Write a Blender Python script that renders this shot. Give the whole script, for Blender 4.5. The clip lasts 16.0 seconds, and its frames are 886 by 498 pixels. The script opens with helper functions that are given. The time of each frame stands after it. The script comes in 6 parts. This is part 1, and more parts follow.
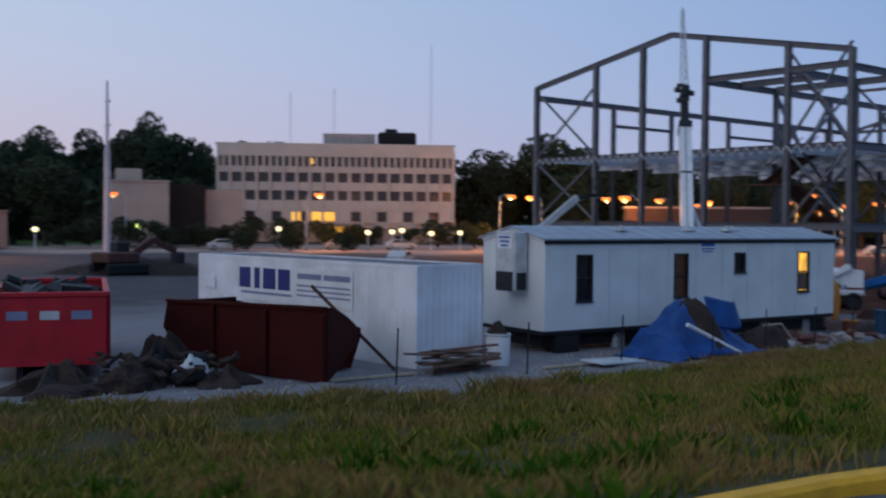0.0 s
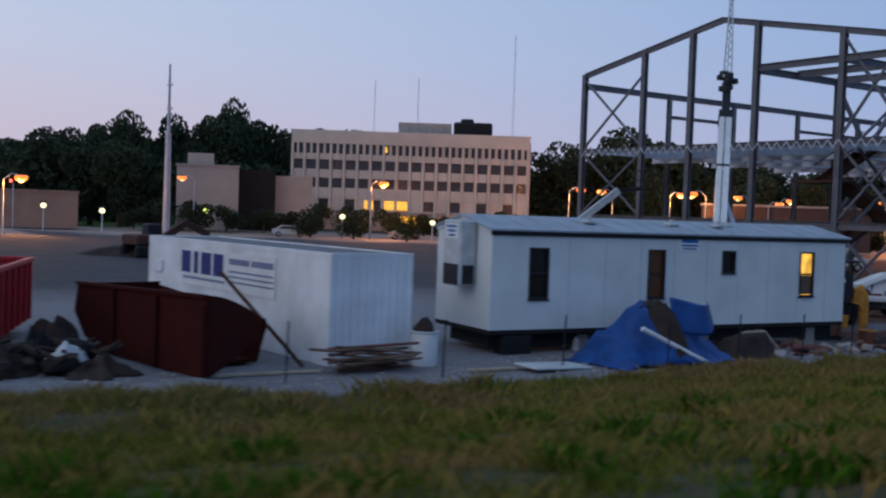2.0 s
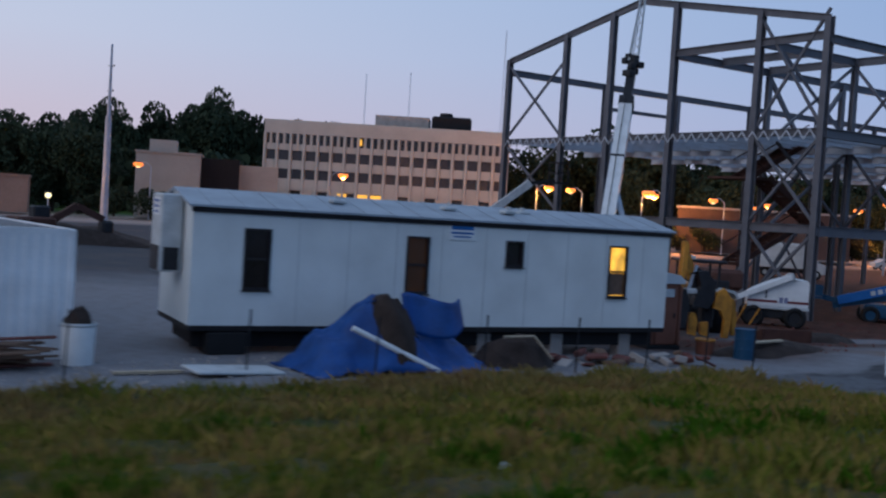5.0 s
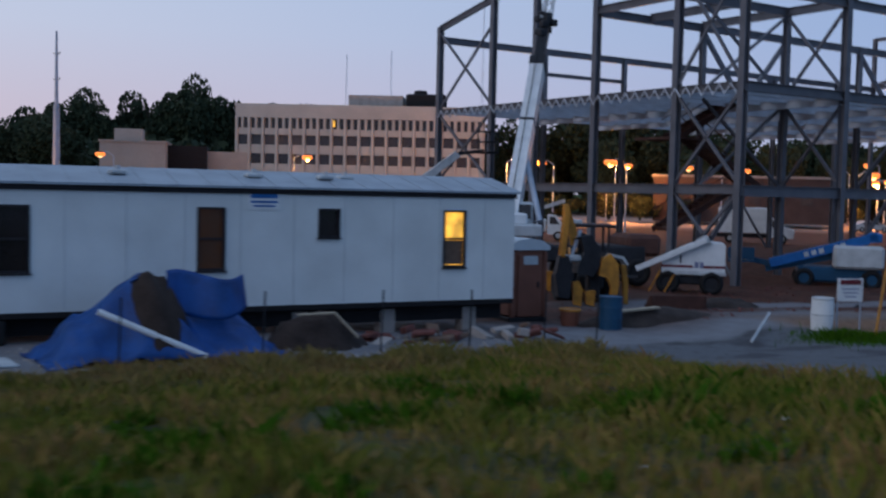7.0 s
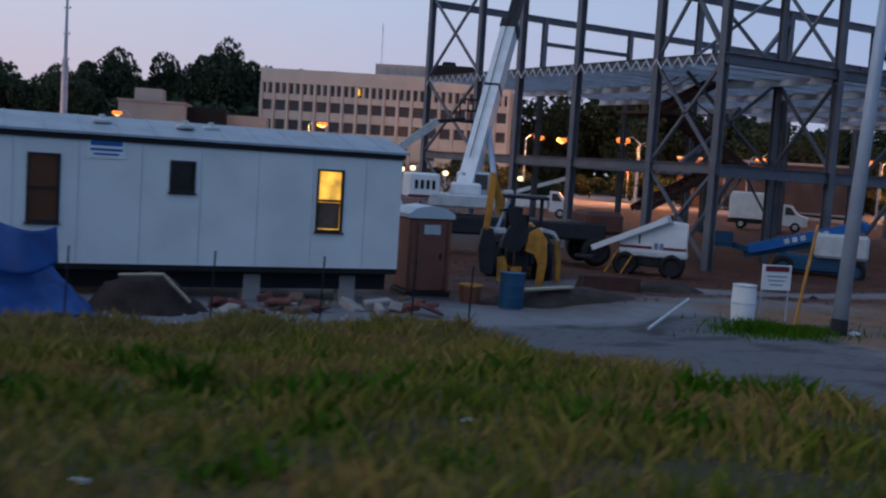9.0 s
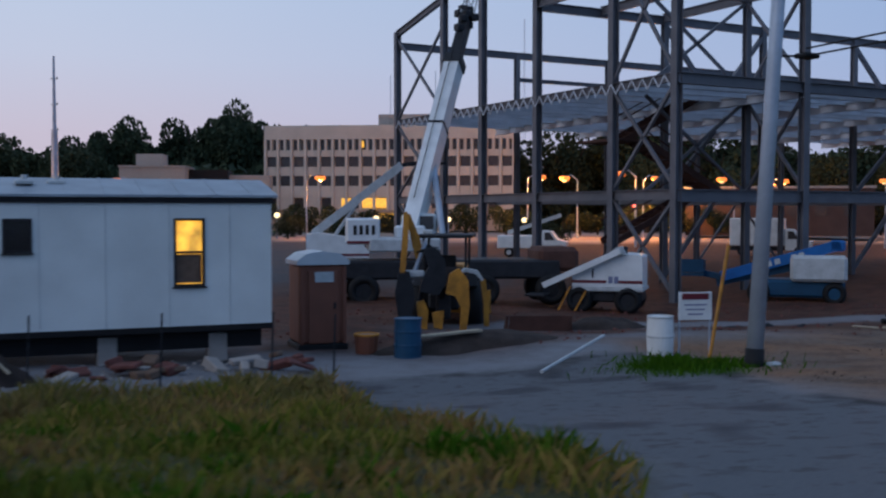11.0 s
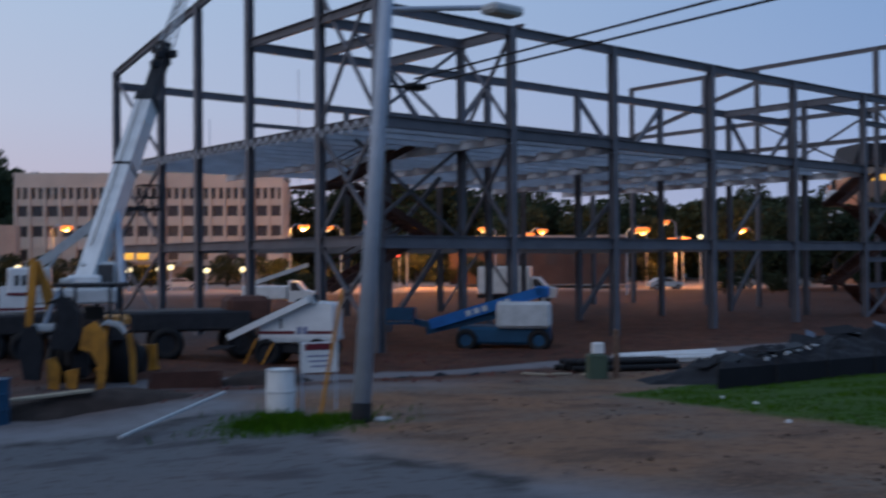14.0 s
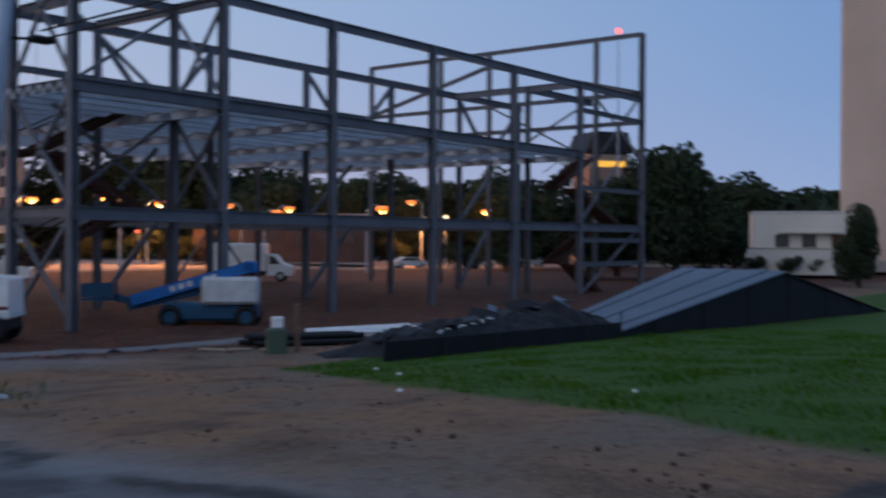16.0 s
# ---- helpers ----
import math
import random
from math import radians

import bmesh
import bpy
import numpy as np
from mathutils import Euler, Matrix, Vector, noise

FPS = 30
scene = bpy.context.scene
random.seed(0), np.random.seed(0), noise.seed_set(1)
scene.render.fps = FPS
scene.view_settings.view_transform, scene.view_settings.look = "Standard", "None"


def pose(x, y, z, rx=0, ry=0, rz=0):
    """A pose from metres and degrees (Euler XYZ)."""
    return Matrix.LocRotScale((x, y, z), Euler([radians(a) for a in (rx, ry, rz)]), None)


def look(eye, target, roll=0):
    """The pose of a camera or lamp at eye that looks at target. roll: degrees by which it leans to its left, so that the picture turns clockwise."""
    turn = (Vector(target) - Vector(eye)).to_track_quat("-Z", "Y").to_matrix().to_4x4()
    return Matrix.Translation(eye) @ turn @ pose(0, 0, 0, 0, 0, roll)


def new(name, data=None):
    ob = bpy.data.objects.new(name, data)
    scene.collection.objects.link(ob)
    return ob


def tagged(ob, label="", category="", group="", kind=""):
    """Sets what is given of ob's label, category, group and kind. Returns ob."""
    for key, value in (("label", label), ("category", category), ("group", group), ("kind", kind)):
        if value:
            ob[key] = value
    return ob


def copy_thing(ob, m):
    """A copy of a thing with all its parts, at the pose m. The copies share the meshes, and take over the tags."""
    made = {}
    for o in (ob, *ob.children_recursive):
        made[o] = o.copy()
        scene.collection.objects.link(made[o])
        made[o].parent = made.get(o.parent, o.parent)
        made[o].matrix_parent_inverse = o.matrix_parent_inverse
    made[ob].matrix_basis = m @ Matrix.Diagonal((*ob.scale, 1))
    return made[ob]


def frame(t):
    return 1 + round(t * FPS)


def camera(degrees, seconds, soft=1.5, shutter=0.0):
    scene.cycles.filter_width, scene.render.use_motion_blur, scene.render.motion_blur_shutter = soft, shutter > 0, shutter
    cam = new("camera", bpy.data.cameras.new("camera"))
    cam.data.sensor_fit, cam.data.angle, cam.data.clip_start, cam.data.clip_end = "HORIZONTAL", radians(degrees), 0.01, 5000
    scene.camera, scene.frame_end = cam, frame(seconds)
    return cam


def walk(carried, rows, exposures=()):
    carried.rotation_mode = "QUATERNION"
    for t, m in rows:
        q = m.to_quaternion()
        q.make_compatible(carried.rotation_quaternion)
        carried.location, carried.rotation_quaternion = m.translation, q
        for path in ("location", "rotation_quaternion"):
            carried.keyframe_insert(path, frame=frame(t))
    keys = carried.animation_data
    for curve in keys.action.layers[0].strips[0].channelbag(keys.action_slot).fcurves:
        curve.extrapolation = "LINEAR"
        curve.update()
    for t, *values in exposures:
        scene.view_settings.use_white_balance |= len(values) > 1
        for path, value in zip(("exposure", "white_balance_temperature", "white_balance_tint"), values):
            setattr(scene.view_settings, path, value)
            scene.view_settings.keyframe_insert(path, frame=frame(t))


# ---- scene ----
cam = camera(45.8, 16.0, soft=2.2, shutter=1.0)
PATH = [
    (0, (-21.173, -21.131, 3.783), (-19.902, -19.588, 3.729), 0.5),
    (0.5, (-19.968, -21.338, 3.755), (-18.778, -19.731, 3.703), 0.6),
    (1, (-18.808, -21.501, 3.723), (-17.673, -19.857, 3.636), 0.0),
    (1.5, (-17.538, -21.67, 3.692), (-16.417, -20.016, 3.602), -0.2),
    (2, (-16.293, -21.756, 3.706), (-15.171, -20.102, 3.634), 2.0),
    (2.5, (-14.924, -21.891, 3.657), (-13.811, -20.23, 3.603), 0.6),
    (3, (-13.568, -21.928, 3.641), (-12.452, -20.268, 3.603), 0.5),
    (5.5, (-6.532, -22.018, 3.428), (-5.44, -20.345, 3.349), 3.9),
    (6, (-5.227, -22.082, 3.356), (-4.136, -20.408, 3.273), 3.3),
    (6.5, (-3.943, -22.22, 3.337), (-2.85, -20.548, 3.235), 3.5),
    (7, (-2.661, -22.338, 3.297), (-1.578, -20.661, 3.186), 1.3),
    (7.5, (-1.466, -22.419, 3.244), (-0.381, -20.744, 3.114), 0.6),
    (8, (-0.369, -22.445, 3.207), (0.705, -20.767, 3.029), 3.3),
    (10.5, (4.792, -22.38, 2.977), (5.725, -20.614, 2.874), 1.5),
    (11, (5.684, -22.251, 2.961), (6.64, -20.496, 2.89), -0.0),
    (11.5, (6.466, -22.077, 2.882), (7.398, -20.308, 2.843), 3.3),
    (12, (7.151, -22.021, 2.834), (8.119, -20.273, 2.763), 4.2),
    (12.5, (7.804, -21.996, 2.797), (8.872, -20.306, 2.752), 3.2),
    (13, (8.465, -22.178, 2.822), (9.609, -20.538, 2.771), 3.4),
    (13.5, (9.125, -22.324, 2.793), (10.333, -20.731, 2.748), 2.8),
    (14, (9.806, -22.585, 2.785), (11.086, -21.049, 2.811), -0.4),
    (14.5, (10.383, -22.951, 2.699), (11.758, -21.499, 2.717), 0.0),
    (15, (10.801, -23.32, 2.674), (12.26, -21.951, 2.671), -2.0),
    (15.5, (11.262, -23.56, 2.642), (12.787, -22.267, 2.634), 1.2),
    (16, (11.642, -23.783, 2.607), (13.232, -22.569, 2.594), 0.3),
]
walk(cam, [(t, look(eye, target, roll)) for t, eye, target, roll in PATH],
     exposures=[(0, 0.32), (11, 0.32), (14, 0.22), (16, 0.22)])

# world: clear dusk sky, warm afterglow in the north-west, blue in the east
world = bpy.data.worlds.new("dusk_sky")
scene.world = world
world.use_nodes = True
wn, wl = world.node_tree.nodes, world.node_tree.links
wn.clear()
w_out, w_bg = wn.new("ShaderNodeOutputWorld"), wn.new("ShaderNodeBackground")
w_tc, w_sep = wn.new("ShaderNodeTexCoord"), wn.new("ShaderNodeSeparateXYZ")
wl.new(w_tc.outputs["Generated"], w_sep.inputs[0])


def w_ramp(stops):
    r = wn.new("ShaderNodeValToRGB")
    while len(r.color_ramp.elements) < len(stops):
        r.color_ramp.elements.new(0.5)
    for e, (p, c) in zip(r.color_ramp.elements, stops):
        e.position, e.color = p, (*c, 1)
    wl.new(w_sep.outputs["Z"], r.inputs[0])
    return r


west = w_ramp([(0.0, (0.46, 0.38, 0.46)), (0.07, (0.46, 0.42, 0.52)), (0.14, (0.43, 0.47, 0.60)), (0.25, (0.38, 0.48, 0.64)), (0.5, (0.32, 0.44, 0.64)), (1.0, (0.24, 0.36, 0.58))])
east = w_ramp([(0.0, (0.26, 0.365, 0.55)), (0.07, (0.20, 0.315, 0.55)), (0.14, (0.155, 0.275, 0.52)), (0.25, (0.125, 0.245, 0.49)), (0.5, (0.15, 0.26, 0.49)), (1.0, (0.24, 0.36, 0.58))])
w_dot = wn.new("ShaderNodeVectorMath")
w_dot.operation = "DOT_PRODUCT"
w_dot.inputs[1].default_value = (-0.5, 0.866, 0)
wl.new(w_tc.outputs["Generated"], w_dot.inputs[0])
w_map = wn.new("ShaderNodeMapRange")
w_map.inputs["From Min"].default_value, w_map.inputs["From Max"].default_value = -0.35, 0.78
wl.new(w_dot.outputs["Value"], w_map.inputs["Value"])
w_mix = wn.new("ShaderNodeMix")
w_mix.data_type = "RGBA"
wl.new(w_map.outputs[0], w_mix.inputs["Factor"])
wl.new(east.outputs[0], w_mix.inputs[6])
wl.new(west.outputs[0], w_mix.inputs[7])
wl.new(w_mix.outputs[2], w_bg.inputs["Color"])
w_bg.inputs["Strength"].default_value = 1.0
wl.new(w_bg.outputs[0], w_out.inputs["Surface"])

glow = bpy.data.lights.new("afterglow", "SUN")
glow.energy, glow.angle, glow.color = 0.35, radians(50), (1.0, 0.86, 0.78)
new("afterglow", glow).matrix_world = look((-40, -5, 22), (0, 0, 0))


# ---- materials ----
def mat(name, col, rough=0.8, metal=0.0, var=0.25, scale=2.0, bump=0.3, fine=40.0, col2=None, emit=None, power=0.0, spec=0.3, stretch=(1, 1, 1)):
    """Base colour with stains at one scale and grain at another."""
    m = bpy.data.materials.new(name)
    m.use_nodes = True
    n, l = m.node_tree.nodes, m.node_tree.links
    p = n["Principled BSDF"]
    p.inputs["Roughness"].default_value, p.inputs["Metallic"].default_value = rough, metal
    p.inputs["Specular IOR Level"].default_value = spec
    tc, mp = n.new("ShaderNodeTexCoord"), n.new("ShaderNodeMapping")
    mp.inputs["Scale"].default_value = stretch
    l.new(tc.outputs["Object"], mp.inputs[0])
    big, small = n.new("ShaderNodeTexNoise"), n.new("ShaderNodeTexNoise")
    big.inputs["Scale"].default_value, small.inputs["Scale"].default_value = scale, fine
    big.inputs["Detail"].default_value = 6
    for t in (big, small):
        l.new(mp.outputs[0], t.inputs["Vector"])
    col2 = col2 or tuple(c * (1 - var) * 0.9 for c in col)
    mr = n.new("ShaderNodeMapRange")
    mr.inputs["From Min"].default_value, mr.inputs["From Max"].default_value = 0.35, 0.68
    l.new(big.outputs["Fac"], mr.inputs["Value"])
    mx = n.new("ShaderNodeMix")
    mx.data_type = "RGBA"
    mx.inputs[6].default_value, mx.inputs[7].default_value = (*col, 1), (*col2, 1)
    l.new(mr.outputs[0], mx.inputs["Factor"])
    hs = n.new("ShaderNodeHueSaturation")
    m2 = n.new("ShaderNodeMapRange")
    m2.inputs["To Min"].default_value, m2.inputs["To Max"].default_value = 1 - var, 1 + var
    l.new(small.outputs["Fac"], m2.inputs["Value"])
    l.new(m2.outputs[0], hs.inputs["Value"])
    l.new(mx.outputs[2], hs.inputs["Color"])
    l.new(hs.outputs[0], p.inputs["Base Color"])
    if bump:
        b = n.new("ShaderNodeBump")
        b.inputs["Strength"].default_value, b.inputs["Distance"].default_value = bump, 0.02
        l.new(small.outputs["Fac"], b.inputs["Height"])
        l.new(b.outputs[0], p.inputs["Normal"])
    if emit:
        p.inputs["Emission Color"].default_value, p.inputs["Emission Strength"].default_value = (*emit, 1), power
        if power < 1:
            es = n.new("ShaderNodeMapRange")
            es.inputs["From Min"].default_value, es.inputs["From Max"].default_value = 0.35, 0.65
            es.inputs["To Min"].default_value, es.inputs["To Max"].default_value = power * 0.35, power * 1.25
            l.new(big.outputs["Fac"], es.inputs["Value"])
            l.new(es.outputs[0], p.inputs["Emission Strength"])
    return m


M = {}
M["steel"] = mat("primed_steel", (0.135, 0.132, 0.145), 0.55, 0.0, 0.2, 1.2, 0.1, 30, col2=(0.10, 0.10, 0.112))
M["deck"] = mat("galvanised_deck", (0.80, 0.82, 0.85), 0.5, 0.35, 0.15, 0.6, 0.1, 20)
M["rust_stair"] = mat("rusty_stair_steel", (0.085, 0.036, 0.026), 0.8, 0, 0.3, 2)
M["trailer"] = mat("cream_metal_siding", (0.66, 0.68, 0.66), 0.55, 0, 0.05, 0.8, 0.05, 25)
M["trim"] = mat("dark_brown_trim", (0.02, 0.016, 0.018), 0.6, 0, 0.2, 3)
M["roof"] = mat("weathered_white_roof", (0.30, 0.34, 0.38), 0.55, 0, 0.12, 1.5, 0.1, 12)
# near-black for dark parts, and for the shade below the trailer
M["under"] = mat("dark_parts_and_shade", (0.012, 0.011, 0.012), 0.8)
M["container"] = mat("white_painted_corrugated_steel", (0.78, 0.79, 0.80), 0.5, 0, 0.06, 0.9, 0.05, 14, col2=(0.58, 0.58, 0.58))
M["blue_print"] = mat("blue_lettering", (0.02, 0.03, 0.16), 0.6, 0, 0.1)
M["grey_print"] = mat("grey_lettering", (0.2, 0.22, 0.34), 0.6, 0, 0.1)
M["white"] = mat("white_paint", (0.72, 0.73, 0.72), 0.45, 0, 0.06, 2, 0.05, 20)
M["white_dirty"] = mat("dirty_white_paint", (0.5, 0.52, 0.52), 0.55, 0, 0.15, 3, 0.1, 20)
M["black"] = mat("black_rubber", (0.012, 0.012, 0.013), 0.75)
M["dark_metal"] = mat("dark_greasy_metal", (0.025, 0.026, 0.03), 0.6, 0.2, 0.3, 4)
M["yellow"] = mat("worn_yellow_paint", (0.60, 0.255, 0.032), 0.5, 0, 0.2, 3, 0.1, 20, col2=(0.30, 0.13, 0.02))
M["yellow_kerb"] = mat("yellow_kerb_paint", (0.72, 0.36, 0.02), 0.7, 0, 0.15, 4, 0.3, 50)
M["blue_paint"] = mat("blue_machine_paint", (0.01, 0.12, 0.36), 0.4, 0, 0.15, 2)
M["blue_dark"] = mat("dark_blue_machine_paint", (0.010, 0.065, 0.13), 0.5, 0, 0.2, 2)
M["red_paint"] = mat("red_dumpster_paint", (0.42, 0.016, 0.026), 0.5, 0, 0.15, 2, 0.1, 18, col2=(0.30, 0.012, 0.018))
M["rust"] = mat("rusty_maroon_steel", (0.048, 0.0068, 0.005), 0.85, 0, 0.3, 1.4, 0.4, 25, col2=(0.034, 0.006, 0.005), spec=0.1)
M["tarp"] = mat("blue_tarpaulin", (0.005, 0.065, 0.25), 0.5, 0, 0.15, 1.6, 0.3, 14, col2=(0.004, 0.035, 0.14))
M["soil"] = mat("dark_brown_soil", (0.045, 0.03, 0.024), 0.95, 0, 0.4, 3, 0.8, 20)
M["wood"] = mat("weathered_lumber", (0.16, 0.10, 0.07), 0.85, 0, 0.25, 5, 0.3, 30)
M["wood_pale"] = mat("pale_lumber", (0.42, 0.34, 0.24), 0.8, 0, 0.15, 5, 0.2, 30)
M["brick_red"] = mat("broken_brick", (0.16, 0.06, 0.05), 0.9, 0, 0.3, 6)
M["porta"] = mat("brown_plastic", (0.20, 0.070, 0.042), 0.5, 0, 0.08, 2, 0.1, 20)
M["porta_roof"] = mat("translucent_white_plastic", (0.55, 0.57, 0.58), 0.4, 0, 0.05)
M["pole"] = mat("galvanised_pole", (0.40, 0.45, 0.52), 0.45, 0.2, 0.12, 1.5, 0.05, 12)
M["sign_red"] = mat("sign_header", (0.16, 0.02, 0.03), 0.5)
M["office"] = mat("precast_concrete", (0.52, 0.475, 0.41), 0.85, 0, 0.08, 0.25, 0.2, 3)
# office concrete once more, with shade put into its colour
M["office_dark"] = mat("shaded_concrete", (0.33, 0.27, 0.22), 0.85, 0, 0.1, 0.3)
M["window"] = mat("dark_window_glass", (0.065, 0.055, 0.052), 0.15, 0, 0.1, spec=0.5)
M["glass"] = mat("tinted_pane", (0.018, 0.014, 0.016), 0.12, 0, 0.1, bump=0, spec=0.5)
M["lit"] = mat("lit_window", (0.6, 0.4, 0.1), 0.4, emit=(1.0, 0.50, 0.06), power=0.95, scale=3.5)
M["lit_dim"] = mat("dim_amber_pane", (0.05, 0.025, 0.015), 0.2, emit=(1.0, 0.38, 0.07), power=0.008, scale=2.5)
M["sodium"] = mat("sodium_lamp_glass", (0.8, 0.5, 0.2), 0.4, emit=(1.0, 0.62, 0.28), power=1.3)
# halo round the sodium lamps, put into a glowing ring
M["sodium_halo"] = mat("orange_halo_glow", (0.8, 0.4, 0.1), 0.4, emit=(1.0, 0.20, 0.025), power=1.1)
M["mercury"] = mat("warm_white_lamp_glass", (0.8, 0.8, 0.5), 0.4, emit=(1.0, 0.85, 0.48), power=1.4)
M["red_lamp"] = mat("red_lamp_glass", (0.8, 0.1, 0.1), 0.4, emit=(1.0, 0.10, 0.08), power=3)
M["green_lamp"] = mat("green_white_lamp_glass", (0.5, 0.8, 0.3), 0.4, emit=(0.75, 1.0, 0.20), power=2)
M["bark"] = mat("bark", (0.05, 0.04, 0.03), 0.95, 0, 0.3, 3, 0.6)
M["leaf"] = mat("dark_tree_foliage", (0.030, 0.046, 0.020), 0.85, 0, 0.35, 0.4, 0.0, 3, col2=(0.016, 0.026, 0.012))
M["shrub"] = mat("shrub_foliage", (0.022, 0.034, 0.012), 0.85, 0, 0.35, 0.6, 0.0, 4)
M["cream"] = mat("cream_stucco", (0.66, 0.60, 0.52), 0.85, 0, 0.05, 0.2, 0.1, 3)
M["tower"] = mat("beige_tower_cladding", (0.60, 0.45, 0.36), 0.85, 0, 0.05, 0.15, 0.1, 3)
M["far_brick"] = mat("dark_red_brick", (0.070, 0.048, 0.044), 0.9, 0, 0.2, 0.6)
M["wire"] = mat("black_cable", (0.012, 0.012, 0.015), 0.6)
M["sheet_roof"] = mat("grey_metal_roofing", (0.085, 0.11, 0.15), 0.5, 0.2, 0.2, 1.0, 0.2, 10, stretch=(1, 0.2, 1))
M["container_roof"] = mat("stained_container_roof", (0.13, 0.145, 0.165), 0.75, 0, 0.2, 1.2, 0.2, 10, col2=(0.09, 0.085, 0.08))
M["annex"] = mat("grey_tan_concrete", (0.34, 0.315, 0.28), 0.85, 0, 0.08, 0.25, 0.2, 3)
M["tan_wall"] = mat("tan_block_wall", (0.27, 0.19, 0.15), 0.9, 0, 0.12, 0.3, 0.2, 3)
M["silt"] = mat("black_silt_fabric", (0.009, 0.009, 0.012), 0.8, 0, 0.3, 2)
M["green_box"] = mat("green_pedestal_paint", (0.06, 0.09, 0.06), 0.6, 0, 0.15)
M["joist"] = mat("light_grey_joist_paint", (0.62, 0.65, 0.70), 0.5, 0, 0.12, 1.0, 0.05, 20)
M["deck_gravel"] = mat("blue_grey_gravel", (0.19, 0.19, 0.2), 0.9, 0, 0.3, 3, 0.6, 30)
M["concrete"] = mat("pale_concrete", (0.36, 0.32, 0.29), 0.9, 0, 0.15, 1.5, 0.3)


# ---- builders ----
class Geo:
    """Gathers the faces of one mesh."""

    def __init__(self):
        self.v, self.f = [], []

    def add(self, verts, faces, m=None):
        k = len(self.v)
        self.v += [tuple(m @ Vector(p)) if m else tuple(p) for p in verts]
        self.f += [tuple(k + i for i in f) for f in faces]
        return self

    def box(self, c, s, m=None):
        x, y, z = (d / 2 for d in s)
        v = [(c[0] + i * x, c[1] + j * y, c[2] + k * z) for k in (-1, 1) for j in (-1, 1) for i in (-1, 1)]
        return self.add(v, [(0, 2, 3, 1), (4, 5, 7, 6), (0, 1, 5, 4), (2, 6, 7, 3), (0, 4, 6, 2), (1, 3, 7, 5)], m)

    def chunk(self, c, s, b=0.03, m=None):
        """A box with chamfered edges."""
        x, y, z = (d / 2 for d in s)
        b = min(b, x * 0.6, y * 0.6, z * 0.6)
        me = bmesh.new()
        for k in (-1, 1):
            for j in (-1, 1):
                for i in (-1, 1):
                    me.verts.new((c[0] + i * (x - b), c[1] + j * (y - b), c[2] + k * z))
                    me.verts.new((c[0] + i * (x - b), c[1] + j * y, c[2] + k * (z - b)))
                    me.verts.new((c[0] + i * x, c[1] + j * (y - b), c[2] + k * (z - b)))
        bmesh.ops.convex_hull(me, input=me.verts)
        me.verts.index_update()
        self.add([v.co for v in me.verts], [[v.index for v in f.verts] for f in me.faces], m)
        me.free()
        return self

    def rod(self, a, b, r, n=10, r2=None):
        a, b = Vector(a), Vector(b)
        q = (b - a).to_track_quat("Z", "Y").to_matrix()
        r2 = r if r2 is None else r2
        v = [a + q @ Vector((r * math.cos(i * math.tau / n), r * math.sin(i * math.tau / n), 0)) for i in range(n)]
        v += [b + q @ Vector((r2 * math.cos(i * math.tau / n), r2 * math.sin(i * math.tau / n), 0)) for i in range(n)]
        f = [(i, (i + 1) % n, n + (i + 1) % n, n + i) for i in range(n)] + [tuple(range(n))[::-1], tuple(range(n, 2 * n))]
        return self.add(v, f)

    def beam(self, a, b, w, h, t=0.03, up=(0, 0, 1)):
        """A wide-flange section between two points; h lies along up."""
        a, b = Vector(a), Vector(b)
        d = (b - a).normalized()
        u = Vector(up) - d * Vector(up).dot(d)
        u.normalize()
        s = d.cross(u)
        o = [(-w / 2, -h / 2), (w / 2, -h / 2), (w / 2, t - h / 2), (t / 2, t - h / 2), (t / 2, h / 2 - t), (w / 2, h / 2 - t), (w / 2, h / 2), (-w / 2, h / 2), (-w / 2, h / 2 - t), (-t / 2, h / 2 - t), (-t / 2, t - h / 2), (-w / 2, t - h / 2)]
        v = [p + s * j + u * k for p in (a, b) for j, k in o]
        caps = [(0, 1, 2, 3, 10, 11), (3, 4, 9, 10), (4, 5, 6, 7, 8, 9)]
        self.add(v, [(i, (i + 1) % 12, 12 + (i + 1) % 12, 12 + i) for i in range(12)] + [c[::-1] for c in caps] + [tuple(12 + i for i in c) for c in caps])
        return self

    def bar(self, a, b, w, h, up=(0, 0, 1)):
        a, b = Vector(a), Vector(b)
        d = (b - a).normalized()
        u = Vector(up) - d * Vector(up).dot(d)
        u.normalize()
        s = d.cross(u)
        v = [p + u * (k * h / 2) + s * (j * w / 2) for p in (a, b) for k in (-1, 1) for j in (-1, 1)]
        return self.add(v, [(0, 1, 3, 2), (4, 6, 7, 5), (0, 4, 5, 1), (2, 3, 7, 6), (0, 2, 6, 4), (1, 5, 7, 3)])

    def tube(self, pts, r, n=6):
        """A round bar bent along a line of points."""
        pts = [Vector(p) for p in pts]
        v = []
        for i, p in enumerate(pts):
            d = pts[min(i + 1, len(pts) - 1)] - pts[max(i - 1, 0)]
            q = d.to_track_quat("Z", "Y").to_matrix()
            v += [p + q @ Vector((r * math.cos(k * math.tau / n), r * math.sin(k * math.tau / n), 0)) for k in range(n)]
        m = len(pts) - 1
        f = [(i * n + k, i * n + (k + 1) % n, (i + 1) * n + (k + 1) % n, (i + 1) * n + k) for i in range(m) for k in range(n)]
        return self.add(v, f + [tuple(range(n))[::-1], tuple(range(m * n, m * n + n))])

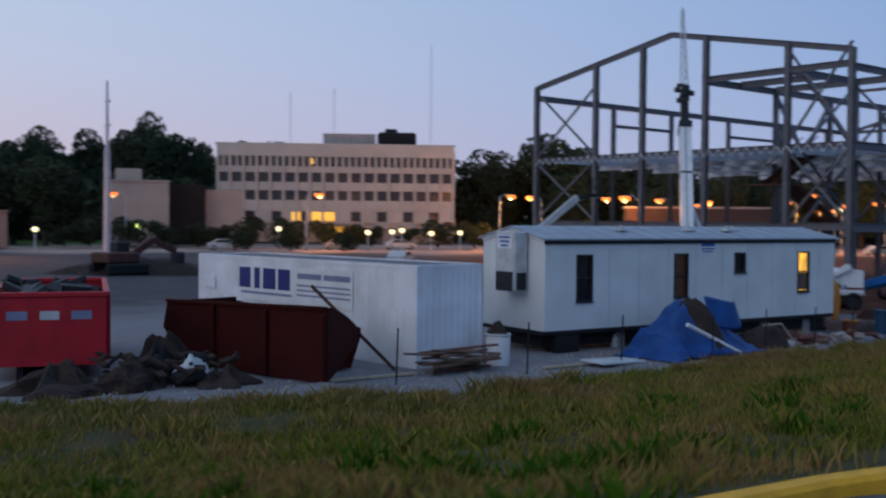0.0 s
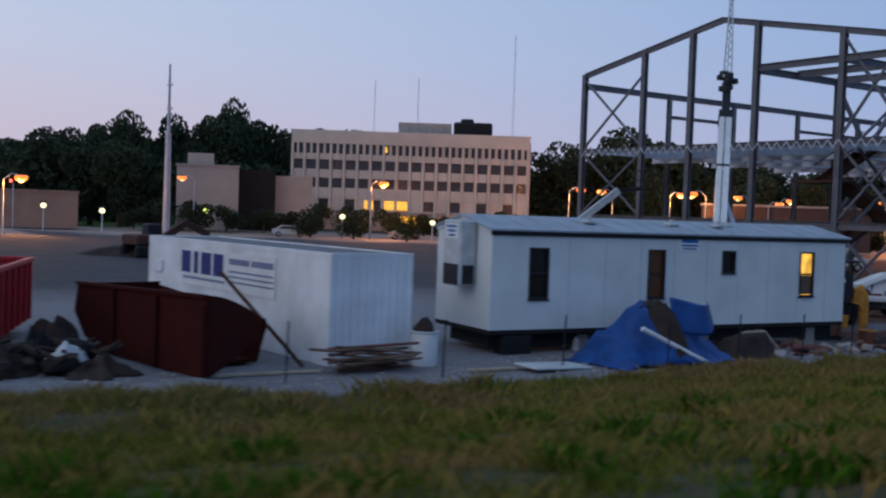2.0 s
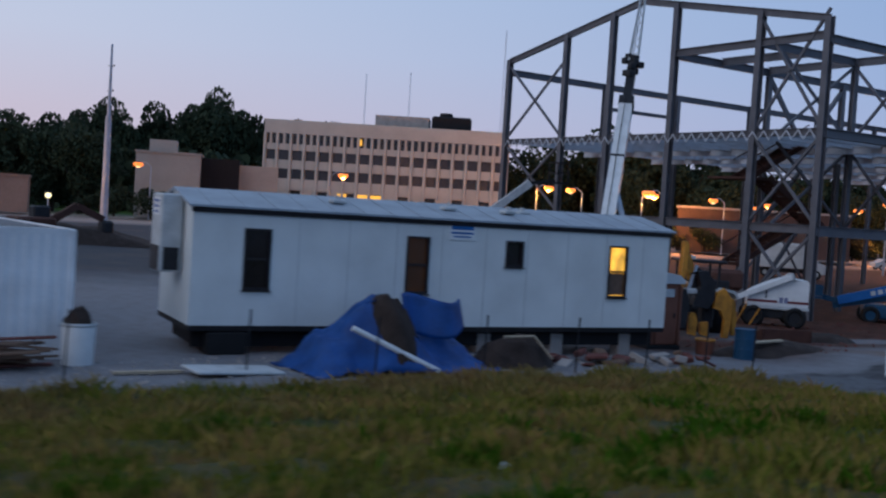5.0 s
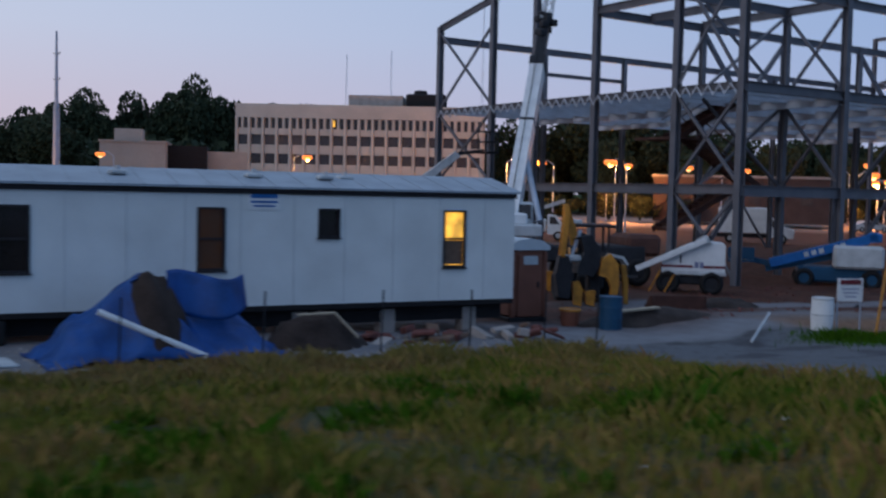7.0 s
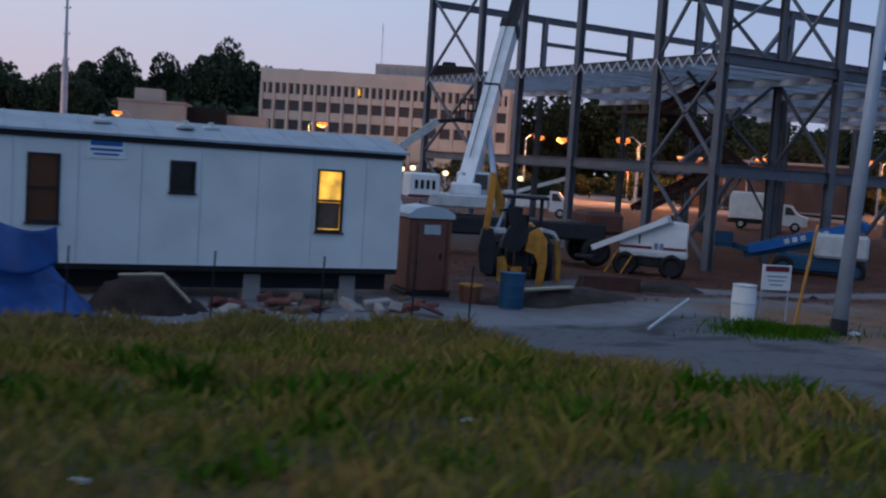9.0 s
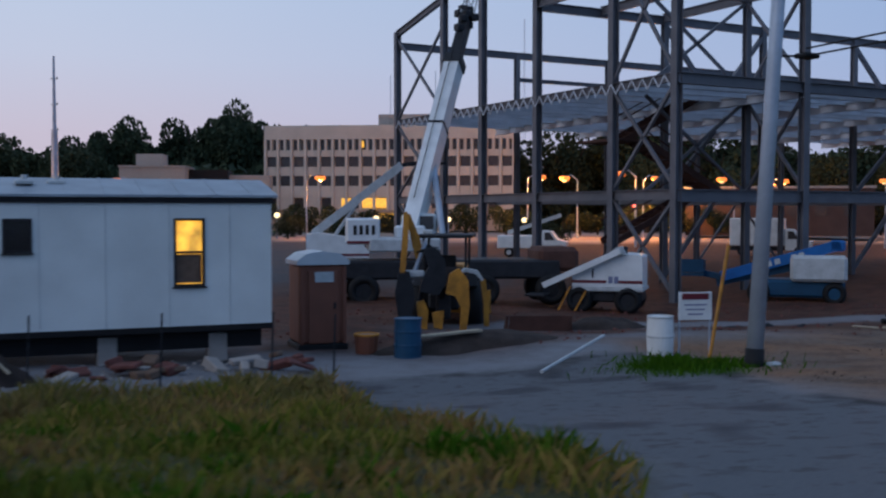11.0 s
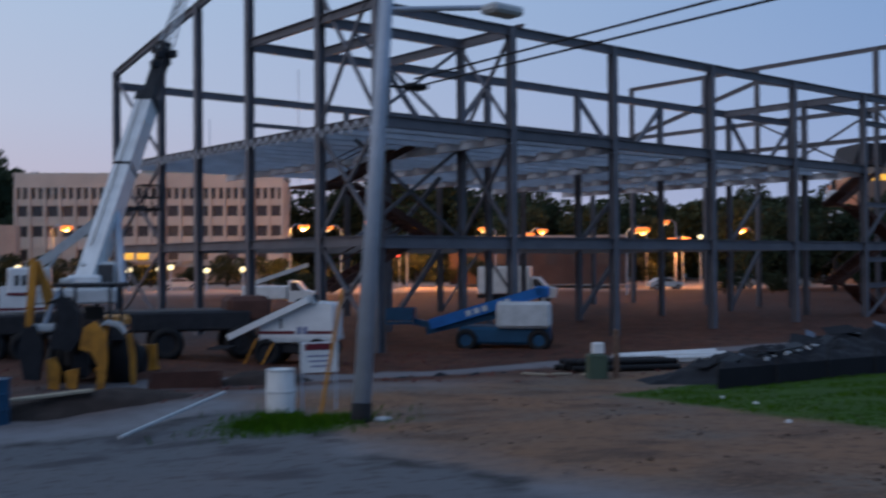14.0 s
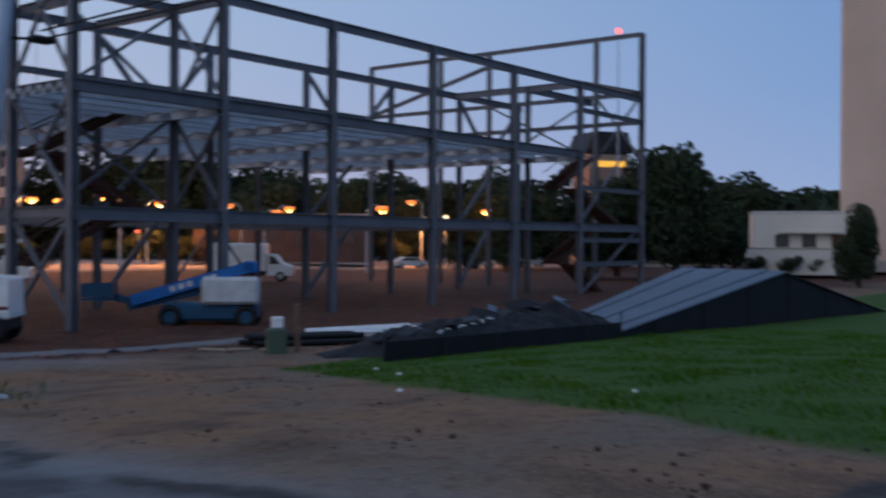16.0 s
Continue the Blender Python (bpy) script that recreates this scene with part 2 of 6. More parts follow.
    def prism(self, outline, y0, y1, m=None):
        """An outline in x, z drawn out along y."""
        n = len(outline)
        v = [(x, y0, z) for x, z in outline] + [(x, y1, z) for x, z in outline]
        f = [tuple(range(n)), tuple(range(n, 2 * n))[::-1]] + [(i, n + i, n + (i + 1) % n, (i + 1) % n) for i in range(n)]
        return self.add(v, f, m)

    def torus(self, c, axis, big, small, n=20, k=8):
        q = Vector(axis).to_track_quat("Z", "Y").to_matrix()
        v = []
        for i in range(n):
            a = i * math.tau / n
            for j in range(k):
                b = j * math.tau / k
                r = big + small * math.cos(b)
                v.append(Vector(c) + q @ Vector((r * math.cos(a), r * math.sin(a), small * math.sin(b) * 1.5)))
        f = [(i * k + j, ((i + 1) % n) * k + j, ((i + 1) % n) * k + (j + 1) % k, i * k + (j + 1) % k) for i in range(n) for j in range(k)]
        return self.add(v, f)

    def heap(self, c, rx, ry, h, n=18, rings=7, rough=0.25, seed=0):
        """A lumpy mound."""
        v, f = [], []
        for r in range(rings + 1):
            q = r / rings
            for i in range(n):
                a = i * math.tau / n
                k = 1 + rough * noise.noise((math.cos(a) * 1.7 + seed, math.sin(a) * 1.7, q * 2 + seed))
                z = h * (1 - q * q) ** 1.15 * (1 + rough * noise.noise((math.cos(a) * q * 3 + seed * 3, math.sin(a) * q * 3, 5)))
                v.append((c[0] + math.cos(a) * rx * q * k, c[1] + math.sin(a) * ry * q * k, c[2] + z - (0.08 if r == rings else 0)))
        for r in range(rings):
            for i in range(n):
                f.append((r * n + i, r * n + (i + 1) % n, (r + 1) * n + (i + 1) % n, (r + 1) * n + i))
        return self.add(v, f)

    def mesh(self, name, weld=False):
        me = bpy.data.meshes.new(name)
        me.from_pydata(self.v, [], self.f)
        bm = bmesh.new()
        bm.from_mesh(me)
        if weld:
            bmesh.ops.remove_doubles(bm, verts=bm.verts, dist=0.0005)
        bmesh.ops.recalc_face_normals(bm, faces=bm.faces)
        bm.to_mesh(me)
        bm.free()
        return me


def part(name, geo, material, parent=None, label="", smooth=False, kind=""):
    me = geo.mesh(name) if isinstance(geo, Geo) else geo
    if not me.materials:
        me.materials.append(M[material] if isinstance(material, str) else material)
    if smooth:
        me.polygons.foreach_set("use_smooth", [True] * len(me.polygons))
    ob = new(name, me)
    ob.parent = parent
    return tagged(ob, label, kind=kind)


def thing(name, m, label, category, group="", kind=""):
    ob = new(name)
    ob.empty_display_size = 0.3
    ob.matrix_basis = m
    return tagged(ob, label, category, group, kind)


def lerp(pts, x):
    for (x0, y0), (x1, y1) in zip(pts, pts[1:]):
        if x <= x1:
            return y0 + (y1 - y0) * min(max((x - x0) / (x1 - x0), 0), 1)
    return pts[-1][1]


# ---- ground ----
def ground_z(x, y):
    road_z = 2.25 - 0.033 * (min(max(x, -40), 45) + 21)
    site = -0.25 * min(max((x - 6) / 8, 0), 1)
    s = min(max((-6 - y) / 13.0, 0), 1)
    site -= 0.4 * min(max((x - 22) / 8, 0), 1) * min(max((y + 2) / 6, 0), 1) * (1 if y < 60 else max(0, 1 - (y - 60) / 20))
    rise = 0.15 * min(max((x - 17) / 2.5, 0), 1) * min(max((28 - x) / 4, 0), 1) * min(max((1 - y) / 3, 0), 1)
    return site + rise * (1 - s) + (road_z - site) * s


def lip_y(x):
    return lerp([(-26, 1.0), (-14, 0.0), (-11.3, -2.0), (-9.5, -2.9), (-6.2, -3.7), (-2.3, -3.9), (1.5, -4.1), (7, -4.5), (10, -3.8), (13, -4.2)], x)


def drive_left(y):
    return lerp([(-22, 8.0), (-17, 10.3), (-15, 11.6), (-10, 12.1), (-4, 13.0)], y)


def drive_right(y):
    return lerp([(-24, 15.5), (-18, 16.2), (-12, 17.5), (-5, 20.0)], y)


def lawn_left(y):
    return lerp([(-26, 19.5), (-20.5, 20.8), (-16.3, 22.6), (-11.9, 24.9), (-9.2, 26.4), (-7, 27.7), (-6.9, 300)], y)


def soft(v, w):
    return min(max(v / w + 0.5, 0), 1)


def masks(x, y):
    w = 0.9 * noise.noise((x * 0.5, y * 0.5, 0)) + 0.4 * noise.noise((x * 1.7, y * 1.7, 3))
    road_y = lerp([(-30, -17.0), (-13.5, -17.05), (-11.3, -18.4), (-9, -19.6), (8, -20.5), (60, -27)], x)
    tarmac = max(soft(road_y - y, 0.2) * (1 if y > -34 else 0), 0)
    drive = soft(x + w * 0.5 - drive_left(y), 0.6) * soft(drive_right(y) - x + w * 0.6, 0.6) * soft(-4.4 - y + w * 0.6, 0.8)
    lot = soft(y - 20 + 3 * w, 9) * soft(84 - y + 0.42 * (60 - x) * (x > 10), 3) * soft(34 - x + 0.35 * (y - 20), 8)
    tarmac = max(tarmac, drive)
    grass = soft(lip_y(x) + 0.4 * w - y, 0.8) * soft(drive_left(y) - x - w * 0.5, 0.6) * (1 - tarmac)
    lawn = soft(x + w * 0.3 - lawn_left(y), 0.5) * (1 - tarmac)
    lawn = max(lawn, soft(0.8 - math.hypot(x - 19.6, (y + 6.6) * 0.6) + 0.5 * w, 0.5))
    far_green = soft(y - 128 - w * 4, 6)
    clay = soft(x + w - 13.3, 2.5) * soft(y + w - lerp([(14, 0), (18, -2.2), (21, -1.2), (25, -1), (29, -4)], x), 3)
    track = soft(1.3 - abs(y - 1.2 + 0.15 * (x - 30) + 0.4 * w), 0.8) * soft(x - 19, 3)
    clay = clay * (1 - 0.85 * track) * soft(76 - y, 10)
    sand = soft(x + 0.8 * w - drive_right(y) - 0.5, 1.6) * soft(lawn_left(y) - x + 1.0, 1) * soft(-2.6 - y + w, 3) * (1 - drive)
    pave = soft(y + 0.42 * (x - 76) - 72, 3) * soft(118 - y - 0.42 * (x - 76), 4) * (1 - lot)
    return grass, max(lawn, far_green), tarmac, min(max(clay, 0), 1), pave, sand, lot


def spread(fine, lo, hi, end):
    near = list(np.arange(lo, hi, fine))
    out, d = [hi], fine
    while out[-1] < end:
        d *= 1.13
        out.append(out[-1] + d)
    back, d = [], fine
    p = lo
    while p > -end:
        d *= 1.13
        p -= d
        back.append(p)
    return back[::-1] + near + out


gx, gy = spread(0.34, -26, 52, 2500), spread(0.34, -27, 14, 2500)
gv, gm = [], []
for y in gy:
    for x in gx:
        k = masks(x, y)
        z = ground_z(x, y)
        if abs(x) < 120 and abs(y) < 90:
            z += (0.10 * k[0] + 0.05 * k[3] + 0.015) * noise.noise((x * 0.6, y * 0.6, 1)) + (0.03 * k[0] + 0.03 * k[3]) * noise.noise((x * 2.1, y * 2.1, 7))
        gv.append((x, y, z))
        gm.append(k)
nx = len(gx)
gf = [(j * nx + i, j * nx + i + 1, (j + 1) * nx + i + 1, (j + 1) * nx + i) for j in range(len(gy) - 1) for i in range(nx - 1)]
gme = bpy.data.meshes.new("ground")
gme.from_pydata(gv, [], gf)
for k, nm in enumerate(("grass", "lawn", "tarmac", "clay", "pave", "sand", "lot")):
    gme.attributes.new(nm, "FLOAT", "POINT").data.foreach_set("value", [q[k] for q in gm])
gmat = bpy.data.materials.new("site_ground")
gmat.use_nodes = True
gn, gl = gmat.node_tree.nodes, gmat.node_tree.links
g_p = gn["Principled BSDF"]
g_p.inputs["Roughness"].default_value, g_p.inputs["Specular IOR Level"].default_value = 0.9, 0.2
g_tc = gn.new("ShaderNodeTexCoord")


def g_noise(scale, detail=5):
    t = gn.new("ShaderNodeTexNoise")
    t.inputs["Scale"].default_value, t.inputs["Detail"].default_value = scale, detail
    gl.new(g_tc.outputs["Object"], t.inputs["Vector"])
    return t.outputs["Fac"]


def g_mix(fac, a, b):
    x = gn.new("ShaderNodeMix")
    x.data_type = "RGBA"
    gl.new(fac, x.inputs["Factor"])
    for s, c in ((6, a), (7, b)):
        if isinstance(c, tuple):
            x.inputs[s].default_value = (*c, 1)
        else:
            gl.new(c, x.inputs[s])
    return x.outputs[2]


def g_range(v, a, b):
    r = gn.new("ShaderNodeMapRange")
    r.inputs["From Min"].default_value, r.inputs["From Max"].default_value = a, b
    gl.new(v, r.inputs["Value"])
    return r.outputs[0]


def g_attr(nm):
    a = gn.new("ShaderNodeAttribute")
    a.attribute_name = nm
    return a.outputs["Fac"]


n_big, n_mid, n_fine = g_noise(0.35), g_noise(2.2), g_noise(28, 3)
gravel = g_mix(g_range(n_fine, 0.3, 0.7), g_mix(g_range(n_mid, 0.4, 0.65), (0.16, 0.16, 0.17), (0.11, 0.10, 0.10)), (0.20, 0.20, 0.21))
grassc = g_mix(g_range(n_mid, 0.38, 0.66), (0.038, 0.045, 0.012), (0.075, 0.058, 0.022))
grassc = g_mix(g_range(n_big, 0.45, 0.7), grassc, (0.035, 0.027, 0.016))
lawnc = g_mix(g_range(n_mid, 0.35, 0.7), (0.036, 0.082, 0.006), (0.028, 0.058, 0.006))
clayc = g_mix(g_range(n_mid, 0.35, 0.65), g_mix(g_range(n_big, 0.4, 0.65), (0.082, 0.028, 0.017), (0.10, 0.045, 0.028)), (0.042, 0.018, 0.012))
tarc = g_mix(g_range(g_noise(4.0), 0.56, 0.64), g_mix(g_range(g_noise(0.55), 0.55, 0.64), g_mix(g_range(n_fine, 0.3, 0.7), (0.095, 0.097, 0.105), (0.118, 0.12, 0.128)), (0.055, 0.054, 0.06)), (0.072, 0.069, 0.07))
sandc = g_mix(g_range(g_noise(0.8), 0.52, 0.68), g_mix(g_range(n_big, 0.42, 0.60), (0.19, 0.10, 0.055), (0.125, 0.095, 0.075)), (0.07, 0.04, 0.027))
sandc = g_mix(g_range(n_fine, 0.52, 0.66), g_mix(g_range(g_noise(5.5), 0.5, 0.66), sandc, (0.10, 0.056, 0.035)), (0.23, 0.14, 0.088))
lotc = g_mix(g_range(n_big, 0.45, 0.62), (0.044, 0.048, 0.056), (0.062, 0.057, 0.056))
pavec = g_mix(g_range(n_big, 0.4, 0.6), (0.30, 0.22, 0.18), (0.34, 0.27, 0.23))
g_c = gravel
for nm, c in (("clay", clayc), ("lot", lotc), ("sand", sandc), ("pave", pavec), ("tarmac", tarc), ("grass", grassc), ("lawn", lawnc)):
    g_c = g_mix(g_attr(nm), g_c, c)
    if nm == "tarmac":
        rim = gn.new("ShaderNodeValToRGB")
        rim.color_ramp.elements[0].color = rim.color_ramp.elements[1].color = (0, 0, 0, 1)
        for q, k in ((0.3, 0.85), (0.65, 0.85)):
            e = rim.color_ramp.elements.new(q)
            e.color = (k, k, k, 1)
        gl.new(g_attr("tarmac"), rim.inputs[0])
        worn = gn.new("ShaderNodeMath")
        worn.operation = "MULTIPLY"
        gl.new(rim.outputs[0], worn.inputs[0])
        gl.new(g_range(g_noise(0.9), 0.42, 0.58), worn.inputs[1])
        g_c = g_mix(worn.outputs[0], g_c, (0.022, 0.021, 0.021))
gl.new(g_c, g_p.inputs["Base Color"])
g_b = gn.new("ShaderNodeBump")
g_b.inputs["Strength"].default_value, g_b.inputs["Distance"].default_value = 0.5, 0.03
gl.new(n_fine, g_b.inputs["Height"])
gl.new(g_b.outputs[0], g_p.inputs["Normal"])
gme.materials.append(gmat)
gme.polygons.foreach_set("use_smooth", [True] * len(gme.polygons))
tagged(new("ground", gme), "gravel yard, grassy bank, red clay and tarmac drive", "ground", kind="structure")

# yellow kerb along the road
kg = Geo()
kp = [(-26, -16.75), (-20, -16.7), (-15, -16.7), (-13.8, -16.82), (-12.9, -17.1), (-12.1, -17.5), (-11.5, -18.0), (-11.2, -18.6)]
for i, (x, y) in enumerate(kp):
    p, q = kp[max(i - 1, 0)], kp[min(i + 1, len(kp) - 1)]
    n = Vector((p[1] - q[1], q[0] - p[0], 0)).normalized()
    z = ground_z(x, y)
    kg.v += [tuple(Vector((x, y, z)) + n * o + Vector((0, 0, h))) for o, h in ((0.11, -0.15), (0.11, 0.13), (0.08, 0.16), (-0.07, 0.16), (-0.11, 0.12), (-0.14, -0.15))]
kg.f = [(i * 6 + k, i * 6 + (k + 1) % 6, i * 6 + 6 + (k + 1) % 6, i * 6 + 6 + k) for i in range(len(kp) - 1) for k in range(6)]
kg.f += [tuple(range(6)), tuple(range(len(kg.v) - 6, len(kg.v)))]
tagged(part("kerb", kg, "yellow_kerb"), "yellow painted concrete road kerb", "kerb", kind="structure")


# ---- steel frame of the new building ----
frame_st = thing("unfinished_building", pose(0, 0, 0), "bare grey steel skeleton of a building on red clay", "building")
XA, XE, YB, YI, YK = 33.45, 77.9, 9.5, 19.4, 34.4
BASE = -0.75
D2, F1 = 8.4, 3.85


def col(x, y, z0, z1, w=0.34, turn=False):
    part("column", Geo().beam((x, y, z0), (x, y, z1), w, w, 0.035, up=(1, 0, 0) if turn else (0, 1, 0)), "steel", frame_st)


def girder(a, b, w=0.24, h=0.42):
    part("beam", Geo().beam(a, b, w, h, 0.03), "steel", frame_st)


def brace(a, b, r=0.13):
    part("brace", Geo().bar(a, b, r, r), "steel", frame_st)


def gable(y):
    return 16.1 - 2.35 * abs(y - 22.1) / 12.3


AY = [34.4, 28.6, 24.45, 19.4, 13.6, 9.6]
for y in AY:
    col(XA, y, BASE, gable(y) - 0.1, turn=True)
for a, b in zip([34.4, 22.1], [22.1, 9.6]):
    girder((XA, a, gable(a) - 0.2), (XA, b, gable(b) - 0.2), 0.22, 0.36)
girder((XA, YK, F1 - 0.2), (XA, YB, F1 - 0.2), 0.26, 0.42)
girder((XA, YK, D2 - 0.15), (XA, YB, D2 - 0.15), 0.26, 0.34)
girder((XA, 19.4, 12.75), (XA, 9.6, 12.75), 0.26, 0.38)
for y0, y1 in ((34.4, 28.6), (13.6, 9.6)):
    for za, zb in ((D2, gable(y0) - 0.5), (F1, D2 - 0.3), (BASE + 0.3, F1 - 0.3)):
        brace((XA, y0, za), (XA, y1, zb))
        brace((XA, y0, zb), (XA, y1, za))
# long front, its deck edge and the eave
BX = [40.35, 46.82, 54.3, 61.85, 69.4, 77.9]
for x in BX:
    col(x, YB, BASE, 12.7 if x < 77 else 17.15)
girder((XA, YB, 12.55), (XE, YB, 12.55), 0.24, 0.4)
girder((XA, YB, F1 - 0.25), (XE, YB, F1 - 0.25), 0.28, 0.5)
girder((XA, YB, D2 - 0.2), (69.4, YB, D2 - 0.2), 0.28, 0.45)
# inner line above the deck
IX = [41.2, 48.0, 55.1, 62.7, 70.0, 77.4]
for k, x in enumerate(IX):
    col(x, YI, BASE, 12.75, 0.3)
girder((XA, YI, 12.65), (XE, YI, 12.65), 0.26, 0.42)
for k in (0, 2, 4):
    mid = (IX[k] + IX[k + 1]) / 2 if k < 4 else 73.5
    brace((IX[k], YI, 12.4), (mid, YI, D2 + 0.2), 0.22)
    brace((IX[k + 1], YI, 12.4), (mid, YI, D2 + 0.2), 0.22)
    brace((IX[k], YI, BASE + 0.3), (mid, YI, F1 - 0.3), 0.2)
    brace((IX[k], YI, F1), (mid, YI, D2 - 1.2), 0.2)
# set-back stair bay near the corner
col(41.1, 13.6, BASE, 12.9, 0.3)
for a, b in (((XA, 13.6, 12.75), (41.1, 13.6, 12.75)), ((41.1, YI, 12.75), (41.1, YB, 12.75)), ((37.2, YI, 12.75), (37.2, 13.6, 12.75))):
    girder(a, b)
for z0, z1 in ((D2, 12.5), (F1, D2 - 0.4)):
    brace((41.1, 13.6, z0), (40.4, YB, z1))
    brace((41.1, 13.6, z1), (40.4, YB, z0))
    brace((35.2, 13.6, z0), (41.0, 13.6, z1))
    brace((35.2, 13.6, z1), (41.0, 13.6, z0))
# back wall line
KX = [41.9, 49.1, 57.0, 65.2, 73.0, 77.9]
for x in KX:
    col(x, YK, BASE, 13.0, 0.3)
girder((XA, YK, 12.85), (XE, YK, 12.85), 0.26, 0.42)
girder((XA, YK, F1 - 0.2), (XE, YK, F1 - 0.2), 0.26, 0.4)
girder((41.9, YK, 11.35), (49.1, YK, 11.35), 0.18, 0.25)
girder((57.0, YK, 11.35), (65.2, YK, 11.35), 0.18, 0.25)
brace((57, YK, BASE), (61, YK, F1))
brace((65, YK, BASE), (61, YK, F1))
# east end: parapet frame, gable and stair tower
for y in (13.1, 22.4, 27.1, 34.4):
    col(XE, y, BASE, 17.2, 0.3, True)
girder((XE, YB, 17.1), (XE, 34.4, 17.1), 0.2, 0.3)
for a, b in (((XE, 34.4, 13.1), (XE, 22.4, 16.1)), ((XE, 22.4, 16.1), (XE, YB, 13.0)), ((XE, YB, 13.0), (XE, 34.4, 13.0)), ((XE, YB, 11.0), (XE, 34.4, 11.0)), ((69.4, YB, 11.0), (XE, YB, 11.0))):
    girder(a, b, 0.2, 0.3)
for z in (6.1, 2.8, 1.25):
    girder((69.4, YB, z), (XE, YB, z), 0.2, 0.3)
for a, b in (((XE, YB, D2), (XE, 13.1, 13)), ((XE, YB, 13), (XE, 13.1, D2)), ((XE, 13.1, D2), (XE, 22.4, 13)), ((XE, 13.1, 13), (XE, 22.4, D2)), ((69.4, YB, F1), (75, YB, D2)), ((69.4, YB, BASE), (77.9, YB, F1))):
    brace(a, b)
girder((69.4, YB, 12.6), (69.4, YI, 12.6))
girder((69.4, 13.4, 12.6), (XE, 13.4, 12.6))
col(69.4, 13.4, BASE, 12.8, 0.3)
# deck: joists, edge girders and corrugated sheet
for x in BX[:5]:
    part("beam", Geo().beam((x, YB, D2 - 0.42), (x, YK, D2 - 0.42), 0.22, 0.4, 0.03), "joist", frame_st)
for x in BX[:5]:
    girder((x, YB, F1 - 0.25), (x, YK, F1 - 0.25), 0.2, 0.4)
for k in range(1, 15):
    y = YB + k * (YK - YB) / 15
    part("joist", Geo().beam((XA + 0.1, y, D2 - 0.22), (69.4, y, D2 - 0.22), 0.14, 0.28, 0.02), "joist", frame_st)
for k in range(36):
    y = YB + 0.3 + k * 0.68
    if y + 0.68 < YK:
        part("edge_lattice", Geo().bar((XA - 0.16, y, D2 - 0.5), (XA - 0.16, y + 0.34, D2 - 0.05), 0.04, 0.05).bar((XA - 0.16, y + 0.34, D2 - 0.05), (XA - 0.16, y + 0.68, D2 - 0.5), 0.04, 0.05), "joist", frame_st)
for k in range(15):
    y0 = YB + k * (YK - YB) / 15 + 0.05
    y1 = y0 + (0.85 if k % 4 else 1.1)
    dk, x0 = Geo(), XA + 0.3
    while x0 < 69.4:
        x1 = min(x0 + 0.3, 69.4)
        p = [(x0, D2 - 0.06), (x0 + 0.1, D2), (x0 + 0.2, D2), (x1, D2 - 0.06)]
        dk.add([(x, y0, z) for x, z in p] + [(x, y1, z) for x, z in p], [(0, 1, 5, 4), (1, 2, 6, 5), (2, 3, 7, 6)])
        x0 = x1
    part("deck_sheet", dk.mesh("deck_sheet", True), "deck", frame_st, "ribbed galvanised deck strip laid over the joists")


def stair(x0, z0, x1, z1, y, w=1.1):
    st = Geo()
    n = max(int(abs(z1 - z0) / 0.18), 3)
    for s in (0, w):
        st.bar((x0, y + s, z0), (x1, y + s, z1), 0.06, 0.3)
        st.bar((x0, y + s, z0 + 1.0), (x1, y + s, z1 + 1.0), 0.05, 0.05)
    for i in range(n):
        q = (i + 0.5) / n
        st.box((x0 + (x1 - x0) * q, y + w / 2, z0 + (z1 - z0) * q), (0.28, w, 0.04))
        st.box((x0 + (x1 - x0) * q, y + w / 2, z0 + (z1 - z0) * q - 0.09), (0.03, w, 0.15))
    part("stair_flight", st, "rust_stair", frame_st, "rust-brown steel stair flight")


stair(35.6, 6.15, 40.2, F1, 14.2)
stair(40.2, F1, 35.2, 1.6, 15.6)
stair(35.6, 6.15, 40.2, D2, 15.6)
part("landing", Geo().box((34.9, 15.5, 6.1), (1.8, 2.9, 0.12)), "rust_stair", frame_st)
stair(70.4, 6.2, 76.5, F1, 10.4)
stair(70.4, 6.2, 75.0, D2, 11.7)
stair(76.5, F1, 70.4, 1.3, 11.7)
stair(70.4, 1.3, 74, BASE, 10.4)


# ---- site trailer ----
TR = -6.0
trailer = thing("site_trailer", pose(0, 0, 0, 0, 0, TR), "long cream office trailer with dark trim and grey roof", "trailer")
TL, TD, TB, TT = 13.06, 3.0, 0.65, 3.25
holes = [(1.16, 1.785, 1.45, 2.83), (5.14, 5.76, 1.45, 2.83), (7.89, 8.42, 2.17, 2.83), (11.07, 11.69, 1.45, 2.83)]
wall = Geo()
xs = sorted({0.0, TL, *[h[0] for h in holes], *[h[1] for h in holes]})
zs = sorted({TB, TT, *[h[2] for h in holes], *[h[3] for h in holes]})


def solid(i, k):
    if not (0 <= i < len(xs) - 1 and 0 <= k < len(zs) - 1):
        return False
    x, z = (xs[i] + xs[i + 1]) / 2, (zs[k] + zs[k + 1]) / 2
    return not any(h[0] < x < h[1] and h[2] < z < h[3] for h in holes)


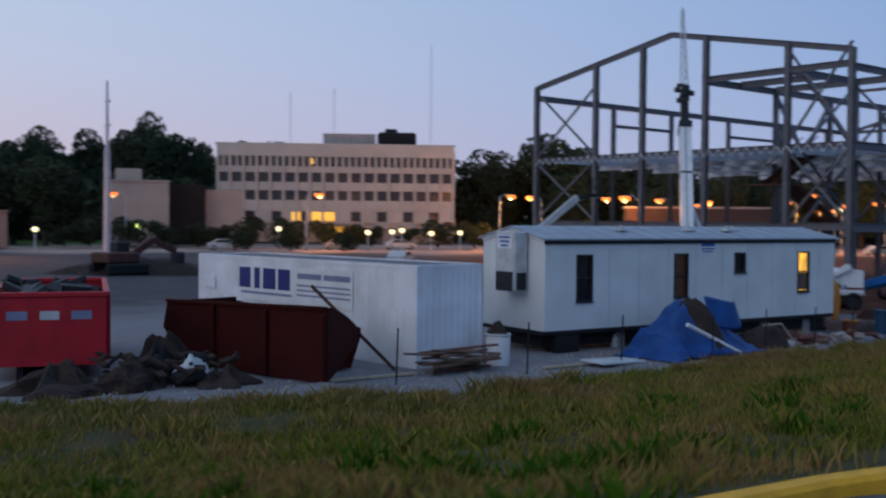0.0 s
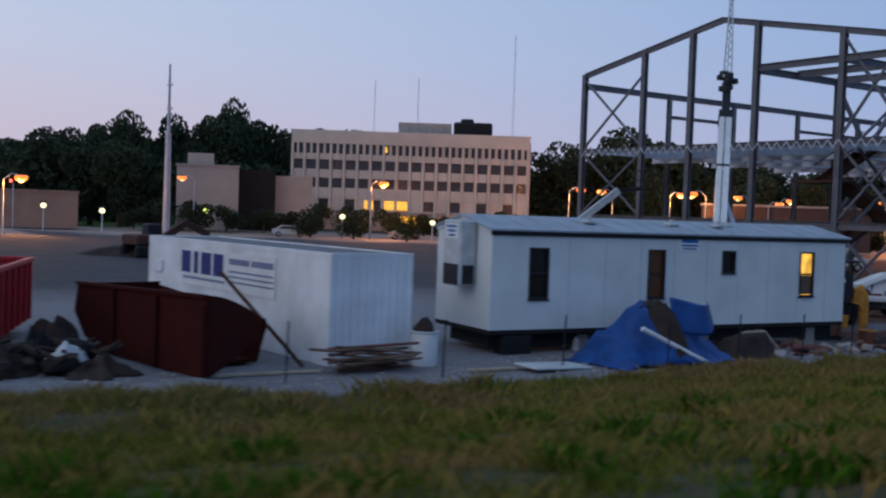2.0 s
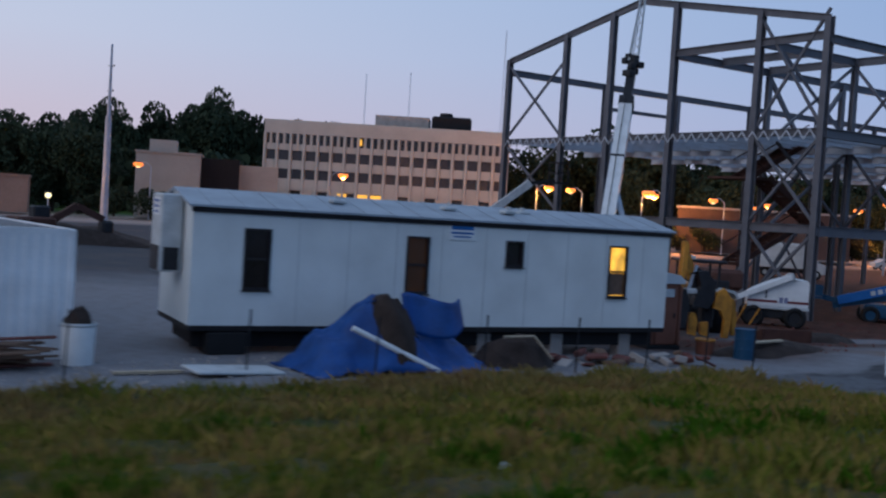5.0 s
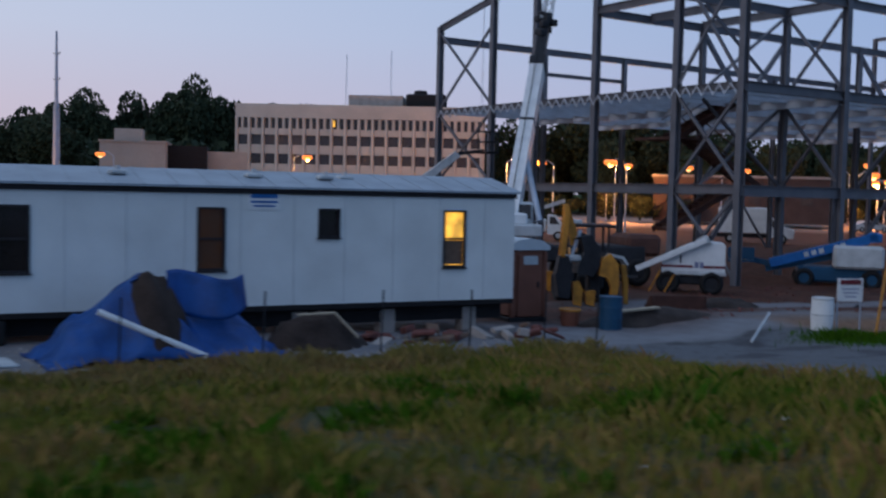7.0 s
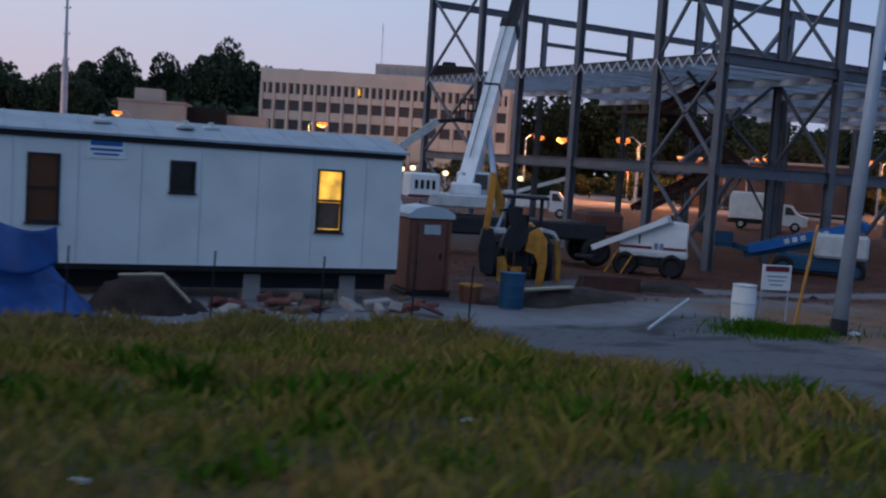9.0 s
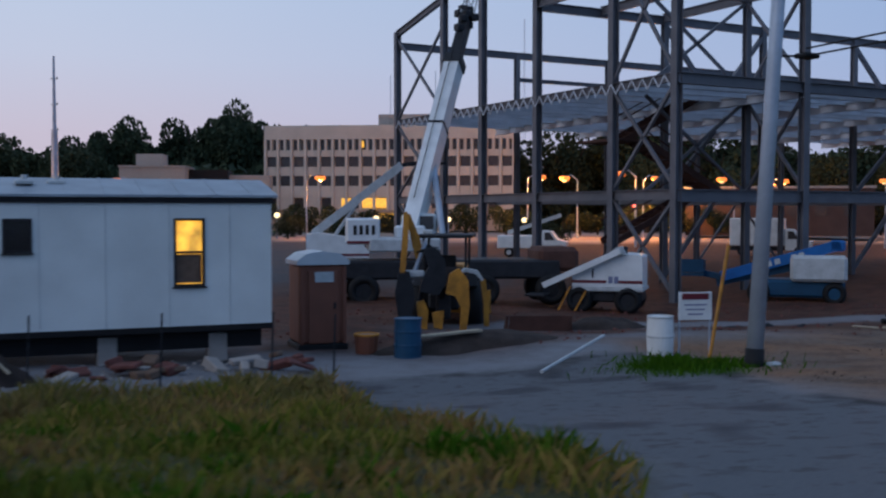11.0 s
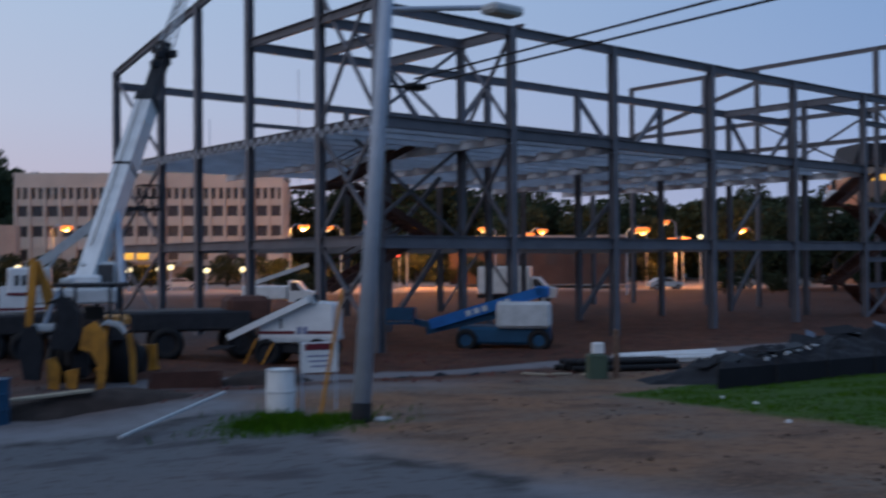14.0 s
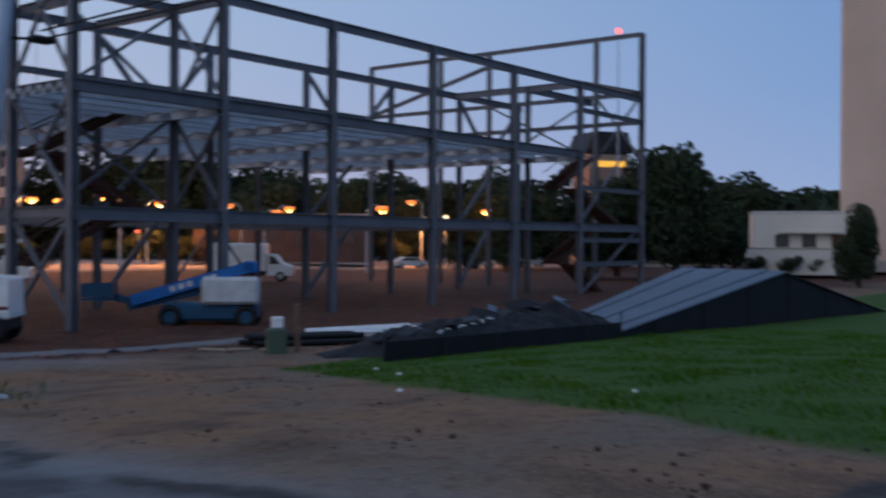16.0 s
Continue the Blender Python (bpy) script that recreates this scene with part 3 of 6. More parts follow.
for i in range(len(xs) - 1):
    for k in range(len(zs) - 1):
        if solid(i, k):
            x0, x1, z0, z1 = xs[i], xs[i + 1], zs[k], zs[k + 1]
            wall.add([(x0, 0, z0), (x1, 0, z0), (x1, 0, z1), (x0, 0, z1), (x0, 0.1, z0), (x1, 0.1, z0), (x1, 0.1, z1), (x0, 0.1, z1)],
                     [(0, 1, 2, 3), (4, 7, 6, 5)] + [f for f, ok in (((0, 4, 5, 1), solid(i, k - 1)), ((3, 2, 6, 7), solid(i, k + 1)), ((0, 3, 7, 4), solid(i - 1, k)), ((1, 5, 6, 2), solid(i + 1, k))) if not ok])
part("front_wall", wall.mesh("front_wall", True), "trailer", trailer)
part("end_wall", Geo().prism([(0.1, TB), (TD, TB), (TD, TT), (TD / 2, TT + 0.33), (0.1, TT)], 0, 0.1, Matrix(((0, 1, 0, 0), (1, 0, 0, 0), (0, 0, 1, 0), (0, 0, 0, 1)))), "trailer", trailer)
part("end_wall", Geo().prism([(0.1, TB), (TD, TB), (TD, TT), (TD / 2, TT + 0.33), (0.1, TT)], TL - 0.1, TL, Matrix(((0, 1, 0, 0), (1, 0, 0, 0), (0, 0, 1, 0), (0, 0, 0, 1)))), "trailer", trailer)
part("back_wall", Geo().box((TL / 2, TD - 0.05, (TB + TT) / 2), (TL - 0.22, 0.1, TT - TB)), "trailer", trailer)
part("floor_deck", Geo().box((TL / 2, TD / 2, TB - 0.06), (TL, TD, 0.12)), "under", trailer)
rf = Geo()
rf.add([(-0.12, -0.12, TT), (TL + 0.12, -0.12, TT), (TL + 0.12, TD / 2, TT + 0.36), (-0.12, TD / 2, TT + 0.36), (TL + 0.12, TD + 0.12, TT), (-0.12, TD + 0.12, TT),
        (-0.12, -0.12, TT + 0.05), (TL + 0.12, -0.12, TT + 0.05), (TL + 0.12, TD / 2, TT + 0.41), (-0.12, TD / 2, TT + 0.41), (TL + 0.12, TD + 0.12, TT + 0.05), (-0.12, TD + 0.12, TT + 0.05)],
       [(0, 1, 2, 3), (3, 2, 4, 5), (6, 9, 8, 7), (9, 11, 10, 8), (0, 6, 7, 1), (4, 10, 11, 5), (0, 3, 9, 6), (3, 5, 11, 9), (1, 7, 8, 2), (2, 8, 10, 4)])
rfo = part("roof", rf, "roof", trailer, "grey seamed metal roof")
for i in range(18):
    x = 0.4 + i * 0.72
    part("roof_seam", Geo().bar((x, -0.1, TT + 0.06), (x, TD / 2, TT + 0.42), 0.03, 0.012), "roof", rfo)
part("trim", Geo().box((TL / 2, -0.02, TT - 0.05), (TL + 0.06, 0.05, 0.13)), "trim", trailer, "dark brown eave trim")
part("trim", Geo().bar((-0.02, 0, TT - 0.02), (-0.02, TD / 2, TT + 0.32), 0.05, 0.1).bar((-0.02, TD / 2, TT + 0.32), (-0.02, TD, TT - 0.02), 0.05, 0.1), "white", trailer, "white gable trim")
# set-in dark panels put the shade below the open trailer into shape and colour
part("underside_shade", Geo().box((TL / 2, 0.35, 0.36), (TL - 0.3, 0.06, 0.44)).box((0.3, TD / 2, 0.36), (0.06, TD - 0.8, 0.44)), "under", trailer, "near-black panels standing in for the shade underneath")
seam = Geo()
for i in range(1, 11):
    x = i * 1.22
    if all(not (h[0] - 0.05 < x < h[1] + 0.05) for h in holes):
        seam.box((x, -0.004, (TB + TT - 0.12) / 2), (0.012, 0.008, TT - TB - 0.14))
part("seam", seam, "white_dirty", trailer)
for i, x in enumerate((1.0, 3.2, 5.4, 7.6, 9.8, 12.0)):
    part("pier", Geo().chunk((x, 0.5, 0.15), (0.4, 0.4, 0.62)), "concrete", trailer, "grey block pier")
for i, (a, b, z0, z1) in enumerate(holes):
    wd = part("window", Geo().box((a + 0.025, 0.02, (z0 + z1) / 2), (0.05, 0.09, z1 - z0)).box((b - 0.025, 0.02, (z0 + z1) / 2), (0.05, 0.09, z1 - z0)).box(((a + b) / 2, 0.02, z0 + 0.025), (b - a - 0.1, 0.09, 0.05)).box(((a + b) / 2, 0.02, z1 - 0.025), (b - a - 0.1, 0.09, 0.05)), "trim", trailer)
    if z1 - z0 > 1:
        part("sash_bar", Geo().box(((a + b) / 2, 0.03, (z0 + z1) / 2), (b - a - 0.1, 0.05, 0.05)), "trim", wd)
    # second and fourth panes glow by emission, with amber reflections put into it
    part("pane", Geo().box(((a + b) / 2, 0.07, (z0 + z1) / 2), (b - a - 0.08, 0.012, z1 - z0 - 0.08)), ("glass", "lit_dim", "glass", "lit")[i], wd, ("", "faintly glowing amber pane", "", "brightly glowing yellow pane")[i])
    if i == 3:
        part("blind", Geo().box(((a + b) / 2, 0.055, z0 + 0.36), (b - a - 0.12, 0.008, 0.58)), "wood", wd, "brown lower blind")
    part("sill", Geo().box(((a + b) / 2, -0.03, z0 - 0.02), (b - a + 0.06, 0.07, 0.03)), "trim", wd)
sgn = part("company_sign", Geo().box((6.62, -0.012, 2.99), (0.72, 0.02, 0.40)), "white", trailer, "small white and blue company sign")
part("print", Geo().box((6.62, -0.025, 3.10), (0.62, 0.006, 0.12)), "blue_paint", sgn)
part("print", Geo().box((6.62, -0.025, 2.96), (0.62, 0.006, 0.05)), "blue_paint", sgn)
part("print", Geo().box((6.62, -0.025, 2.87), (0.5, 0.006, 0.04)), "blue_paint", sgn)
ac = part("air_conditioner", Geo().chunk((-0.28, 1.22, 2.62), (0.5, 0.95, 1.75), 0.04), "white_dirty", trailer, "tall cream wall air conditioner")
part("grille", Geo().box((-0.54, 1.22, 2.05), (0.02, 0.8, 0.55)), "dark_metal", ac, "dark condenser grille")
part("grille", Geo().box((-0.28, 0.735, 2.05), (0.34, 0.02, 0.5)), "dark_metal", ac, "dark side grille")
lb = part("label_plate", Geo().box((-0.535, 1.22, 3.2), (0.012, 0.7, 0.4)), "white", ac)
for k in range(3):
    part("print", Geo().box((-0.545, 1.22, 3.32 - 0.12 * k), (0.006, 0.55 - 0.1 * k, 0.06)), "blue_paint", lb)
for x, y in ((3.6, 0.75), (6.6, 0.8), (8.3, 0.7), (8.9, 1.0)):
    part("roof_vent", Geo().chunk((x, y, TT + 0.30), (0.36, 0.3, 0.10)).rod((x, y, TT + 0.3), (x, y, TT + 0.44), 0.06), "white_dirty", trailer)

# ---- shipping container ----
ct = thing("shipping_container", pose(-4.82, -0.25, 0, 0, 0, 3.6), "long white corrugated steel shipping container on gravel", "container")
CL, CW, CH = 10.75, 2.35, 2.64


def corrugated(length, z0, z1, step=0.28, deep=0.035):
    g, x = Geo(), 0.06
    while x < length - 0.06 - step:
        p = [(x, 0), (x + step * 0.25, 0), (x + step * 0.5, deep), (x + step * 0.75, deep), (x + step, 0)]
        for (a, da), (b, db) in zip(p, p[1:]):
            g.add([(a, da, z0), (b, db, z0), (b, db, z1), (a, da, z1), (a, 0.07, z0), (b, 0.07, z0), (b, 0.07, z1), (a, 0.07, z1)], [(0, 1, 2, 3), (4, 7, 6, 5), (0, 4, 5, 1), (3, 2, 6, 7)])
        x += step
    for x0, x1 in ((0, 0.06), (x, length)):
        g.add([(x0, 0, z0), (x1, 0, z0), (x1, 0, z1), (x0, 0, z1), (x0, 0.07, z0), (x1, 0.07, z0), (x1, 0.07, z1), (x0, 0.07, z1)], [(0, 1, 2, 3), (4, 7, 6, 5), (0, 4, 5, 1), (3, 2, 6, 7)])
    return g


def turned(g, m):
    g.v = [tuple(m @ Vector(p)) for p in g.v]
    return g


part("side_panel", turned(corrugated(CL, 0.15, CH - 0.1, 0.28, 0.02), pose(0, CL, 0, 0, 0, -90)).mesh("panel", True), "container", ct)
part("side_panel", turned(corrugated(CL, 0.15, CH - 0.1, 0.28, 0.02), pose(CW, 0, 0, 0, 0, 90)).mesh("panel", True), "container", ct)
part("end_panel", turned(corrugated(CW, 0.15, CH - 0.1, 0.22, 0.012), pose(0, 0, 0)).mesh("panel", True), "container", ct)
part("end_panel", Geo().box((CW / 2, CL - 0.03, CH / 2), (CW, 0.06, CH - 0.3)), "container", ct)
part("roof_panel", Geo().box((CW / 2, CL / 2, CH - 0.05), (CW - 0.1, CL - 0.1, 0.05)), "container_roof", ct)
for x in (0.05, CW - 0.05):
    for y in (0.05, CL - 0.05):
        part("corner_post", Geo().chunk((x, y, CH / 2), (0.13, 0.13, CH), 0.02), "container", ct)
    part("rail", Geo().box((x, CL / 2, CH - 0.05), (0.1, CL - 0.2, 0.11)), "container", ct)
    part("rail", Geo().box((x, CL / 2, 0.08), (0.1, CL - 0.2, 0.15)), "container", ct)
for y in (0.05, CL - 0.05):
    part("rail", Geo().box((CW / 2, y, CH - 0.05), (CW - 0.2, 0.1, 0.11)), "container", ct)
    part("rail", Geo().box((CW / 2, y, 0.08), (CW - 0.2, 0.1, 0.15)), "container", ct)
bn = part("banner", Geo().box((-0.012, 5.4, 1.85), (0.012, 5.6, 1.05)), "white", ct, "white company banner with blue lettering")
for y, w in ((7.95, 0.62), (7.28, 0.3), (6.62, 0.66), (5.85, 0.62)):
    part("print_block", Geo().box((-0.022, y, 2.0), (0.006, w, 0.62)), "blue_print", bn)
for k, (y, w) in enumerate(((4.6, 1.15), (3.3, 1.2))):
    part("print_bar", Geo().box((-0.022, y, 2.15), (0.006, w, 0.16)), "grey_print", bn)
for k in range(3):
    part("print_bar", Geo().box((-0.022, 3.95, 1.88 - 0.14 * k), (0.006, 2.5, 0.05)), "grey_print", bn)
part("print_bar", Geo().box((-0.022, 6.8, 1.55), (0.006, 2.7, 0.07)), "grey_print", bn)
part("vent", Geo().box((-0.02, 10.0, 1.75), (0.03, 0.6, 0.36)), "deck", ct, "grey wall vent")

# ---- dumpsters ----


def tub(th, L, W, z0, z1, material, ribs=7, flare=0.0):
    """An open-topped steel box with ribs, along local x."""
    for y, s in ((0, 1), (W, -1)):
        sd = Geo().box((L / 2, y + s * 0.03, (z0 + z1) / 2), (L, 0.06, z1 - z0))
        part("side_wall", sd, material, th)
        for i in range(ribs):
            part("rib", Geo().chunk(((i + 0.5) * L / ribs, y - s * 0.05, (z0 + z1) / 2), (0.1, 0.1, z1 - z0 - 0.1), 0.02), material, th)
        part("top_rail", Geo().chunk((L / 2, y - s * 0.01, z1), (L, 0.14, 0.12), 0.02), material, th)
    for x in (0.03, L - 0.03):
        part("end_wall", Geo().box((x, W / 2, (z0 + z1) / 2), (0.06, W - 0.12, z1 - z0)), material, th)
        part("top_rail", Geo().chunk((x, W / 2, z1), (0.14, W, 0.12), 0.02), material, th)
    part("floor_plate", Geo().box((L / 2, W / 2, z0 + 0.04), (L - 0.12, W - 0.12, 0.08)), material, th)
    for y in (0.6, W - 0.6):
        part("skid", Geo().box((L / 2, y, z0 / 2), (L - 0.3, 0.14, z0)), "black", th)


dm = thing("red_dumpster", pose(-11.66, 2.8, 0.0, 0, 0, 69.0), "red open-topped roll-off dumpster full of rubbish", "dumpster")
tub(dm, 6.1, 2.5, 0.35, 2.0, "red_paint")
jk = Geo()
for i in range(40):
    jk.chunk((0, 0, 0), (random.uniform(0.2, 0.9), random.uniform(0.1, 0.5), random.uniform(0.05, 0.3)), 0.02, pose(random.uniform(0.5, 5.6), random.uniform(0.4, 2.1), random.uniform(1.6, 2.08), random.uniform(-25, 25), random.uniform(-25, 25), random.uniform(0, 180)))
part("rubbish", jk, "dark_metal", dm, "heap of dark mixed rubbish", kind="stuff")
for i, (y, w) in enumerate(((0.55, 0.45), (1.25, 0.42), (1.95, 0.45))):
    part("marking", Geo().box((-0.006, y, 1.52), (0.012, w, 0.2)), "grey_print" if i != 1 else "white_dirty", dm)

rd = thing("rusty_dumpster", pose(-8.2, -1.25, 0.0, 0, 0, 98.5), "rusty maroon open-topped steel waste box", "dumpster")
part("side_wall", Geo().prism([(0, 0.05), (5.0, 0.05), (5.9, 0.35), (6.5, 0.9), (6.3, 1.62), (1.6, 1.75), (0, 1.8)], -0.07, 0), "rust", rd)
part("side_wall", Geo().prism([(1.6, 0.05), (5.0, 0.05), (5.9, 0.35), (6.5, 0.9), (6.3, 1.5), (2.6, 1.2), (1.25, 1.1), (1.25, 0.85)], -2.27, -2.2), "rust", rd)
ew = Geo()
for k in range(6):
    p0, p1 = k / 6, (k + 1) / 6
    t0, t1 = 1.8 - 0.7 * p0 ** 1.6, 1.8 - 0.7 * p1 ** 1.6
    a, b = (1.25 * p0 + 0.02, -2.2 * p0), (1.25 * p1 + 0.02, -2.2 * p1)
    d0, d1 = 0.05 + 0.75 * p0 ** 1.3, 0.05 + 0.75 * p1 ** 1.3
    ew.add([(*a, d0), (*b, d1), (*b, t1), (*a, t0), (a[0] + 0.07, a[1], d0), (b[0] + 0.07, b[1], d1), (b[0] + 0.07, b[1], t1), (a[0] + 0.07, a[1], t0)], [(0, 1, 2, 3), (4, 7, 6, 5), (3, 2, 6, 7), (0, 4, 5, 1)])
part("end_wall", ew.mesh("end_wall", True), "rust", rd, "skewed end wall with a slumped top edge")
part("end_wall", Geo().prism([(6.43, 0.9), (6.5, 0.9), (6.3, 1.6), (6.23, 1.6)], -2.2, -0.07), "rust", rd)
part("nose_plate", Geo().prism([(5.0, 0.05), (5.9, 0.35), (6.5, 0.9), (6.44, 0.92), (5.86, 0.41), (5.0, 0.11)], -2.2, -0.07), "rust", rd)
part("floor_plate", Geo().box((3.3, -1.13, 0.1), (3.4, 2.0, 0.08)), "rust", rd)
for x in (0.04, 2.1, 4.2):
    part("rib", Geo().chunk((x, 0.05, 0.86), (0.12, 0.1, 1.55), 0.02), "rust", rd)
part("top_rail", Geo().bar((0, 0.01, 1.78), (1.6, 0.01, 1.74), 0.1, 0.08).bar((1.6, 0.01, 1.74), (6.3, 0.01, 1.61), 0.1, 0.08), "rust", rd)


tagged(part("steel_bar", Geo().bar((-6.72, 1.7, 2.09), (-5.42, -0.15, 0.03), 0.05, 0.08), "rust_stair"), "dark steel bar leaning against the rusty skip", "steel bar")


# ---- small cylindrical and wheeled things ----
def wheel(parent, c, r, w, axis=(0, 1, 0), rim="white_dirty"):
    a = Vector(axis).normalized()
    ty = part("wheel", Geo().torus(c, a, r * 0.72, r * 0.28, 20, 8), "black", parent, "black rubber tyre", smooth=True)
    part("rim", Geo().rod(Vector(c) - a * w * 0.3, Vector(c) + a * w * 0.3, r * 0.55, 14), rim, ty)


# truck crane with raised boom
cr = thing("truck_crane", pose(0, 0, 0), "white truck crane with a raised telescopic boom", "crane")
foot, knee = Vector((23.6, 13.1, 2.3)), Vector((28.25, 17.05, 11.35))
bd = knee - foot
tip = foot + bd * 1.62


def on_boom(s):
    return foot + bd * s


part("boom_section", Geo().bar(on_boom(-0.02), on_boom(0.76), 0.62, 0.8, up=(-0.4, -0.4, 0.5)), "white", cr, "white boom base section")
for s0, s1, w in ((0.735, 0.775, 0.72), (0.44, 0.45, 0.66)):
    part("boom_collar", Geo().bar(on_boom(s0), on_boom(s1), w, w + 0.18, up=(-0.4, -0.4, 0.5)), "dark_metal", cr)
part("boom_section", Geo().bar(on_boom(0.775), on_boom(1.0), 0.42, 0.55, up=(-0.4, -0.4, 0.5)), "dark_metal", cr, "dark inner boom section")
kn = Geo()
for i in range(10):
    kn.chunk(on_boom(0.93 + 0.012 * i) + Vector((random.uniform(-0.3, 0.3), random.uniform(-0.3, 0.3), 0)), (0.35, 0.35, 0.3), 0.04)
part("sheave_block", kn, "dark_metal", cr)
jib = Geo()
side = bd.cross(Vector((0, 0, 1))).normalized()
upv = side.cross(bd).normalized()
ends = []
for j, (p, q) in enumerate(((1, 1), (1, -1), (-1, -1), (-1, 1))):
    a, b = on_boom(1.0) + side * 0.22 * p + upv * 0.22 * q, on_boom(1.6) + side * 0.07 * p + upv * 0.07 * q
    jib.rod(a, b, 0.035, 6)
    ends.append((a, b))
for i in range(12):
    for j in range(4):
        a, b = ends[j], ends[(j + 1) % 4]
        jib.rod(a[0].lerp(a[1], i / 12), b[0].lerp(b[1], (i + 1) / 12), 0.02, 5)
part("lattice_jib", jib, "white_dirty", cr, "slim pale lattice jib")
part("hoist_rope", Geo().rod(on_boom(1.0) + upv * 0.5, on_boom(0.1) + upv * 0.5, 0.02, 5).rod(tip, on_boom(1.0) + upv * 0.35, 0.015, 5), "wire", cr)
cab = pose(22.6, 13.0, 0, 0, 0, -22)
part("counterweight", Geo().chunk((-1.0, 0, 2.25), (1.2, 2.2, 0.95), 0.06, cab), "white", cr, "white counterweight with dark lettering")
for i in range(4):
    part("print_bar", Geo().box((-1.3 + 0.22 * i, -1.11, 2.3), (0.12, 0.012, 0.34), cab), "black", cr)
part("stripe", Geo().box((-1.0, -1.11, 1.86), (1.2, 0.012, 0.09), cab), "sign_red", cr)
part("turntable_deck", Geo().chunk((0.5, 0, 1.75), (2.6, 2.3, 0.5), 0.06, cab), "white_dirty", cr)
op = part("operator_cab", Geo().chunk((1.2, 0.75, 2.35), (1.3, 0.8, 1.1), 0.1, cab), "white_dirty", cr)
part("cab_window", Geo().box((1.2, 0.34, 2.5), (1.0, 0.02, 0.6), cab), "window", op)
part("boom_cradle", Geo().chunk((0.75, -0.2, 2.2), (1.1, 0.9, 0.5), 0.08, cab), "white", cr)
part("chassis", Geo().chunk((1.5, 0, 0.85), (9.5, 2.4, 0.7), 0.08, cab), "dark_metal", cr)
part("drive_cab", Geo().chunk((6.2, 0, 1.2), (1.5, 2.3, 0.9), 0.15, cab), "rust_stair", cr, "low dull brown driving cab")
for x in (-2.2, -1.0, 3.4, 5.9):
    for y in (-1.1, 1.1):
        wheel(cr, cab @ Vector((x, y, 0.1)), 0.6, 0.4, cab.to_3x3() @ Vector((0, 1, 0)), rim="dark_metal")
part("boom_ram", Geo().rod(cab @ Vector((2.0, 0, 2.1)), on_boom(0.33), 0.13), "pole", cr)

# second lift with a long low arm
jl = thing("telescopic_lift", pose(0, 0, 0), "white telescopic boom lift with its arm half raised", "boom lift")
jm = pose(26.9, 28.4, -0.5, 0, 0, -22)
part("turret", Geo().prism([(-1.5, 1.1), (1.7, 1.1), (1.7, 1.5), (0.9, 2.1), (-0.9, 2.4), (-1.5, 2.3)], -1.0, 1.0, jm), "white", jl)
part("stripe", Geo().box((0.1, -1.01, 1.25), (3.2, 0.012, 0.12), jm), "sign_red", jl)
part("chassis", Geo().chunk((0.1, 0, 0.75), (3.4, 2.0, 0.5), 0.06, jm), "dark_metal", jl)
part("arm", Geo().bar((25.8, 28.75, 1.8), (30.1, 27.1, 5.4), 0.3, 0.42), "white_dirty", jl, "long white arm")
part("arm_ram", Geo().rod((26.7, 28.4, 1.5), (27.9, 27.9, 3.4), 0.1), "white_dirty", jl)
part("basket", Geo().bar((30.1, 27.1, 5.4), (31.6, 26.7, 5.6), 0.2, 0.2).box((31.8, 26.6, 6.1), (0.9, 0.9, 0.06)).box((31.8, 26.6, 5.5), (0.9, 0.9, 0.12)).rod((31.4, 26.2, 5.5), (31.4, 26.2, 6.7), 0.04).rod((32.2, 26.2, 5.5), (32.2, 26.2, 6.7), 0.04).rod((31.4, 27, 5.5), (31.4, 27, 6.7), 0.04).rod((32.2, 27, 5.5), (32.2, 27, 6.7), 0.04).box((31.8, 26.6, 6.7), (0.9, 0.9, 0.05)), "dark_metal", jl, "dark work basket")
for x in (-1.2, 1.4):
    for y in (-1, 1):
        wheel(jl, jm @ Vector((x, y, 0.5)), 0.5, 0.35, jm.to_3x3() @ Vector((0, 1, 0)), rim="dark_metal")

# white boom lift on the clay
wlm = pose(30.45, 7.65, -0.62, 0, 0, 135)
wlf = thing("white_boom_lift", wlm, "white boom lift with a red stripe, arm lowered", "boom lift")
hood = part("hood", Geo().prism([(0, 0.95), (0, 1.98), (0.06, 2.06), (0.5, 2.1), (0.95, 2.12), (1.45, 1.95), (2.2, 1.58), (2.42, 1.42), (2.46, 0.95)], 0.1, 1.9), "white", wlf, "white moulded hood")
part("stripe", Geo().box((0.42, 1.905, 1.13), (0.84, 0.012, 0.1)), "sign_red", hood)
part("stripe", Geo().box((1.85, 1.905, 1.13), (1.2, 0.012, 0.1)), "sign_red", hood)
part("hatch", Geo().box((1.72, 1.905, 1.42), (0.06, 0.014, 0.32)), "dark_metal", hood)
for k in range(2):
    part("decal", Geo().box((0.9 + 0.2 * k, 1.905, 1.2), (0.15, 0.014, 0.24)), "grey_print", hood)
part("sill", Geo().chunk((1.2, 1.0, 0.86), (2.5, 1.86, 0.16), 0.04), "white_dirty", wlf)
part("arm", Geo().bar((0.75, 2.06, 2.22), (3.45, 2.06, 0.98), 0.24, 0.2), "white", wlf, "white lowered arm")
part("arm_knuckle", Geo().prism([(0.55, 2.08), (0.7, 2.38), (0.85, 2.36), (1.25, 2.08)], 1.6, 2.0), "white_dirty", wlf)
part("pivot_plate", Geo().chunk((0.62, 1.5, 2.2), (0.1, 0.4, 0.34), 0.03), "dark_metal", wlf)
part("chassis", Geo().chunk((1.3, 0.95, 0.6), (2.5, 1.6, 0.4), 0.06), "dark_metal", wlf)
part("strut", Geo().bar((2.5, 2.0, 0.95), (2.95, 2.0, 0.05), 0.06, 0.06), "yellow", wlf)
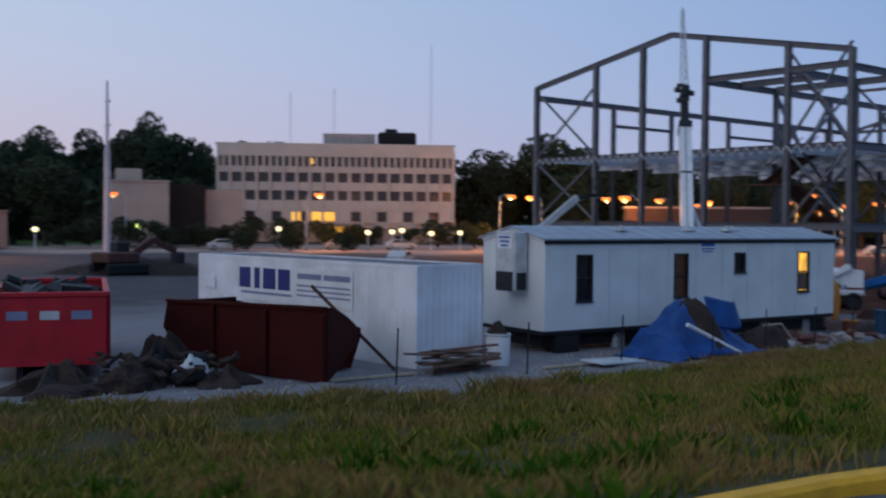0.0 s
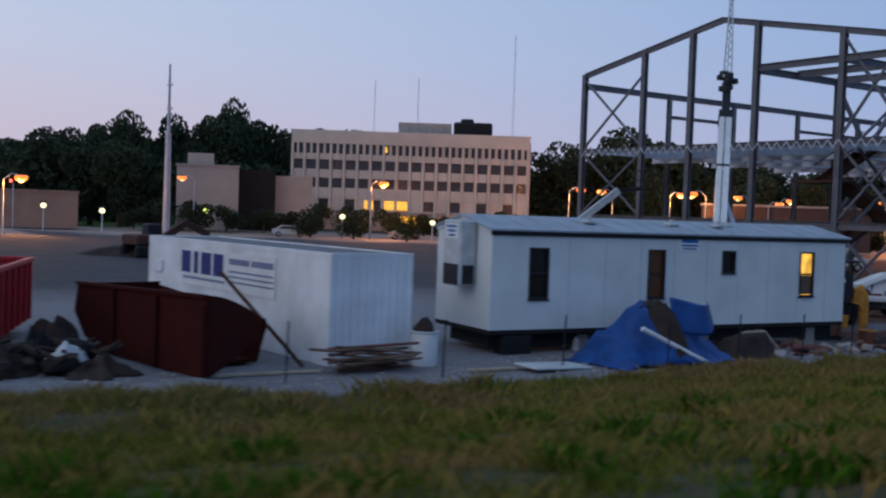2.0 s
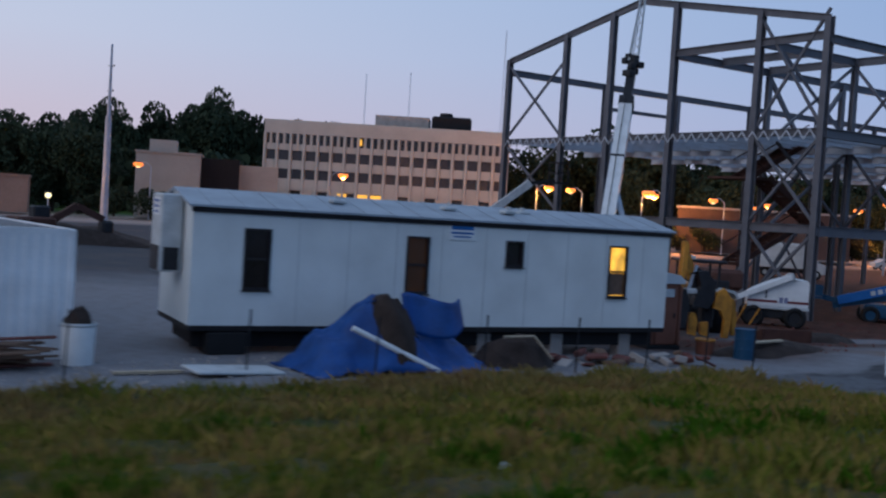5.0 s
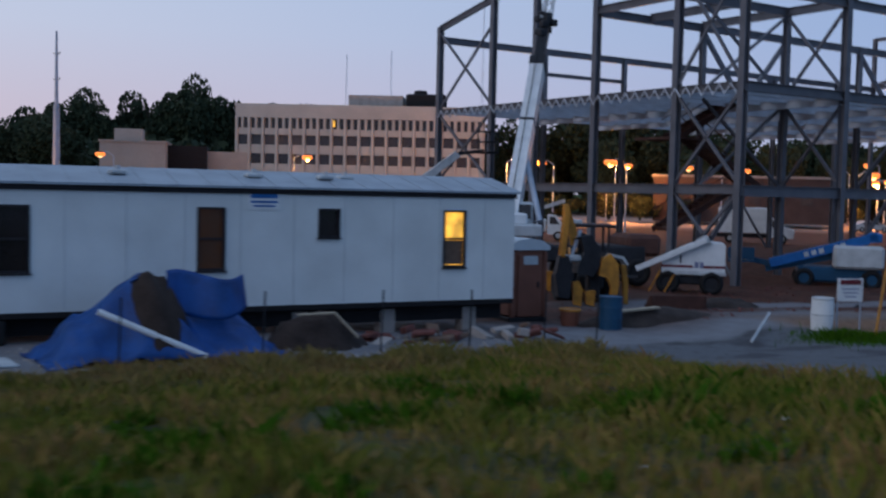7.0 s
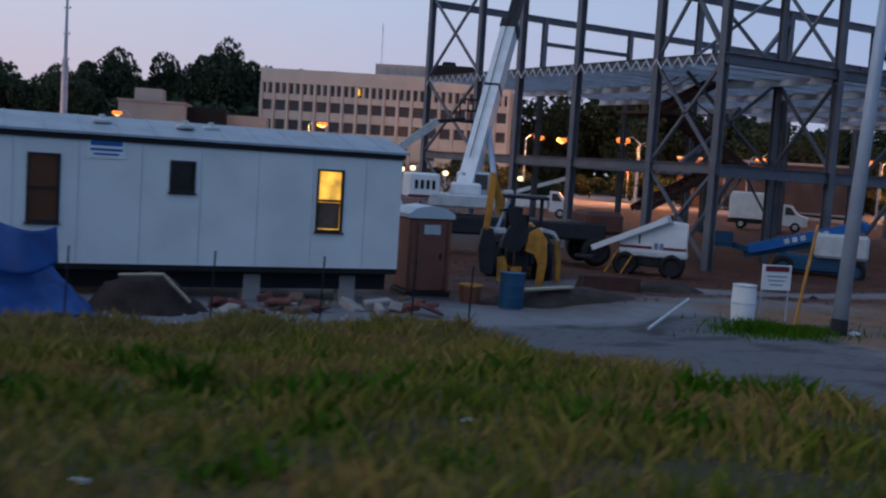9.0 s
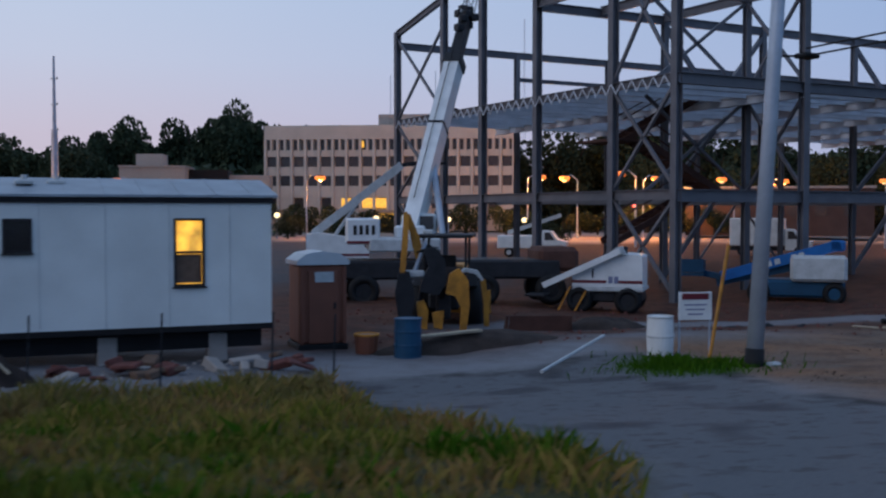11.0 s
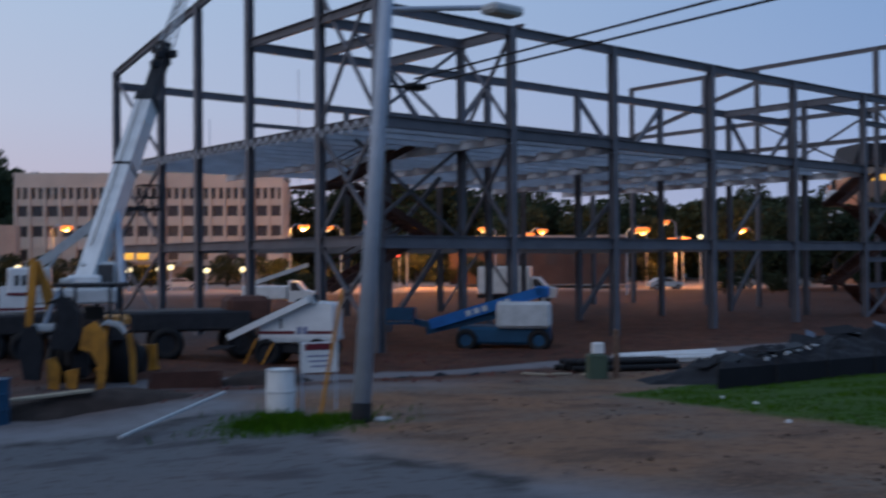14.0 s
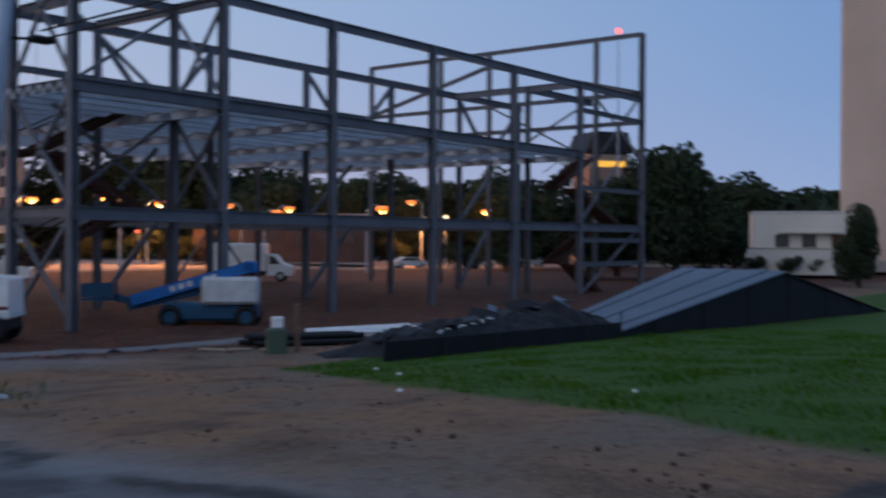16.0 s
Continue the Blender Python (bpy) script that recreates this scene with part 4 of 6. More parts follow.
part("strut", Geo().bar((1.95, 1.98, 0.8), (2.35, 1.98, 0.05), 0.06, 0.06), "yellow", wlf)
part("basket", Geo().box((3.75, 1.7, 0.62), (0.7, 1.1, 0.06)).bar((3.42, 2.2, 0.62), (3.42, 2.2, 1.3), 0.04, 0.04).bar((4.08, 2.2, 0.62), (4.08, 2.2, 1.3), 0.04, 0.04).bar((3.42, 2.2, 1.3), (4.08, 2.2, 1.3), 0.04, 0.04), "dark_metal", wlf, "low work basket of dark tube")
for x in (0.5, 2.2):
    for y in (0.1, 1.8):
        wheel(wlf, (x, y, 0.48), 0.48, 0.35, rim="dark_metal")

# blue boom lift
blm = pose(35.7, 12.1, -0.75, 0, 0, -49)
bl = thing("blue_boom_lift", blm, "blue boom lift with a pale counterweight cover, arm folded", "boom lift")
part("arm", Geo().bar((1.9, -0.6, 1.05), (6.5, -0.6, 2.4), 0.3, 0.42), "blue_paint", bl, "blue folded arm")
for i in range(5):
    q = 0.32 + i * 0.07 if i < 3 else 0.42 + i * 0.06
    part("decal", Geo().bar((1.9 + 4.6 * q, -0.765, 1.05 + 1.35 * q), (1.9 + 4.6 * (q + 0.045), -0.765, 1.05 + 1.35 * (q + 0.045)), 0.012, 0.22), "white_dirty", bl)
part("tower_arm", Geo().bar((1.7, -0.3, 0.8), (5.2, -0.3, 1.6), 0.3, 0.35), "blue_dark", bl)
part("counterweight_cover", Geo().chunk((5.7, -0.75, 1.45), (2.15, 0.9, 1.05), 0.12), "white_dirty", bl, "pale rounded counterweight cover")
part("chassis", Geo().chunk((4.9, 0, 0.62), (3.6, 1.8, 0.7), 0.1), "blue_dark", bl)
bk = part("basket", Geo().box((0.6, -0.3, 1.1), (1.2, 0.9, 0.1)), "blue_dark", bl, "blue work basket")
for c_, d_ in (((0.6, -0.74, 1.45), (1.2, 0.03, 0.5)), ((0.02, -0.3, 1.45), (0.03, 0.86, 0.5)), ((1.18, -0.3, 1.45), (0.03, 0.86, 0.5)), ((0.6, 0.14, 1.45), (1.2, 0.03, 0.5))):
    part("side_panel", Geo().box(c_, d_), "blue_dark", bk)
part("jib_arm", Geo().bar((1.2, -0.3, 1.15), (2.0, -0.5, 1.0), 0.2, 0.25), "blue_dark", bl)
part("jib_knuckle", Geo().chunk((6.4, -0.5, 2.35), (0.6, 0.5, 0.45), 0.08), "blue_paint", bl)
for x in (3.4, 6.3):
    for y in (-0.9, 0.9):
        wheel(bl, (x, y, 0.45), 0.46, 0.35, rim="blue_dark")

# backhoe loader
bh = thing("backhoe_loader", pose(20.0, 3.3, -0.45, 0, 0, -26), "worn yellow backhoe loader with its arm folded up", "backhoe")
for y in (-0.9, -0.62):
    part("boom", Geo().prism([(-1.56, 1.75), (-1.42, 1.75), (-1.33, 2.6), (-1.3, 3.3), (-1.37, 3.42), (-1.45, 3.4)], y, y + 0.06), "yellow", bh, "upright yellow boom plate")
part("boom_web", Geo().prism([(-1.5, 1.8), (-1.44, 1.8), (-1.36, 2.7), (-1.36, 3.2), (-1.44, 3.2)], -0.84, -0.62), "yellow", bh)
part("dipper", Geo().prism([(-1.4, 3.36), (-1.28, 3.36), (-0.98, 2.62), (-0.92, 2.2), (-1.12, 2.1), (-1.22, 2.5)], -0.56, -0.34), "yellow", bh, "folded yellow dipper arm")
part("boom_foot", Geo().prism([(-1.6, 0.5), (-1.25, 0.45), (-1.15, 1.2), (-1.3, 1.8), (-1.58, 1.8), (-1.7, 1.2)], -0.9, -0.5), "dark_metal", bh)
part("pivot_casting", Geo().chunk((-1.15, -0.7, 1.72), (0.55, 0.3, 0.2), 0.05), "white_dirty", bh, "pale worn pivot casting")
part("dipper_ram", Geo().rod((-1.22, -0.72, 1.6), (-0.85, -0.5, 2.6), 0.06), "pole", bh, "bright hydraulic ram")
part("dipper_ram", Geo().rod((-1.0, -0.42, 1.0), (-0.75, -0.42, 2.5), 0.08), "dark_metal", bh)
hs = Geo()
for k in range(4):
    hs.tube([(-1.1 + 0.1 * k, -0.6, 2.3), (-0.75 + 0.07 * k, -0.68, 2.45), (-0.5 + 0.05 * k, -0.7, 2.0), (-0.55 + 0.08 * k, -0.6, 1.3), (-0.4, -0.5, 0.9)], 0.025, 6)
part("hydraulic_hoses", hs, "black", bh, "looped black hydraulic hoses")
part("bucket", Geo().prism([(-1.02, 1.25), (-0.5, 1.15), (-0.28, 1.5), (-0.34, 2.1), (-0.6, 2.45), (-0.92, 2.4), (-0.78, 1.9), (-0.98, 1.5)], -0.9, -0.2), "dark_metal", bh, "dark curled digging bucket")
for k in range(2):
    part("lower_frame", Geo().prism([(-1.05 + 0.42 * k, 0.25), (-0.82 + 0.42 * k, 0.2), (-0.78 + 0.42 * k, 0.7), (-0.9 + 0.42 * k, 1.0 - 0.3 * k), (-1.1 + 0.42 * k, 0.95 - 0.3 * k)], -0.75, -0.55), "yellow", bh, "worn yellow lower frame")
part("swing_post", Geo().chunk((-0.35, -0.3, 0.9), (0.4, 0.5, 0.9), 0.06), "dark_metal", bh)
part("stabiliser", Geo().prism([(-0.22, 1.72), (0.05, 1.88), (0.3, 1.55), (0.33, 0.9), (0.24, 0.12), (0.06, 0.12), (0.1, 0.8), (-0.05, 1.12), (-0.32, 1.2)], -0.95, -0.72), "yellow", bh, "bent yellow stabiliser leg")
part("stabiliser", Geo().prism([(0.72, 1.45), (0.84, 1.5), (0.95, 0.9), (0.95, 0.12), (0.82, 0.12), (0.8, 0.85)], 0.1, 0.3), "yellow", bh, "slim yellow stabiliser leg")
part("stabiliser_foot", Geo().chunk((0.15, -0.82, 0.06), (0.45, 0.35, 0.1)), "dark_metal", bh)
part("stabiliser_foot", Geo().chunk((0.88, 0.2, 0.06), (0.4, 0.35, 0.1)), "dark_metal", bh)
part("rear_fender", Geo().prism([(0.1, 1.72), (0.25, 1.85), (0.6, 1.78), (0.75, 1.55), (0.7, 1.5), (0.56, 1.68), (0.28, 1.76)], -0.5, 0.1), "white_dirty", bh, "pale worn fender")
tm = pose(-0.3, 0.3, 0, 0, 0, 82)


def tractor(name, geo, material, label=""):
    part(name, geo, material, bh, label).matrix_basis = tm


tractor("chassis", Geo().chunk((1.6, 0, 0.9), (3.6, 0.9, 0.5), 0.08), "dark_metal")
tractor("engine_hood", Geo().chunk((2.6, 0, 1.45), (1.7, 1.0, 0.75), 0.12), "yellow")
for s in (-1, 1):
    tractor("mudguard", Geo().prism([(0.3, 1.3), (0.6, 1.65), (1.3, 1.65), (1.7, 1.25), (1.6, 1.2), (1.25, 1.5), (0.65, 1.5), (0.4, 1.25)], s * 0.7 - 0.22, s * 0.7 + 0.22), "dark_metal")
for x in (0.1, 1.5):
    for y in (-0.6, 0.6):
        tractor("canopy_post", Geo().bar((x, y, 1.2), (x + 0.05, y, 2.7), 0.07, 0.07), "dark_metal")
tractor("canopy_roof", Geo().chunk((0.8, 0, 2.72), (1.9, 1.6, 0.1), 0.04), "dark_metal")
tractor("work_lamp", Geo().chunk((0.0, 0.45, 2.84), (0.16, 0.3, 0.14), 0.03), "white_dirty")
tractor("rear_window", Geo().box((0.1, 0, 1.6), (0.03, 1.0, 0.5)), "window")
tractor("seat", Geo().chunk((0.8, 0, 1.5), (0.55, 0.55, 0.15)).chunk((1.05, 0, 1.85), (0.15, 0.5, 0.6)), "black")
tractor("loader_bucket", Geo().prism([(4.0, 0.15), (4.9, 0.1), (4.3, 0.3), (4.15, 0.9), (4.0, 0.9)], -1.1, 1.1), "yellow")
for s in (-0.6, 0.6):
    tractor("loader_arm", Geo().bar((2.0, s, 1.3), (4.1, s, 0.5), 0.12, 0.2), "yellow")
for y in (-0.75, 0.75):
    wheel(bh, tm @ Vector((1.0, y, 0.72)), 0.75, 0.45, tm.to_3x3() @ Vector((0, 1, 0)), rim="dark_metal")
    wheel(bh, tm @ Vector((3.2, y, 0.48)), 0.5, 0.35, tm.to_3x3() @ Vector((0, 1, 0)), rim="yellow")

# low rusty skip bucket on the ground beside the backhoe
sk = thing("loader_bucket", pose(21.4, 1.2, -0.45, 0, 0, -26), "rust-brown steel loader bucket lying on the ground", "bucket")
part("back_plate", Geo().prism([(-0.85, 0), (0.85, 0), (0.8, 0.62), (-0.8, 0.62)], -0.06, 0), "rust_stair", sk)
part("floor_plate", Geo().box((0, 0.4, 0.04), (1.7, 0.8, 0.06)), "rust_stair", sk)
for x in (-0.86, 0.86):
    part("side_plate", Geo().prism([(-0.05, 0), (0.8, 0), (0.75, 0.2), (0.1, 0.62), (-0.05, 0.62)], x - 0.025, x + 0.025, Matrix(((0, 1, 0, 0), (1, 0, 0, 0), (0, 0, 1, 0), (0, 0, 0, 1)))), "rust_stair", sk)

# portable toilet
pt = thing("portable_toilet", pose(14.95, 1.0, -0.27, 0, 0, -8), "brown plastic portable toilet with a white roof", "toilet")
part("base_skid", Geo().chunk((0, 0, 0.08), (1.2, 1.2, 0.16)), "black", pt)
part("cabin", Geo().chunk((0, 0, 1.08), (1.12, 1.12, 1.86), 0.06), "porta", pt)
part("roof", Geo().prism([(-0.62, 2.0), (0.62, 2.0), (0.62, 2.1), (0.4, 2.26), (0, 2.32), (-0.4, 2.26), (-0.62, 2.1)], -0.62, 0.62), "porta_roof", pt, "domed white plastic roof")
dr = part("door", Geo().chunk((0.0, -0.58, 1.02), (0.72, 0.05, 1.7), 0.02), "porta", pt)
part("notice", Geo().box((0.02, -0.61, 1.72), (0.44, 0.012, 0.24)), "white_dirty", dr)
part("handle", Geo().chunk((0.27, -0.62, 1.05), (0.05, 0.05, 0.16)), "dark_metal", dr)
for s in (-1, 1):
    part("corner_rib", Geo().chunk((s * 0.5, -0.57, 1.05), (0.1, 0.06, 1.8), 0.02), "porta", pt)

# utility pole with collar, bracket and lamp
up = thing("utility_pole", pose(20.35, -7.65, -0.16), "leaning grey metal utility pole with a black base collar", "pole")
lean = Vector((0.095, 0.018, 1.0))
part("shaft", Geo().rod((0, 0, 0), lean * 11.5, 0.16, 18, 0.11), "pole", up, smooth=True)
part("base_collar", Geo().rod((0, 0, -0.05), lean * 0.52, 0.19, 18, 0.18), "black", up, "black rubber base collar", smooth=True)
rt = Vector((0.86, -0.5, 0))
part("bracket", Geo().bar(lean * 6.1 + rt * 0.1, lean * 6.1 + rt * 0.4, 0.04, 0.04).chunk(lean * 6.1 + rt * 0.62, (0.42, 0.3, 0.1), 0.03), "black", up)
part("lamp_arm", Geo().rod(lean * 7.5, lean * 7.6 + rt * 1.9, 0.05), "pole", up)
part("lamp_head", Geo().chunk(lean * 7.55 + rt * 2.15, (0.75, 0.45, 0.18), 0.07), "white_dirty", up, "pale lamp head")
part("meter_socket", Geo().chunk((0.42, -0.1, 0.12), (0.3, 0.2, 0.26), 0.04), "white_dirty", up, "small white box at the foot")
for z, e in ((6.1, (22.2, -46, 6.95)), (6.25, (20.8, -46, 6.9)), (8.6, (24, -46, 9.0))):
    a, b = lean * z + rt * (0.6 if z < 6.3 else 0.1), Vector(e) - Vector((20.35, -7.65, -0.3))
    cb = Geo().tube([a.lerp(b, q / 14) - Vector((0, 0, 0.3 * q / 14 * (1 - q / 14))) for q in range(15)], 0.02, 5)
    part("cable", cb, "wire", up, "sagging black overhead cable")

# small things by the drive
sn = thing("warning_sign", pose(21.15, -5.15, -0.12, 0, 0, -19.5), "white warning sign with a dark red header on thin posts", "sign")
part("panel", Geo().chunk((0, 0, 1.06), (0.75, 0.03, 0.6), 0.01), "white", sn)
part("header", Geo().box((0, -0.02, 1.27), (0.6, 0.012, 0.13)), "sign_red", sn)
for k in range(3):
    part("print_bar", Geo().box((0, -0.02, 1.09 - 0.1 * k), (0.5 - 0.08 * k, 0.008, 0.03)), "grey_print", sn)
for s in (-0.34, 0.34):
    part("post", Geo().rod((s, 0.03, 0), (s, 0.03, 1.38), 0.02, 8), "pole", sn)
wb = thing("white_barrel", pose(20.45, -4.85, -0.12), "upright white plastic barrel beside the drive", "barrel")
part("body", Geo().rod((0, 0, 0), (0, 0, 0.42), 0.27, 20, 0.29).rod((0, 0, 0.42), (0, 0, 0.84), 0.29, 20, 0.27), "white", wb, smooth=False)
part("rim", Geo().torus((0, 0, 0.84), (0, 0, 1), 0.265, 0.02, 20, 6), "white_dirty", wb)
part("hoop", Geo().torus((0, 0, 0.42), (0, 0, 1), 0.285, 0.014, 20, 6), "white_dirty", wb)
tagged(part("marker_pole", Geo().rod((20.15, -6.6, -0.3), (20.75, -6.55, 2.3), 0.035, 8), "yellow"), "leaning thin yellow marker pole", "pole")
bb = thing("blue_barrel", pose(16.05, -1.6, -0.27), "dark blue steel drum", "barrel")
part("body", Geo().rod((0, 0, 0), (0, 0, 0.88), 0.3, 20), "blue_dark", bb)
for z in (0.02, 0.3, 0.6, 0.87):
    part("hoop", Geo().torus((0, 0, z), (0, 0, 1), 0.3, 0.016, 20, 6), "blue_dark", bb)
oc = thing("orange_cone_bin", pose(15.5, -0.6, -0.27), "low dirty orange plastic bin", "bin")
part("body", Geo().rod((0, 0, 0), (0, 0, 0.45), 0.24, 14, 0.28), "porta", oc)
part("rim", Geo().torus((0, 0, 0.45), (0, 0, 1), 0.28, 0.02, 14, 6), "yellow", oc)
tagged(part("soil_heap", Geo().heap((18.2, -0.8, -0.35), 2.9, 1.3, 0.48, 26, 8, 0.3, 3), "soil", smooth=True), "dark heap of dug soil by the drive", "soil heap", kind="stuff")
tagged(part("soil_heap", Geo().heap((23.5, 1.2, -0.5), 2.0, 1.0, 0.5, 22, 7, 0.3, 9), "soil", smooth=True), "low heap of brown soil", "soil heap", kind="stuff")
tagged(part("long_pole", Geo().rod((16.9, -5.6, -0.1), (19.9, -3.6, 0.22), 0.035, 8), "white_dirty"), "pale metal pole lying on the drive edge", "pole")
tagged(part("plank", Geo().chunk((0, 0, 0), (1.9, 0.2, 0.06), 0.01, pose(17.2, -1.2, 0.16, 0, -2, 0)), "wood_pale"), "pale plank lying on soil", "plank")

# service pedestal, pipes and dark spoil near the lawn
eb = thing("service_pedestal", pose(30.4, -4.1, -0.55, 0, 0, -35), "green service pedestal with a white meter box and post", "pedestal")
part("cabinet", Geo().chunk((0, 0, 0.45), (0.5, 0.45, 0.95), 0.04), "green_box", eb)
part("meter_box", Geo().chunk((0.02, -0.05, 1.08), (0.3, 0.22, 0.3), 0.03), "white", eb)
part("post", Geo().chunk((0.55, 0.1, 0.75), (0.14, 0.14, 1.6), 0.02), "wood", eb)
spoil = Geo()
for i in range(7):
    spoil.heap((27.2 + i * 0.85, -0.1 - i * 0.42, -0.6), 0.75, 0.45, 0.32, 14, 5, 0.4, 20 + i)
tagged(part("spoil_pile", spoil, "silt", smooth=True), "long low pile of black plastic and soil", "spoil pile", kind="stuff")
for k in range(6):
    x, y, up = 34.6 - 0.28 * k, -0.9 - 0.36 * k, 0.13 * (k % 2)
    tagged(part("white_pipe", Geo().rod((x, y, ground_z(x, y) + 0.08 + up), (x + 3.1, y - 1.5, ground_z(x + 3.1, y - 1.5) + 0.09 + up), 0.07, 10), "white"), "white plastic pipe in a stack on the ground", "pipe", "white pipes")
for k in range(11):
    x, y, up = 31.0 + 0.1 * (k % 4), -2.0 - 0.17 * (k % 6), 0.15 * (k // 6)
    tagged(part("black_pipe", Geo().rod((x, y, ground_z(x, y) + 0.09 + up), (x + 2.6, y - 1.4, ground_z(x + 2.6, y - 1.4) + 0.09 + up), 0.075, 10), "black"), "black drain pipe with an open end in a stack", "pipe", "black pipes")
for k in range(3):
    tagged(part("pale_scrap", Geo().chunk((0, 0, 0), (0.7, 0.12, 0.05), 0.01, pose(29.6 + 0.5 * k, -2.6 - 0.5 * k, ground_z(30, -3) + 0.05, 0, 4, 25 * k - 30)), "wood_pale"), "pale board scrap by the pipes", "board", "pale scraps")

# low shed roof beyond the lawn
sh = thing("low_shed", pose(0, 0, 0), "low shed with a grey sheet roof and black fabric walls", "shed")
A_, P_, R_, E_ = Vector((37.6, -9.5, -0.12)), Vector((48.1, -11.1, 1.6)), Vector((49.4, -6.5, 1.6)), Vector((41.0, -6.7, 0.25))
C_, D_ = Vector((56.5, -12.5, -0.2)), Vector((58, -7, -0.2))
for i in range(6):
    a, b = i / 6, (i + 0.93) / 6
    g = Geo()
    q = [A_.lerp(E_, a), P_.lerp(R_, a), P_.lerp(R_, b), A_.lerp(E_, b)]
    lift = Vector((0, 0, 0.06 + 0.03 * (i % 2)))
    g.add([p + lift for p in q] + [p + lift - Vector((0, 0, 0.04)) for p in q], [(0, 1, 2, 3), (7, 6, 5, 4), (0, 4, 5, 1), (1, 5, 6, 2), (2, 6, 7, 3), (3, 7, 4, 0)])
    part("roof_sheet", g, "sheet_roof", sh, "grey corrugated roof sheet")
g = Geo()
g.add([P_, C_, D_, R_] + [p - Vector((0, 0, 0.05)) for p in (P_, C_, D_, R_)], [(0, 1, 2, 3), (7, 6, 5, 4), (0, 4, 5, 1), (1, 5, 6, 2), (2, 6, 7, 3), (3, 7, 4, 0)])
part("roof_sheet", g, "silt", sh, "dark roof slope")
wl_ = Geo()
for i in range(14):
    def edge(q):
        return A_.lerp(P_, q / 0.56) if q < 0.56 else P_.lerp(C_, (q - 0.56) / 0.44)
    p0, p1 = edge(i / 14), edge((i + 1) / 14)
    o = Vector((0, 0.05 + 0.03 * (i % 2), 0))
    wl_.add([p0 + o, p1 + o, Vector((p1.x, p1.y, -0.9)) + o, Vector((p0.x, p0.y, -0.9)) + o, p0 + o + Vector((0, 0.06, 0)), p1 + o + Vector((0, 0.06, 0)), Vector((p1.x, p1.y + 0.06, -0.9)) + o, Vector((p0.x, p0.y + 0.06, -0.9)) + o],
            [(0, 1, 2, 3), (4, 7, 6, 5), (0, 4, 5, 1), (0, 3, 7, 4), (1, 5, 6, 2)])
part("fabric_wall", wl_, "silt", sh, "black fabric gable wall")
dr_ = Geo()
bn, bv = 90, 30
for j in range(bv):
    for i in range(bn):
        u, v = i / (bn - 1), j / (bv - 1)
        x = 30.3 + 9.9 * u + 0.35 * noise.noise((u * 9, v * 5, 3))
        y = -8.5 - 0.9 * u + (3.6 + 0.9 * u) * v + 0.3 * noise.noise((u * 8, v * 4, 7))
        crest = 0.42 + 0.55 * u
        prof = min(1, 1.5 * v / 0.55) ** 0.7 if v < 0.55 else max(0, 1 - ((v - 0.55) / 0.45) ** 1.6)
        hgt = crest * prof * min(1, 9 * u + 0.02, 12 * (1 - u) + 0.1)
        hgt *= 1 + 0.55 * noise.noise((x * 0.9, y * 0.9, 1)) + 0.3 * noise.noise((x * 2.6, y * 2.6, 5))
        hgt += 0.07 * noise.noise((x * 6, y * 6, 8)) * min(1, hgt * 4)
        dr_.v.append((x, y, ground_z(x, y) - 0.05 + max(hgt, 0.0)))
dr_.f = [(j * bn + i, j * bn + i + 1, (j + 1) * bn + i + 1, (j + 1) * bn + i) for j in range(bv - 1) for i in range(bn - 1)]
tagged(part("debris_bank", dr_, "silt", smooth=True), "long bank of dark roofing debris beside the lawn", "debris", kind="stuff")
sf = thing("silt_fence", pose(0, 0, 0), "sagging black silt fence along the lawn edge", "fence")
fp = [(29.6, -8.4), (31.4, -8.75), (33.2, -9.0), (35.0, -9.25), (36.8, -9.5), (38.4, -9.7)]
for (ax, ay), (bx, by) in zip(fp, fp[1:]):
    part("fabric", Geo().bar((ax, ay, ground_z(ax, ay) + 0.2), (bx, by, ground_z(bx, by) + 0.2), 0.02, 0.5), "silt", sf)
for ax, ay in fp:
    part("stake", Geo().chunk((ax, ay - 0.03, ground_z(ax, ay) + 0.35), (0.04, 0.04, 0.8), 0.01), "dark_metal", sf)
rs = random.Random(12)
for i in range(16):
    u = (i + rs.random()) / 16
    x, y = 31.2 + 8.2 * u, -7.0 + rs.uniform(-0.7, 0.5)
    m = pose(x, y, ground_z(x, y) + 0.5 + 0.62 * u + rs.uniform(-0.12, 0.05), rs.uniform(-8, 24), rs.uniform(-22, 10), rs.uniform(-40, 40))
    tagged(part("sheet_metal", Geo().chunk((0, 0, 0), (rs.uniform(0.5, 1.5), rs.uniform(0.2, 0.55), 0.02), 0.008, m), ("silt", "dark_metal", "sheet_roof", "silt")[i % 4]), "bent dark roofing sheet on the debris", "roofing sheet", "loose roofing sheets")
for i in range(9):
    x, y = 32.3 + 0.28 * i, -7.9 + rs.uniform(-0.15, 0.15)
    tagged(part("white_scrap", Geo().chunk((0, 0, 0), (rs.uniform(0.08, 0.25), 0.06, 0.05), 0.01, pose(x, y, ground_z(x, y) + 0.5 + 0.03 * i, 8, 5, rs.uniform(-50, 50))), "white_dirty"), "small white plastic scrap on the debris", "scrap", "white scraps")

